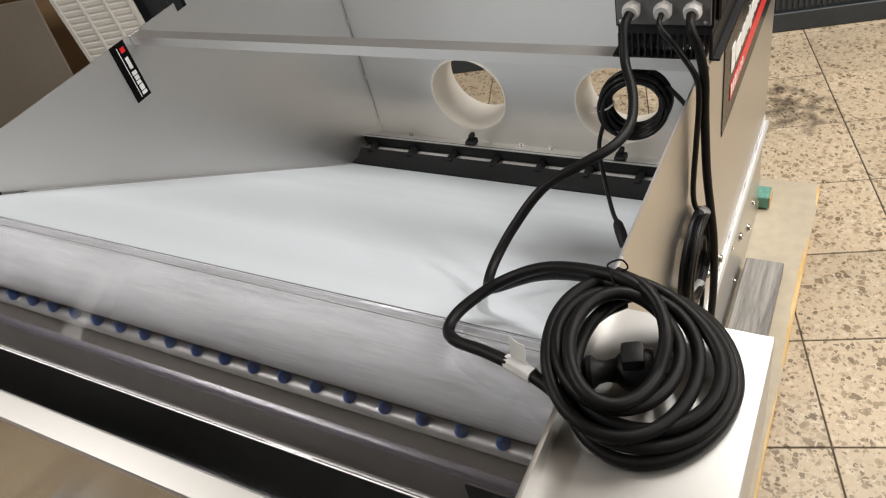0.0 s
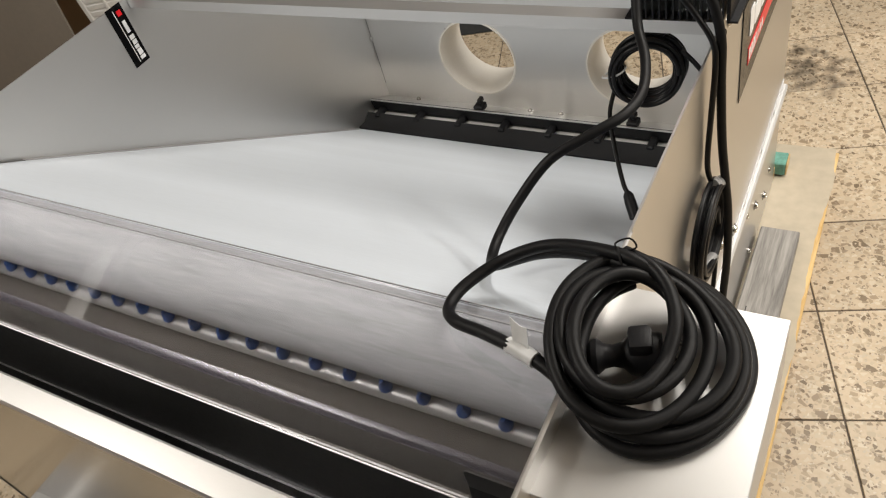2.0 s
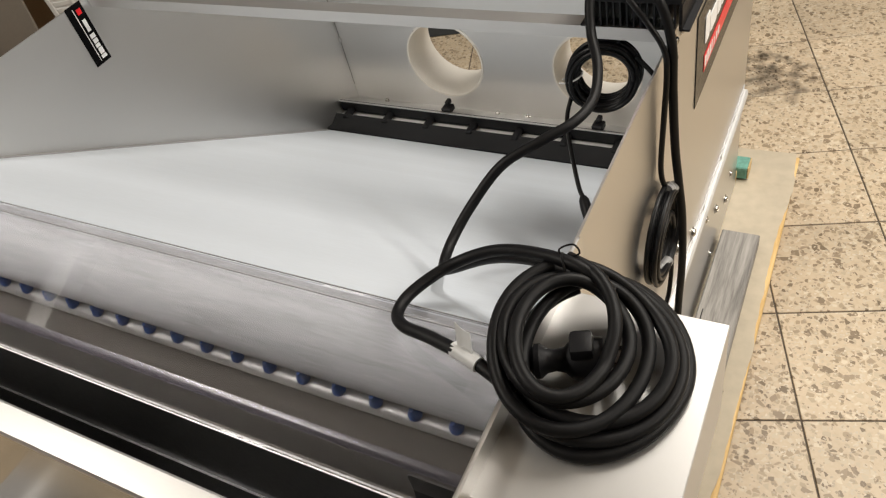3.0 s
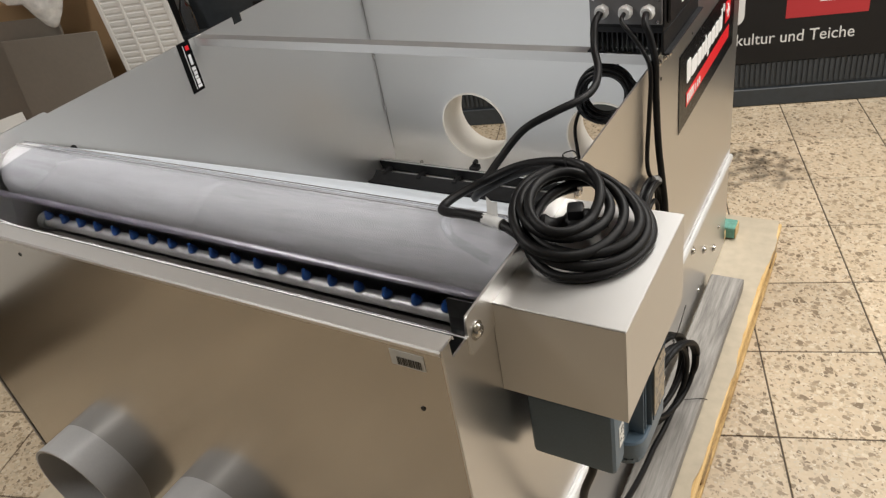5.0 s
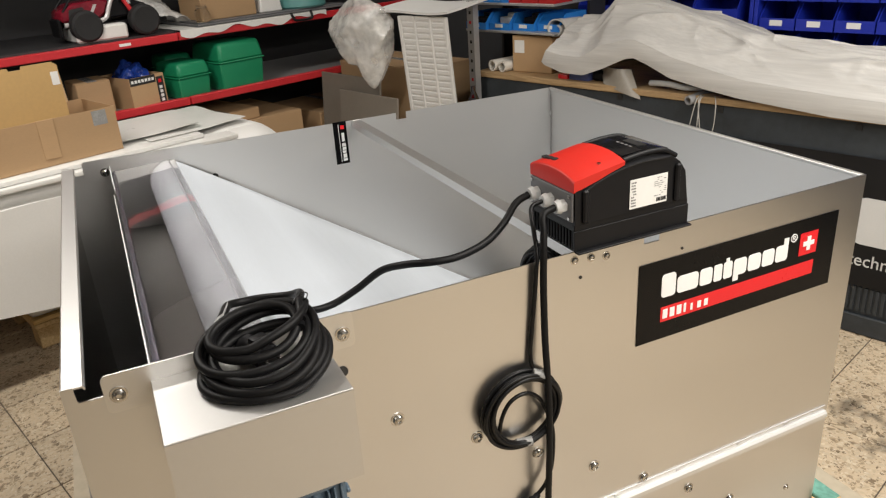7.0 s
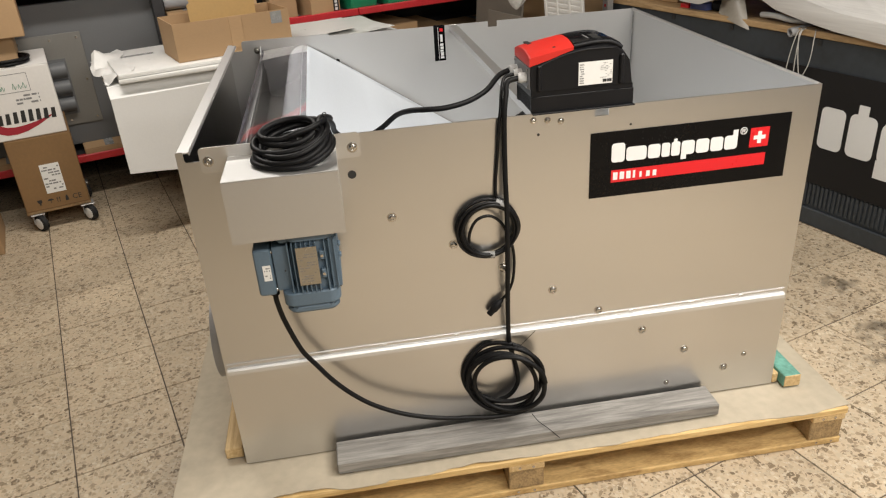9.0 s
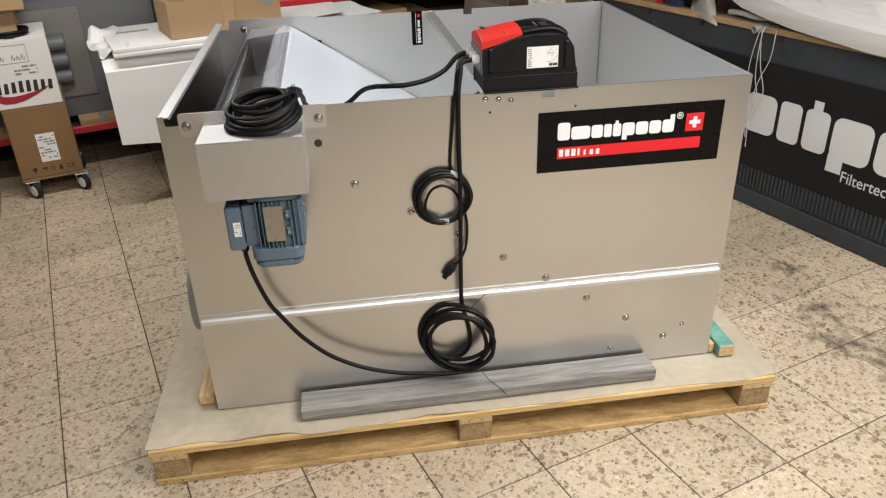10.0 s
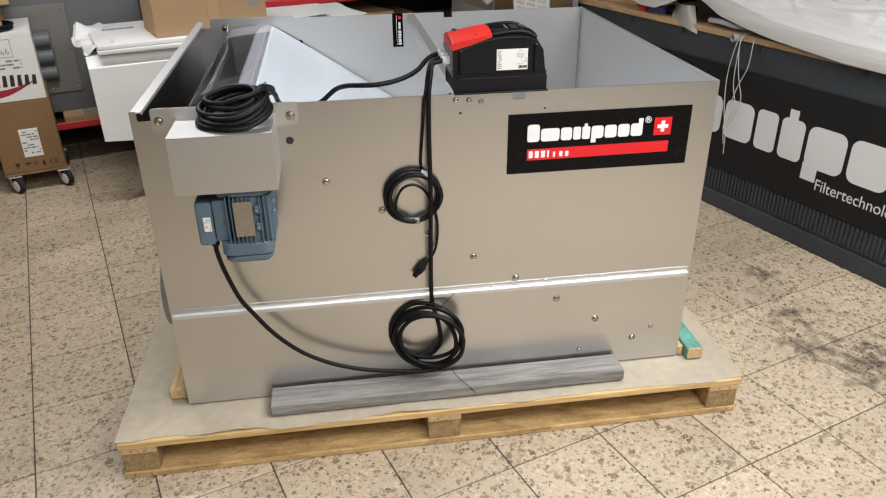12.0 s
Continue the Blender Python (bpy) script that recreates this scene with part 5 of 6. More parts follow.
for u in (-1.82, -0.2, 1.4, 3.1):
    part("leg", box(u - 0.04, u + 0.04, BV + 0.04, BV + 0.12, 0, BZ - 0.031, 0.003), SHELF_DARK, bench)
    part("leg", box(u - 0.04, u + 0.04, 3.5, 3.58, 0, BZ - 0.031, 0.003), SHELF_DARK, bench)
for u in (-1.35, -0.95, -0.45, 0.1):
    part("clip", box(u - 0.012, u + 0.012, BV + 0.006, BV + 0.0115, BZ - 0.062, BZ - 0.036, 0.001), PRINT_BLACK, bench)
rib = boxes(*[(-1.5 + k * 0.022, -1.488 + k * 0.022, BV + 0.0045, BV + 0.0115, 0.10, 0.205) for k in range(210)])
tagged(part("ribbed_strip", rib, SLATE, bench, "finely ribbed dark strip"), kind="stuff")
tray = thing("hanging_tray", "shallow bright blue plastic tray under the bench edge", "tray", at_room(0, 0))
part("tray_body", boxes((0.22, 0.47, BV - 0.008, BV + 0.0115, 0.846, 0.860, 0.003)), LIGHT_BLUE_BIN, tray)
banner = thing("banner", "black advertising banner with white and red print on the bench front", "banner", at_room(0, 0))
part("cloth", box(-1.5, 3.0, BV + 0.001, BV + 0.0042, 0.212, 0.735), BANNER, banner)
MB = on_front(0, 0, BV + 0.0008)
logo_bars(1.850, 0.192, on_front(-1.105, 0.388, BV + 0.0008), BANNER_WHITE, banner, 0.0012)
ring_mark(0.790, 0.610, 0.058, 0.012, MB, BANNER_WHITE, banner)
cross_mark(1.075, 0.565, 0.325, MB, BANNER_RED, BANNER_WHITE, banner)
# the line under the mark
words = [letters(word, 0.074, on_front(0, 0, BV), BANNER_WHITE, banner, "lettering", 0.0006) for word in ("Filtertechnologie", "für", "Aquakultur", "und", "Teiche")]
spans = [(min(v.co.x for v in w.data.vertices), max(v.co.x for v in w.data.vertices)) for w in words]
stretch = (1.195 - 4 * 0.023) / sum(b - a for a, b in spans)
x = 0.0
for w, (a, b) in zip(words, spans):
    w.data.transform(Matrix.Translation((x, 0, 0.298)) @ Matrix.Diagonal((stretch, 1, 1, 1)) @ Matrix.Translation((-a, 0, 0)))
    x += (b - a) * stretch + 0.023

# blue bin rack on the wall over the bench
def storage_bin(w, d, h, material, label_on=True):
    """An open-fronted stacking bin, its front at y = 0, depth into +y."""
    ob = thing("storage_bin", "open-fronted blue plastic storage bin with a white label" if material is BLUE_BIN else
               "bright blue open plastic bin holding small parts" if material is LIGHT_BLUE_BIN else "small red open plastic bin", "storage bin", None,
               "wall bins" if material is BLUE_BIN else "rack bins" if material is LIGHT_BLUE_BIN else "red bins")
    t = 0.004
    lip = h * 0.42
    side = [(0.0, 0.0), (d, 0.0), (d, h), (d * 0.22, h), (0.0, lip)]
    part("side", prism(side, "x", -w / 2, -w / 2 + t), material, ob)
    part("side", prism(side, "x", w / 2 - t, w / 2), material, ob)
    part("base", box(-w / 2 + t, w / 2 - t, 0, d, 0, t), material, ob)
    part("back", box(-w / 2 + t, w / 2 - t, d - t, d, t, h), material, ob)
    part("front", box(-w / 2 + t, w / 2 - t, 0, t, t, lip), material, ob)
    if label_on:
        part("label", box(-w * 0.20, w * 0.16, -0.0012, -0.0004, lip * 0.35, lip * 0.85), LABEL_WHITE, ob, "white paper label")
    return ob


big_bin = storage_bin(0.222, 0.28, 0.150, BLUE_BIN)
big_bin.matrix_basis = at_room(-1.44, 3.30, 0.975)
for row in range(4):
    for c in range(4):
        if row or c:
            copy_thing(big_bin, at_room(-1.44 + c * 0.2275, 3.30, 0.975 + row * 0.156))
mid_bin = storage_bin(0.158, 0.28, 0.119, BLUE_BIN)
mid_bin.matrix_basis = at_room(-0.46, 3.30, 0.985)
for row in range(5):
    for c in range(14):
        if row or c:
            copy_thing(mid_bin, at_room(-0.46 + c * 0.165, 3.30, 0.985 + row * 0.125))
rack = thing("bin_rack", "steel louvre rack carrying the blue bins on the wall", "rack", at_room(0, 0))
part("back_plate", box(-1.6, 1.9, 3.60, 3.62, BZ, 1.70), SHELF_DARK, rack)
for u in (-0.578, -0.556):
    part("divider", box(u - 0.009, u + 0.009, 3.29, 3.60, BZ, 1.68, 0.002), BLUE_BIN, rack, "blue upright divider")
sred = storage_bin(0.105, 0.14, 0.062, RED_BIN, False)
sred.matrix_basis = at_room(-0.42, 3.12, BZ + 0.105)
for k in range(1, 8):
    copy_thing(sred, at_room(-0.42 + k * 0.112, 3.12, BZ + 0.105))
part("lower_rail", box(-0.6, 1.9, 3.11, 3.28, BZ + 0.085, BZ + 0.103, 0.002), SHELF_DARK, rack)
for u in (-0.55, 0.6, 1.8):
    part("rail_leg", box(u - 0.01, u + 0.01, 3.14, 3.26, BZ + 0.0005, BZ + 0.085), SHELF_DARK, rack)

# steel upright with light blue bins on its shelves
up = thing("rack_upright", "galvanised perforated steel rack upright with red stickers", "rack post", at_room(0, 0))
part("profile", prism([(-1.865, 2.745), (-1.820, 2.745), (-1.820, 2.785), (-1.823, 2.785), (-1.823, 2.748), (-1.862, 2.748), (-1.862, 2.785), (-1.865, 2.785)], "z", 0, 2.05), UPRIGHT, up)
for k in range(24):
    z = 0.70 + k * 0.05
    # black plates for the dark of the slots, red ones for stickers
    part("slot", box(-1.849, -1.836, 2.7435, 2.7448, z, z + 0.016), SHELF_RED if k in (1, 2, 3, 9) else PRINT_BLACK, up)
brk = thing("bin_shelf", "narrow steel shelf carrying bright blue bins", "shelf", at_room(0, 0))
for z in (1.095, 1.235):
    part("board", box(-1.99, -1.38, 2.86, 3.20, z, z + 0.012, 0.002), UPRIGHT, brk)
for u in (-1.985, -1.385):
    part("bracket", box(u - 0.008, u + 0.008, 3.16, 3.30, BZ + 0.0005, 1.234), SHELF_DARK, brk)
lb = storage_bin(0.145, 0.22, 0.085, LIGHT_BLUE_BIN)
lb.matrix_basis = at_room(-1.90, 2.85, 1.1075)
for k in range(1, 4):
    copy_thing(lb, at_room(-1.90 + k * 0.150, 2.85 + 0.02 * k, 1.1075))
for k in range(2):
    copy_thing(lb, at_room(-1.91 + k * 0.150, 2.87, 1.2475))
for k in range(3):
    copy_thing(sred, at_room(-1.66 + k * 0.112, 2.88, 1.2475))
for k, (u, v) in enumerate(((-1.90, 2.93), (-1.75, 2.96), (-1.60, 2.98))):
    tagged(part("tool_part", boxes((u - 0.05, u + 0.04, v - 0.03, v + 0.03, 1.1125, 1.165, 0.006), (u - 0.02, u + 0.06, v, v + 0.05, 1.1125, 1.185, 0.005)), BLACK_PLASTIC if k != 1 else GLAND, None, "", ROOM),
           "small loose fitting lying in a blue bin", "spare part", "spare parts")

# things on the bench
cb = carton("brown cardboard carton with a white label on the bench", 0.24, 0.26, 0.185, at_room(-1.565, 3.02, BZ, 8))
part("label", box(-0.105, -0.045, -0.1318, -0.1306, 0.10, 0.165), LABEL_WHITE, cb, "white shipping label")
for k, (u, r) in enumerate(((-1.775, 0.030), (-1.705, 0.028))):
    tagged(part("paper_roll", pipe((u, 2.83, BZ + r), (u + 0.05, 3.20, BZ + r), r, 0.007, 24), PVC_WHITE, None, "", ROOM), "short grey-white plastic tube lying on the bench", "tube", "tubes on the bench")
tagged(part("marker_box", boxes((-1.33, -1.27, 2.83, 2.87, BZ, BZ + 0.022, 0.003)), SIGN_RED, None, "", ROOM), "small red box on the bench", "box")
tagged(part("small_carton", boxes((-1.265, -1.15, 2.835, 2.90, BZ, BZ + 0.035, 0.003)), surface("blue_white_box", (0.10, 0.13, 0.34), 0.5), None, "", ROOM), "small blue and white box on the bench", "box")
tagged(part("dark_tool", boxes((-1.15, -1.02, 2.86, 2.98, BZ, BZ + 0.05, 0.012)), BLACK_PLASTIC, None, "", ROOM), "dark power tool lying on the bench", "tool")
tagged(part("flap_sheet", thicken(blob(lambda a, b: (-1.05 + 0.22 * a - 0.08 * b, 2.82 - 0.075 * math.sin(2.2 * a) * (0.4 + b) + 0.10 * b, BZ - 0.050 * (1 - b) * a + 0.075 * b + 0.004), 10, 8), 0.001), surface("dull_film", (0.30, 0.275, 0.235), 0.35), None, "", ROOM),
       "crumpled translucent film hanging off the bench edge", "film")
tagged(part("plastic_tube", tube(smooth_path([(-0.82, 2.86, BZ + 0.02), (-0.72, 2.83, BZ + 0.03), (-0.62, 2.84, BZ + 0.02), (-0.55, 2.90, BZ + 0.02)], 6), 0.013, 10), GLAND, None, "", ROOM), "short pale plastic tube on the bench", "tube")
tagged(part("cardboard_tube", pipe((-0.585, 2.775, BZ - 0.020), (-0.50, 3.10, BZ + 0.022), 0.020, 0.005, 20), PVC_GREY, None, "", ROOM), "grey pipe end jutting over the bench edge", "tube")
wires = thing("hanging_wires", "loose pale wires hanging down from the bench edge", "wire", at_room(0, 0))
for pts in (((-0.545, 2.81, BZ + 0.004), (-0.55, 2.775, BZ - 0.03), (-0.575, 2.772, 0.70), (-0.56, 2.772, 0.53), (-0.53, 2.772, 0.42), (-0.52, 2.772, 0.31)),
            ((-0.54, 2.81, BZ + 0.004), (-0.535, 2.775, BZ - 0.03), (-0.51, 2.772, 0.72), (-0.47, 2.772, 0.60), (-0.50, 2.772, 0.50), (-0.54, 2.772, 0.43)),
            ((-0.53, 2.81, BZ + 0.004), (-0.53, 2.773, BZ - 0.03), (-0.53, 2.770, 0.68), (-0.50, 2.770, 0.56), (-0.54, 2.770, 0.44), (-0.53, 2.770, 0.36)),
            ((-0.48, 2.81, BZ + 0.004), (-0.455, 2.773, BZ - 0.03), (-0.46, 2.770, 0.76), (-0.50, 2.770, 0.66), (-0.53, 2.770, 0.55))):
    part("wire", tube(smooth_path(pts, 6), 0.0022, 6), RAW_WIRE, wires)

# the long white foam sheet thrown over the bench
def foam_fn(a, b):
    u = -1.385 + a * 3.915 + 0.11 * min(1.0, b / 0.62) * max(0.0, 1 - 14 * a)
    ridge = float(np.interp(u, (-1.385, -1.16, -1.10, -1.048, -0.857, -0.67, -0.492, -0.345, -0.132, 0.108, 0.362, 2.6), (1.180, 1.182, 1.234, 1.296, 1.272, 1.226, 1.177, 1.135, 1.122, 1.110, 1.094, 1.06)))
    hem = float(np.interp(u, (-1.385, -1.371, -1.259, -1.135, -1.029, -0.963, -0.899, -0.858, -0.789, -0.675, -0.515, -0.356, 0.011, 0.419, 2.6), (0.985, 0.971, 0.940, 0.938, 0.976, 1.005, 1.033, 1.038, 1.014, 0.965, 0.934, 0.910, 0.879, 0.872, 0.868)))
    w1 = noise.noise(Vector((u * 1.7, 0.3, b * 1.4)))
    w2 = noise.noise(Vector((u * 5.0, 2.0, b * 7.0)))
    w3 = noise.noise(Vector((u * 1.8 + b * 3.0, 7.0, b * 2.0)))
    fold = max(0.0, 1 - 5.0 * abs(noise.noise(Vector((u * 1.9 - b * 2.5, 4.0, b * 2.6 + u * 0.6))))) ** 1.3
    fold2 = max(0.0, 1 - 6.0 * abs(noise.noise(Vector((u * 3.2 + b * 3.0, 9.0, b * 4.0 - u * 1.2))))) ** 1.3
    pleat = math.sin(b * 92 + 2.0 * w3 + u * 2.0) * (0.12 + 0.5 * abs(w3))
    f = min(1.0, b / 0.62)
    v = 2.768 + 0.19 * max(0.0, min(1.0, (b - 0.16) / 0.46)) ** 0.8
    z = hem + (ridge - hem) * (0.30 * f + 0.70 * math.sin(f * math.pi / 2))
    if b > 0.62:
        s = (b - 0.62) / 0.38
        v += 0.27 * s
        z -= (0.10 + 0.05 * w1) * s * s + 0.02 * math.sin(s * 7 + u * 3) * s
    calm = max(0.0, min(1.0, (b - 0.14) * 5))
    z += calm * (0.004 * pleat + 0.010 * w1 + 0.003 * w2 + 0.014 * fold + 0.007 * fold2 - 0.008)
    v -= calm * (0.012 * w1 + 0.004 * pleat + 0.015 * fold + 0.008 * fold2 - 0.008)
    v -= 0.006 * math.sin(min(1.0, b / 0.15) * math.pi) * (0.6 + 0.4 * w1)
    if v > BV - 0.004:
        z = max(z, BZ + 0.004)
    return (u, v, z)
fs = part("foam_sheet", thicken(blob(foam_fn, 230, 96), 0.003), FOAM_FILM, None, "", ROOM)
tagged(fs, "long crumpled white foam packing sheet thrown over the bench", "packing foam")
def curl_fn(a, b):
    t = a * 8.6
    rad = 0.064 - 0.0046 * t
    return (-1.40 + rad * math.cos(t - 1.2) * 1.15 + 0.03 * b, 2.90 + 0.16 * b, 1.122 + rad * math.sin(t - 1.2) - 0.006 * b)
cu = part("foam_roll", thicken(blob(curl_fn, 40, 5), 0.006), FOAM_FILM, None, "", ROOM)
tagged(cu, "rolled-up corner of the white foam sheet", "packing foam")

# red shelving along the west wall
SU = -2.90
shelf = thing("pallet_shelving", "heavy shelving with red beams and dark uprights", "shelving", at_room(0, 0))
JV = (-2.6, -0.9, 0.42, 1.62, 3.3)
for z in (0.25, 0.845, 1.21, 1.85):
    for a, b in zip(JV, JV[1:]):
        if z == 0.845 and b < 1.0:
            continue      # the machine panel stands in these bays
        part("beam", box(SU - 0.035, SU, a + 0.003, b - 0.003, z - (0.045 if z > 1 else 0.022), z + (-0.006 if z > 1 else 0.020), 0.004), SHELF_RED, shelf, "red painted beam")
        part("deck", box(-3.68, SU - 0.036, a + 0.003, b - 0.003, z - 0.02, z + 0.004), SHELF_DECK if z in (0.845,) else SHELF_DARK, shelf)
for v in (-2.6, -0.9, 0.42, 3.28):
    part("upright", box(-3.00, -2.937, v - 0.03, v + 0.03, 0, 2.1, 0.003), SHELF_DARK, shelf)
    part("upright", box(-3.70, -3.64, v - 0.03, v + 0.03, 0, 2.1, 0.003), SHELF_DARK, shelf)
part("liner", thicken(blob(lambda a, b: (-2.893 - 0.60 * max(0, b - 0.25), 1.63 + 0.95 * a, 1.2165 - max(0, 0.25 - b) * 4 * (0.030 + 0.012 * math.sin(a * 13) + 0.010 * math.sin(a * 31))), 40, 8), 0.001), FOAM_WRAP, shelf, "white film hanging over the shelf edge")
part("price_strip", box(SU + 0.0003, SU + 0.001, 1.30, 1.36, 1.178, 1.192), LABEL_WHITE, shelf)

def case(w, d, h, m):
    ob = thing("plastic_case", "green plastic tool case with a ridged lid on the shelf", "case", m, "green cases")
    base, lid = box(-w / 2, w / 2, -d / 2, d / 2, 0, h * 0.60, 0.02, 3), box(-w / 2 - 0.003, w / 2 + 0.003, -d / 2 - 0.003, d / 2 + 0.003, h * 0.605, h, 0.026, 3)
    for v in base.verts:
        v.co.xy *= 0.91 + 0.09 * min(1.0, v.co.z / (h * 0.6))
    for v in lid.verts:
        v.co.xy *= 1.0 - 0.10 * max(0.0, (v.co.z / h - 0.62) / 0.38)
    part("base", base, GREEN_CASE, ob)
    part("lid", lid, GREEN_CASE, ob)
    part("rim", box(-w / 2 - 0.005, w / 2 + 0.005, -d / 2 - 0.005, d / 2 + 0.005, h * 0.588, h * 0.618, 0.004), GREEN_CASE, ob)
    return ob
case(0.30, 0.29, 0.265, at_room(-3.06, 1.965, 0.8495, 3))
case(0.24, 0.20, 0.195, at_room(-3.04, 1.665, 0.8495, 6))
case(0.20, 0.17, 0.20, at_room(-3.36, 1.76, 0.8495, 0))

pb = carton("open brown carton with blue plastic bags on the shelf", 0.28, 0.205, 0.165, at_room(-3.06, 1.385, 0.8495, 10), open_top=True)
part("edge_print", box(0.1402, 0.1412, 0.055, 0.095, 0.0, 0.15), PRINT_BLACK, pb, "black printed stripe")
part("edge_print", box(0.1402, 0.1412, -0.10, 0.05, 0.125, 0.165), PRINT_BLACK, pb)
for k in range(7):
    part("printed_bar", box(0.1413, 0.1416, -0.092 + 0.02 * k, -0.078 + 0.02 * k, 0.137, 0.152), LABEL_WHITE, pb)
for k in range(4):
    part("printed_bar", box(0.1413, 0.1416, 0.066, 0.084, 0.02 + 0.022 * k, 0.036 + 0.022 * k), LABEL_WHITE, pb)
part("red_mark", box(0.1413, 0.1416, 0.066, 0.084, 0.118, 0.136), SIGN_RED, pb)
bag = bmesh.new()
bmesh.ops.create_icosphere(bag, subdivisions=4, radius=1)
for v in bag.verts:
    q = v.co.copy()
    f = 1 + 0.30 * noise.noise(q * 2.3) + 0.15 * noise.noise(q * 6)
    v.co = Vector((q.x * 0.115 * f, q.y * 0.085 * f, max(0.006, 0.125 + q.z * 0.10 * f)))
tagged(part("plastic_bag", bag, BLUE_FILM, None, "", at_room(-3.06, 1.385, 0.8495 + 0.002)), "crumpled blue plastic bags in a carton", "plastic bag")
carton("small closed brown carton on the shelf", 0.20, 0.17, 0.17, at_room(-3.07, 1.16, 0.8495, -4))
carton("brown carton with grey rolls on the shelf", 0.30, 0.24, 0.13, at_room(-3.10, 0.58, 0.8495, 0))
for k in range(3):
    tagged(part("grey_roll", cyl((-3.02 - 0.08 * k, 0.46, 1.028), (-3.02 - 0.08 * k, 0.70, 1.028), 0.042, 20), PVC_GREY, None, "", ROOM), "grey plastic roll lying on a carton", "roll", "grey rolls")
carton("flat brown carton lying on the lowest shelf level", 0.60, 0.80, 0.40, at_room(-3.21, 1.92, 0.2545, 0))
carton("flat brown carton lying on a carton", 0.55, 0.45, 0.06, at_room(-3.20, 1.80, 0.6592, 6))
carton("brown carton on the lowest shelf level", 0.55, 0.55, 0.34, at_room(-3.22, 2.75, 0.2545, 0))
carton("plain brown carton low on the shelf", 0.5, 0.28, 0.045, at_room(-3.16, -0.02, 0.2545, 0))
carton("plain brown carton low on the shelf", 0.5, 0.42, 0.045, at_room(-3.16, -0.55, 0.2545, 2))

# upper shelf: toy car, carton, tubs
car = thing("toy_car", "large red and silver toy buggy with black tyres on the shelf", "toy car", at_room(-3.06, 1.325, 1.2145, -2))
SILVER = surface("silver_white_shell", (0.55, 0.54, 0.54), 0.3, 0.2, 0.06, 7)
part("body_shell", prism([(-0.235, 0.100), (-0.235, 0.150), (-0.17, 0.185), (-0.05, 0.192), (0.010, 0.186), (-0.020, 0.125), (-0.06, 0.098)], "x", -0.075, 0.075, 0.010), surface("red_shell", (0.20, 0.012, 0.025), 0.22, 0, 0.3, 14), car, "glossy dark red body shell")
part("rear_deck", prism([(-0.02, 0.10), (0.02, 0.180), (0.10, 0.188), (0.20, 0.150), (0.20, 0.10)], "x", -0.060, 0.060, 0.008), BLACK_PLASTIC, car)
for s in (-1, 1):
    x = s * 0.092
    part("side_window", prism([(-0.200, 0.118), (-0.190, 0.158), (-0.125, 0.166), (-0.105, 0.122)], "x", s * 0.0755 - 0.001, s * 0.0755 + 0.001), PRINT_BLACK, car)
    part("frame_bar", tube(smooth_path([(x, -0.23, 0.090), (x, -0.12, 0.092), (x, -0.035, 0.100), (x, -0.005, 0.150), (x, 0.018, 0.190), (x, 0.055, 0.200), (x, 0.088, 0.194), (x, 0.098, 0.160)], 4), 0.0105, 10), SILVER, car, "silver white frame bar")
    part("stripe", prism([(-0.11, 0.112), (-0.07, 0.172), (-0.055, 0.172), (-0.092, 0.112)], "x", s * 0.0756 - 0.001, s * 0.0756 + 0.0016), SILVER, car)
    part("roof_bar", tube(smooth_path([(s * 0.07, -0.22, 0.15), (s * 0.065, -0.15, 0.215), (s * 0.065, -0.02, 0.222), (s * 0.07, 0.03, 0.185)], 4), 0.006, 8), BLACK_PLASTIC, car)
    part("shock_absorber", cyl((s * 0.088, 0.075, 0.185), (s * 0.095, 0.115, 0.10), 0.011, 12), SHELF_RED, car, "red shock absorber")
part("chassis", box(-0.06, 0.06, -0.19, 0.19, 0.055, 0.08, 0.006), BLACK_PLASTIC, car)
part("bumper", box(-0.06, 0.08, -0.255, -0.238, 0.03, 0.12, 0.008), BLACK_PLASTIC, car)
tyre = finish(lathe([(0.044, -0.034), (0.062, -0.036), (0.074, -0.026), (0.077, 0.0), (0.074, 0.026), (0.062, 0.036), (0.044, 0.034)], 30), "tyre")
spokes = cyl((0, 0, -0.028), (0, 0, 0.030), 0.012, 12)
for q in range(6):
    merge(spokes, box(0.008, 0.045, -0.005, 0.005, 0.018, 0.028), pose(0, 0, 0, 0, 0, 60 * q))
merge(spokes, cyl((0, 0, -0.028), (0, 0, 0.004), 0.0445, 20))
spokes = finish(spokes, "rim")
for x in (-0.115, 0.115):
    for y in (-0.14, 0.15):
        wh = part("wheel", tyre, TYRE, car, "black ribbed tyre", pose(x, y, 0.0775, 0, 90 if x > 0 else -90, 0))
        part("rim", spokes, GREY_PLASTIC, wh, "dark grey spoked rim")
part("styrofoam_rest", box(-0.07, 0.13, -0.20, 0.055, 0.0, 0.074, 0.01), FOAM, car)
def film_fn(a, b):
    hill = math.sin(math.pi * min(1.0, 0.12 + 0.88 * a)) ** 0.6
    return (-3.33 + 0.30 * b - 0.05 * hill, 1.38 + 0.40 * a + 0.02 * math.sin(9 * b), 1.2165 + (0.245 * hill * (1 - 0.72 * b ** 1.5)) + 0.035 * abs(noise.noise(Vector((5 * a, 5 * b, 1)))) + 0.012 * abs(noise.noise(Vector((15 * a, 13 * b, 3)))))
tagged(part("film_sheet", thicken(blob(film_fn, 30, 24), 0.001), BUBBLE, None, "", ROOM), "crumpled milky plastic film on the shelf", "plastic film")
carton("brown cardboard carton on the upper shelf", 0.26, 0.34, 0.18, at_room(-3.10, 1.98, 1.2380, 0))
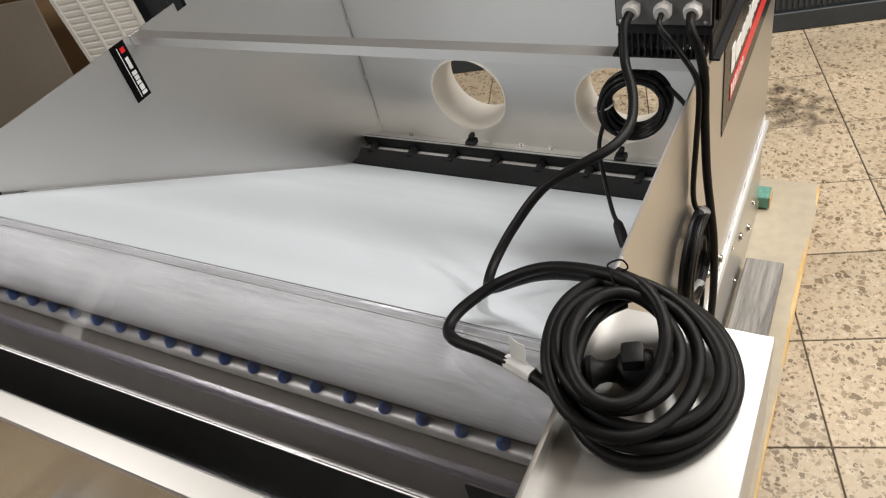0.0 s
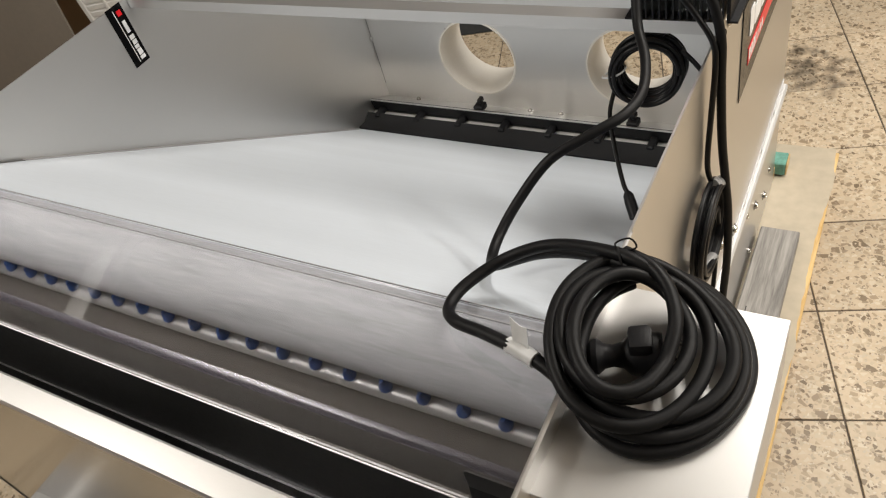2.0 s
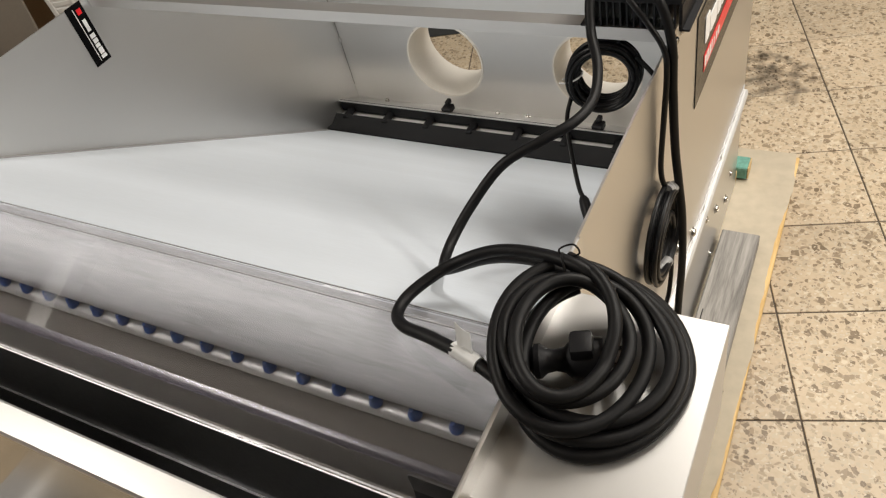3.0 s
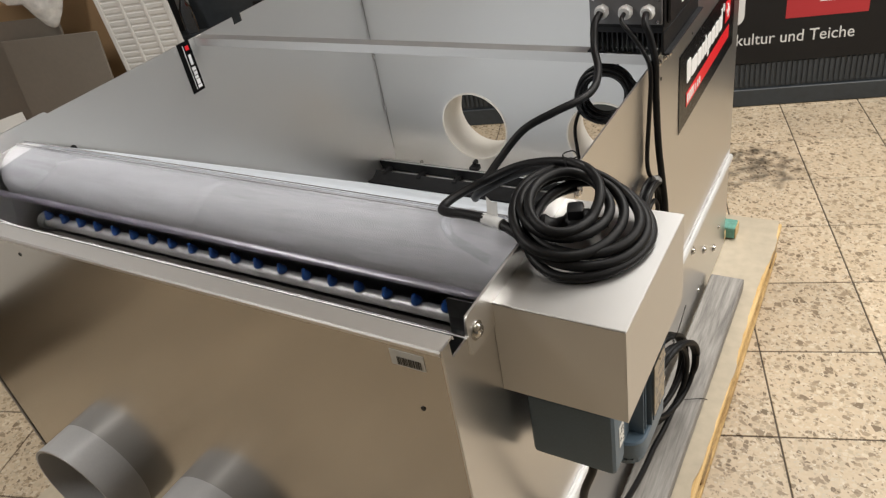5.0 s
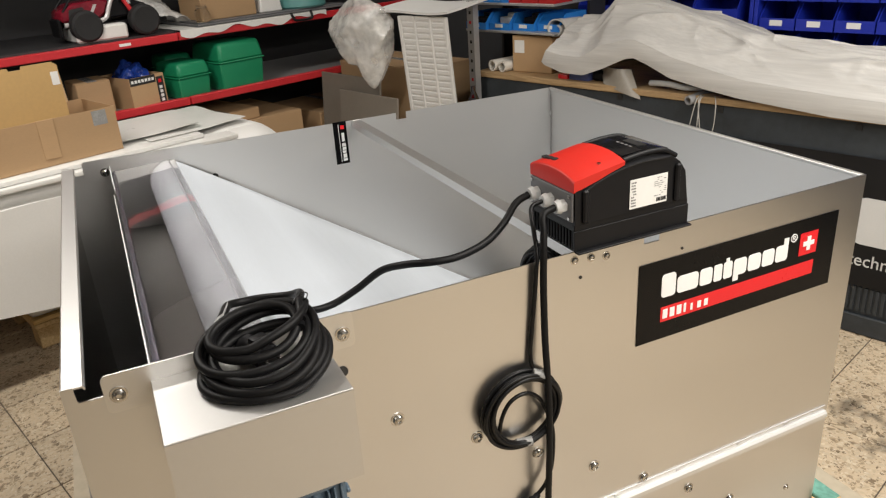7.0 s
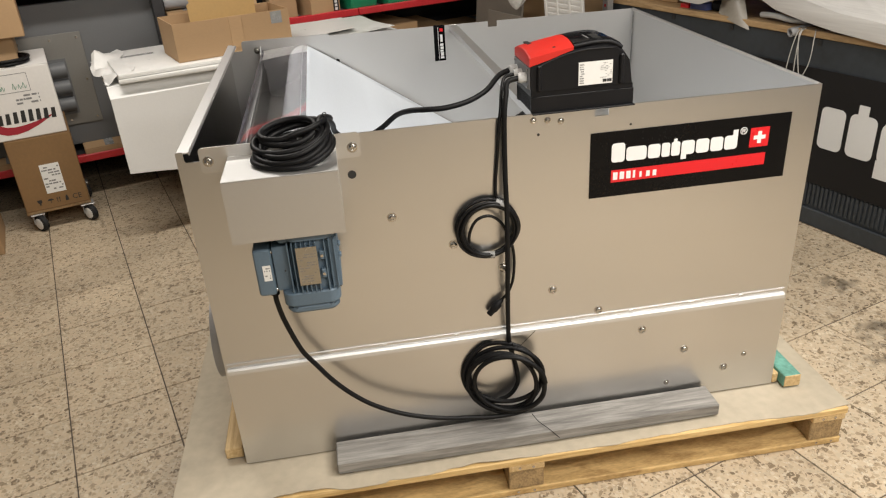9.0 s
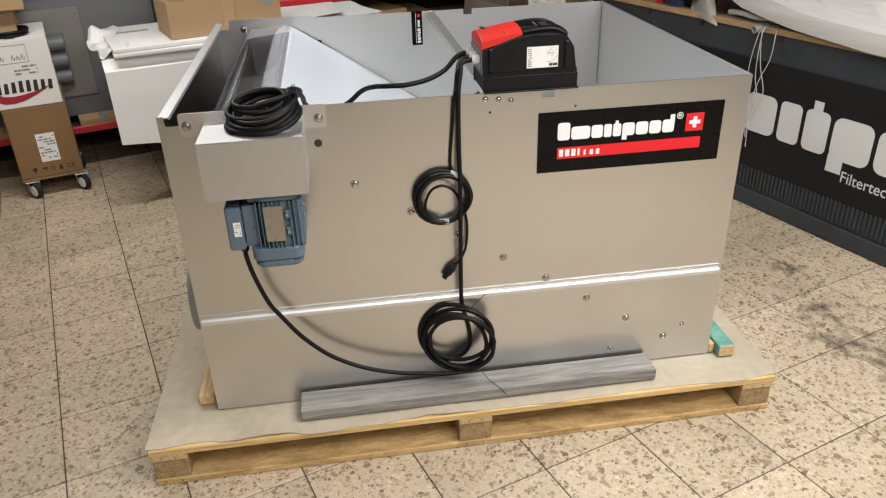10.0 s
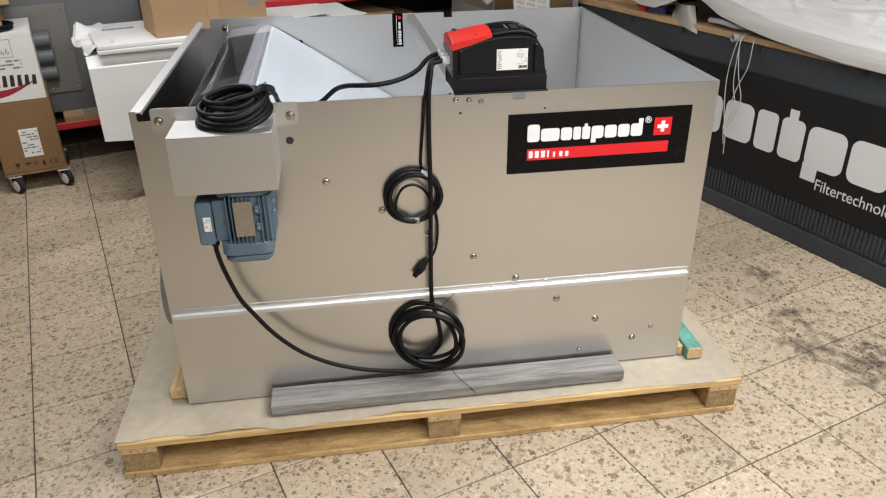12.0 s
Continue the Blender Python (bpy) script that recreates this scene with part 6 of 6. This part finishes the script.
tagged(part("tray", boxes((-3.42, -2.90, 1.74, 2.75, 1.2195, 1.2300, 0.003), (-3.40, -2.915, 1.76, 2.73, 1.2303, 1.2377, 0.002)), GREY_PLASTIC, None, "", ROOM), "grey folding table top lying on the shelf", "table top")
tagged(part("carry_handle", tube(smooth_path([(-2.898, 2.33, 1.222), (-2.880, 2.335, 1.195), (-2.876, 2.35, 1.180), (-2.876, 2.45, 1.180), (-2.880, 2.465, 1.195), (-2.898, 2.47, 1.222)], 5), 0.008, 8), BLACK_PLASTIC, None, "", ROOM), "black carrying handle of the folded table top", "handle")
tagged(part("glass_jar", lathe([(0.035, 0), (0.04, 0.005), (0.04, 0.06), (0.028, 0.07), (0.028, 0.085), (0.0, 0.086)], 20), glassy("clear_glass", (0.95, 0.95, 0.93)), None, "", at_room(-2.945, 1.80, 1.2380)), "small clear jar on the shelf", "jar")
tagged(part("white_tub", prism([(-0.075, 0.0), (0.075, 0.0), (0.06, 0.10), (0.03, 0.13), (-0.06, 0.13)], "x", -0.06, 0.06, 0.006), FOAM, None, "", at_room(-3.03, 2.25, 1.2380)), "cream white plastic tub on the shelf", "tub")
tagged(part("teal_tub", lathe([(0.15, 0), (0.16, 0.01), (0.145, 0.14), (0.12, 0.17), (0.0, 0.172)], 30), TEAL, None, "", at_room(-3.05, 2.50, 1.2380)), "round teal plastic tub on the shelf", "tub")
tagged(part("dark_tool", box(-3.10, -2.96, -0.35, 0.05, 1.2145, 1.235, 0.008), SHELF_DARK, None, "", ROOM), "flat dark tool on the upper shelf", "tool")

# grey machine cabinet on the shelf
cab = thing("control_cabinet", "grey steel machine panel with three round-edged slots", "cabinet", at_room(0, 0))
part("panel", box(-3.10, -3.05, -0.70, 0.42, 0.30, 1.10, 0.004), CABINET, cab)
part("folded_edge", box(-3.09, -3.03, 0.395, 0.435, 0.30, 1.06, 0.004), CABINET, cab)
plate = part("service_plate", box(-3.0495, -3.042, -0.37, -0.015, 0.42, 0.935, 0.002), CABINET_PLATE, cab, "riveted light grey plate")
for v in (-0.04, -0.18, -0.34):
    for z in (0.45, 0.67, 0.905):
        part("rivet", cyl((-3.042, v, z), (-3.039, v, z), 0.006, 10), BOLT, plate)
part("recess", box(-3.0418, -3.0405, -0.285, -0.125, 0.485, 0.80), CABINET, plate)
for k in range(3):
    z = 0.545 + k * 0.098
    part("roll", cyl((-3.035, -0.275, z), (-3.035, -0.135, z), 0.042, 20), CABINET, plate)

# white foam boards on a pallet
p2 = thing("pallet", "small pale wooden pallet under the white boards", "pallet", at_room(0, 0))
for k in range(4):
    part("deck_board", box(-2.85 + k * 0.115, -2.75 + k * 0.115, 0.46, 1.60, 0.122, 0.144, 0.002), PINE_Y, p2)
for v in (0.46, 0.95, 1.46):
    part("cross_board", box(-2.85, -2.40, v, v + 0.11, 0.1, 0.1215, 0.002), PINE_X, p2)
    for u in (-2.85, -2.50):
        part("block", box(u + 0.003, u + 0.098, v + 0.005, v + 0.105, 0.0003, 0.0995, 0.003), PINE_X, p2)
stack = thing("foam_boards", "thick stack of white foam boards draped with a sheet", "foam stack", at_room(0, 0))
part("board", box(-2.84, -2.42, 0.46, 1.62, 0.1445, 0.74, 0.03, 3), FOAM, stack)
def drape(a, b):
    v = 0.005 + 1.82 * a
    s = b
    sag = 0.365 - 0.115 * min(1, v / 0.9)
    if s < 0.5:
        f = s / 0.5
        u, z = -2.105 - 0.03 * math.sin(f * 1.5), sag + (0.735 - sag) * f
    else:
        f = (s - 0.5) / 0.5
        arc = min(1, f / 0.22)
        u = -2.135 - 0.06 * math.sin(arc * math.pi / 2) - max(0, f - 0.22) * 0.75
        z = 0.735 + 0.055 * (1 - math.cos(arc * math.pi / 2))
    z += (0.035 * max(0, min(1, (v - 1.1) / 0.35)) - 0.26 * max(0, (v - 1.56) / 0.265) ** 2) if s >= 0.5 else -0.03 * max(0, (v - 1.56) / 0.265) ** 2
    return (u, v, z + 0.006 * noise.noise(Vector((v * 3, s * 4, 0))))
part("draped_sheet", thicken(blob(drape, 60, 30), 0.005), FOAM, stack, "smooth white sheet hanging down the side")
for k, (u0, u1, v0, v1, z, trn) in enumerate(((-2.86, -2.115, 0.075, 1.45, 0.797, -2), (-2.80, -2.16, 0.06, 1.30, 0.819, 1))):
    pnl = thing("wrapped_panel", "flat panel wrapped in white foam film on the stack", "panel", at_room(0, 0) @ pose(-2.5, 0.8, 0, 0, 0, trn), "wrapped panels")
    part("panel", box(u0 + 2.5, u1 + 2.5, v0 - 0.8, v1 - 0.8, z, z + 0.020, 0.005, 2), FOAM_WRAP, pnl)
    if k:
        part("tape", box(-0.12, -0.08, -0.667, -0.50, z + 0.0203, z + 0.0212), TAPE, pnl)
tagged(part("film_end", thicken(blob(lambda a, b: (-2.82 + 0.62 * a, -0.012 + 0.15 * b + 0.02 * math.sin(9 * a), 0.80 + 0.045 * b + 0.05 * (1 - b) * noise.noise(Vector((7 * a, 3 * b, 2))) + 0.075 * math.exp(-((a - 0.30) / 0.12) ** 2) * (1 - b)), 20, 8), 0.0012), FOAM_WRAP, None, "", ROOM), "loose crumpled end of white foam film", "film")
for u0, u1, v0, v1, z, trn in ((-2.74, -2.22, 1.08, 1.56, 0.845, 0), (-2.70, -2.28, 0.98, 1.42, 0.858, 9)):
    def paper_fn(a, b):
        lift = 0.028 * max(0.0, a + b - 1.55) + 0.012 * max(0.0, 0.3 - a)
        return (u0 + (u1 - u0) * a + 0.06 * b * math.sin(radians(trn)), v0 + (v1 - v0) * b - 0.5 * a * math.sin(radians(trn)), z + lift + 0.003 * noise.noise(Vector((4 * a, 4 * b, 5 + trn))))
    tagged(part("paper_sheet", thicken(blob(paper_fn, 12, 12), 0.001), FOAM_WRAP, None, "", ROOM), "loose white film sheet on the stack", "film", "loose film sheets")

oc = carton("open brown cardboard carton standing on the foam stack", 0.32, 0.60, 0.185, at_room(-2.375, 0.655, 0.8412, 3), open_top=True)
part("flap", box(0.1605, 0.1640, -0.02, 0.045, 0.03, 0.187, 0.001), CARTON, oc, "folded flap end")
part("flap", prism(sheet_profile([(-0.16, 0.185), (-0.19, 0.345)], 0.004), "y", -0.10, 0.24), CARTON_IN, oc, "upright carton flap")
part("tape", box(0.1602, 0.1607, 0.20, 0.26, 0.12, 0.18), TAPE, oc, "torn clear tape")
lid_line = [(-0.16, 0.06), (0.19, 0.06), (0.19, 0.36), (0.17, 0.375), (0.05, 0.375), (0.045, 0.362), (0.0, 0.362), (-0.005, 0.375), (-0.15, 0.375), (-0.165, 0.345), (-0.150, 0.315), (-0.165, 0.30), (-0.150, 0.25), (-0.165, 0.235)]
part("lid", prism(lid_line, "x", -0.05, -0.0455), surface("yellow_cardboard", (0.52, 0.34, 0.14), 0.8, 0, 0.06, 3, 70, 0.08), oc, "yellowish cardboard lid with tabs")
part("label", box(-0.0453, -0.0447, 0.155, 0.186, 0.28, 0.335), LABEL_WHITE, oc, "small white label")

# dolly with cartons
dolly = thing("dolly", "low wooden dolly with grey castors", "dolly", at_room(-2.79, -0.365, 0, 0))
part("deck", box(-0.22, 0.22, -0.16, 0.16, 0.100, 0.118, 0.003), BENCH_WOOD, dolly)
wheel = finish(lathe([(0.0, -0.016), (0.030, -0.016), (0.044, -0.012), (0.045, 0.0), (0.044, 0.012), (0.030, 0.016), (0.0, 0.016)], 24), "wheel")
hub = finish(lathe([(0.0, -0.0185), (0.024, -0.0185), (0.031, -0.0165), (0.031, 0.0165), (0.024, 0.0185), (0.0, 0.0185)], 20), "hub")
for x in (-0.18, 0.20):
    for y in (-0.115, 0.135):
        cw = part("castor_wheel", wheel, TYRE, dolly, "", pose(x + 0.02, y + 0.01, 0.0455, 90, 0, 35))
        part("hub", hub, LAMP_WHITE, cw, "pale plastic wheel hub")
        part("castor_fork", boxes((x - 0.025, x + 0.025, y - 0.024, y - 0.019, 0.045, 0.095, 0.002), (x - 0.025, x + 0.025, y + 0.028, y + 0.033, 0.045, 0.095, 0.002), (x - 0.035, x + 0.035, y - 0.03, y + 0.038, 0.0945, 0.0995, 0.001)), UPRIGHT, dolly)
bc = carton("dark brown carton with a white shipping label on the dolly", 0.46, 0.315, 0.395, at_room(-2.79, -0.365, 0.1185, 0), surface("dark_cardboard", (0.225, 0.128, 0.052), 0.75, 0, 0.12, 4, 70, 0.12))
lab = part("label", box(0.2302, 0.2312, -0.035, 0.060, 0.085, 0.245), LABEL_WHITE, bc, "white paper label")
lines_of_print(-0.030, 0.055, 0.10, 0.235, 9, on_side(0, 0, 0.2313), PRINT_GREY, lab, 21, "printed_bar", 0.0004, 0.5)
for outline in (((-0.085, 0.028), (-0.078, 0.028), (-0.078, 0.036), (-0.070, 0.046), (-0.070, 0.058), (-0.093, 0.058), (-0.093, 0.046), (-0.085, 0.036)),
                ((-0.030, 0.030), (-0.027, 0.030), (-0.027, 0.044), (-0.012, 0.044), (-0.020, 0.054), (-0.037, 0.054), (-0.045, 0.044), (-0.030, 0.044)),
                ((0.002, 0.028), (0.005, 0.028), (0.005, 0.048), (0.008, 0.048), (0.0035, 0.058), (-0.001, 0.048), (0.002, 0.048)),
                ((0.014, 0.028), (0.017, 0.028), (0.017, 0.048), (0.020, 0.048), (0.0155, 0.058), (0.011, 0.048), (0.014, 0.048)),
                ((0.042, 0.028), (0.060, 0.028), (0.058, 0.046), (0.054, 0.058), (0.048, 0.058), (0.044, 0.046))):
    part("handling_mark", prism(outline, "x", 0.2302, 0.2308), PRINT_BLACK, bc)
for k, y in enumerate((0.078, 0.106)):
    letters("CE"[k], 0.040, on_side(y, 0.029, 0.2304), PRINT_BLACK, bc, "conformity_mark", 0.0003)
wc = carton("white printed carton with black and red marks", 0.46, 0.335, 0.355, at_room(-2.79, -0.385, 0.5175, 0), CARTON_WHITE)
for k, y in enumerate(np.linspace(-0.118, 0.128, 8)):
    h = 0.086 - 0.004 * abs(k - 3.5)
    part("logo_shape", prism([(y - 0.012, 0.082), (y + 0.010, 0.082), (y + 0.014, 0.082 + h * 0.72), (y - 0.004, 0.082 + h * 0.72)], "x", 0.2302, 0.2310), PRINT_BLACK, wc)
sw = [(0.140, 0.108), (0.09, 0.091), (0.04, 0.077), (-0.01, 0.068), (-0.06, 0.064), (-0.10, 0.069), (-0.130, 0.086), (-0.150, 0.118), (-0.158, 0.090), (-0.152, 0.062), (-0.135, 0.041), (-0.105, 0.028), (-0.06, 0.026), (-0.01, 0.035), (0.05, 0.058), (0.10, 0.084)]
part("red_swoosh", prism(sw, "x", 0.2302, 0.2309), surface("dark_red_print", (0.32, 0.015, 0.03), 0.5), wc)
part("frame_line", boxes((0.2302, 0.2308, -0.10, 0.06, 0.325, 0.3275), (0.2302, 0.2308, -0.10, 0.06, 0.235, 0.2375), (0.2302, 0.2308, -0.10, -0.0975, 0.235, 0.3275), (0.2302, 0.2308, 0.0575, 0.06, 0.235, 0.3275)), PRINT_GREY, wc)
lines_of_print(-0.02, 0.09, 0.17, 0.225, 3, on_side(0, 0, 0.2303), PRINT_GREY, wc, 23, "printed_bar", 0.0004, 0.6)
for k, y in enumerate((-0.105, -0.080, -0.062, -0.010, 0.014, 0.036)):
    part("scribble", tube(smooth_path([(0.2306, y - 0.008, 0.252), (0.2306, y - 0.002, 0.272 + 0.008 * (k % 2)), (0.2306, y + 0.003, 0.250), (0.2306, y + 0.010, 0.264)], 4), 0.0012, 6), surface("green_ink", (0.02, 0.22, 0.12), 0.5), wc)
part("red_label", box(0.2302, 0.2309, -0.166, -0.125, 0.275, 0.305), surface("orange_red_label", (0.75, 0.08, 0.02), 0.5), wc)
bring = coil((0, 0, 0), [0.085, 0.10, 0.092, 0.104], "z", 31, 20, (1.0, 1.0), [0.008, 0.010, 0.020, 0.026], (0, 0), 0.006)
tagged(part("cable_ring", tube(smooth_path(bring, 3), 0.008, 8), BLACK_RUBBER, None, "", at_room(-2.68, -0.40, 0.8762)), "coiled black hose lying on the white carton", "hose")
carton("small brown carton on the white carton", 0.34, 0.22, 0.125, at_room(-2.84, -0.45, 0.8762, 0))
carton("brown carton stacked on a small carton", 0.40, 0.36, 0.26, at_room(-2.82, -0.46, 1.0052, 0))
carton("brown carton standing on the floor by the dolly", 0.40, 0.40, 0.40, at_room(-2.56, -0.86, 0.0005, 0))

# boards, cartons and packing leaning in the corner
gb = thing("grey_board", "grey-brown board leaning against cartons", "board", at_room(-2.50, 2.36, 0, 0), "leaning boards")
part("board", box(-0.40, 0.16, 0.06, 0.075, 0.0, 0.86, 0.002), BOARD_GREY, gb, "", pose(0, 0, 0.004, -5, 0, 0))
gb = thing("grey_board", "smaller grey-brown board leaning against another board", "board", at_room(-2.38, 2.30, 0, 0), "leaning boards")
part("board", box(-0.25, 0.27, 0.04, 0.052, 0.0, 0.79, 0.002), BOARD_GREY, gb, "", pose(0, 0, 0.004, -6, 0, 0))
carton("tall brown carton standing behind boards", 0.75, 0.40, 0.90, at_room(-2.52, 2.84, 0.0005, 0))
gr = thing("white_grille", "white plastic grille panel with rows of slots leaning forward", "grille", at_room(-1.955, 2.60, 0.004, 4) @ pose(0, 0, 0, 5, 0, 0))
H0, H1, GW = 0.02, 1.215, 0.172
STILES = ((-GW, -GW + 0.022), (-0.063, -0.047), (0.047, 0.063), (GW - 0.022, GW))
for x0, x1 in STILES:
    part("stile", box(x0, x1, -0.007, 0.012, H0, H1, 0.003), FOAM, gr)
for k in range(39):
    z = H0 + 0.015 + k * 0.0305
    for (_, x0), (x1, _) in zip(STILES, STILES[1:]):
        part("slat", box(x0 + 0.0003, x1 - 0.0003, -0.0035, 0.010, z, z + 0.0225, 0.003), FOAM, gr)
part("backing", box(-GW + 0.002, GW - 0.002, 0.0005, 0.0045, H0 + 0.001, H1 - 0.001), surface("white_backing", (0.70, 0.69, 0.67), 0.6), gr)
part("foot", box(-GW, GW, -0.03, 0.06, 0.0005, 0.0195, 0.003), FOAM, gr)
tagged(part("foam_sheet", thicken(blob(lambda a, b: (-2.35 + 0.62 * a, 2.47 + 0.34 * b, 1.232 + 0.03 * a + 0.012 * math.sin(5 * a + 2 * b) + 0.02 * b - 0.012 * (1 - b) * math.sin(a * 3)), 14, 8), 0.012), FOAM, None, "", ROOM), "white foam sheet lying over the grille", "packing foam")
bg = bmesh.new()
bmesh.ops.create_icosphere(bg, subdivisions=5, radius=1)
for v in bg.verts:
    q = v.co.copy()
    # flat facets between sharp creases: the largest of a few slanting planes
    f = 10.0
    for k in range(34):
        h = k * 2.39996
        cz = 1 - 2 * (k + 0.5) / 34
        nrm = Vector((math.cos(h) * math.sqrt(1 - cz * cz), math.sin(h) * math.sqrt(1 - cz * cz), cz))
        d = nrm.dot(q)
        if d > 0.15:
            f = min(f, (0.86 + 0.26 * noise.noise(nrm * 3.1)) / d)
    f = min(f, 1.25) * (1 + 0.05 * abs(noise.noise(q * 6)))
    drop = max(0.0, 1 - ((q.x - 0.50) / 0.42) ** 2) * max(0.0, -q.z - 0.25)
    v.co = Vector((q.x * 0.29 * f, q.y * 0.15 * f - 0.03 * drop, q.z * 0.20 * f - 0.21 * drop + 0.03 * q.x))
bag = part("film_bag", bg, BUBBLE, None, "", at_room(-2.42, 2.47, 1.115))
tagged(bag, "large crumpled clear plastic bag hanging over a carton", "plastic bag")
tagged(part("drink_bottle", lathe([(0.0, 0), (0.03, 0.0), (0.033, 0.01), (0.033, 0.11), (0.012, 0.16), (0.012, 0.185), (0.0, 0.186)], 18), glassy("grey_bottle", (0.5, 0.55, 0.62)), None, "", at_room(-1.80, 2.70, 0.65)), "small clear bottle by the rack post", "bottle")
tagged(part("side_box", box(-1.90, -1.68, 2.64, 2.742, 0.0005, 0.6495, 0.004), SLATE, None, "", ROOM), "dark box standing by the rack post", "box")

# ---- floor tiles, last ----
TILE_TURN, PITCH, TO_U, TO_V = 18.5, 0.325, -0.0752, -0.1437
TM = pose(0, 0, 0, 0, 0, TILE_TURN)
tile_mesh = finish(box(-PITCH / 2 + 0.0022, PITCH / 2 - 0.0022, -PITCH / 2 + 0.0022, PITCH / 2 - 0.0022, -0.010, 0.0, 0.0012), "tile")
tile_mesh.materials.append(TILE)
cells = []
for i in range(-13, 16):
    for j in range(-14, 13):
        p = TM @ Vector((TO_U + (i + 0.5) * PITCH, TO_V + (j + 0.5) * PITCH, 0))
        q = ROOM.inverted() @ p
        if W_U0 + 0.12 < q.x < W_U1 - 0.12 and W_V0 + 0.12 < q.y < W_V1 - 0.12:
            cells.append((abs(p.x + 0.2) / 1.25 + abs(p.y - 0.6), i, j, p))
cells.sort(key=lambda c: c[0])
rest = bmesh.new()
trng = random.Random(3)
for n_, (_, i, j, p) in enumerate(cells):
    dz = trng.uniform(-0.0006, 0.0002)
    if n_ < 300:
        t = new("tile", tile_mesh)
        t.parent = floor
        t.matrix_parent_inverse = ROOM.inverted()
        t.matrix_basis = Matrix.Translation((p.x, p.y, dz)) @ TM
    else:
        merge(rest, box(-PITCH / 2 + 0.0022, PITCH / 2 - 0.0022, -PITCH / 2 + 0.0022, PITCH / 2 - 0.0022, -0.010, 0.0), Matrix.Translation((p.x, p.y, dz)) @ TM)
far_tiles = part("far_tiles", rest, TILE, floor)
far_tiles.matrix_parent_inverse = ROOM.inverted()
tagged(far_tiles, kind="stuff")
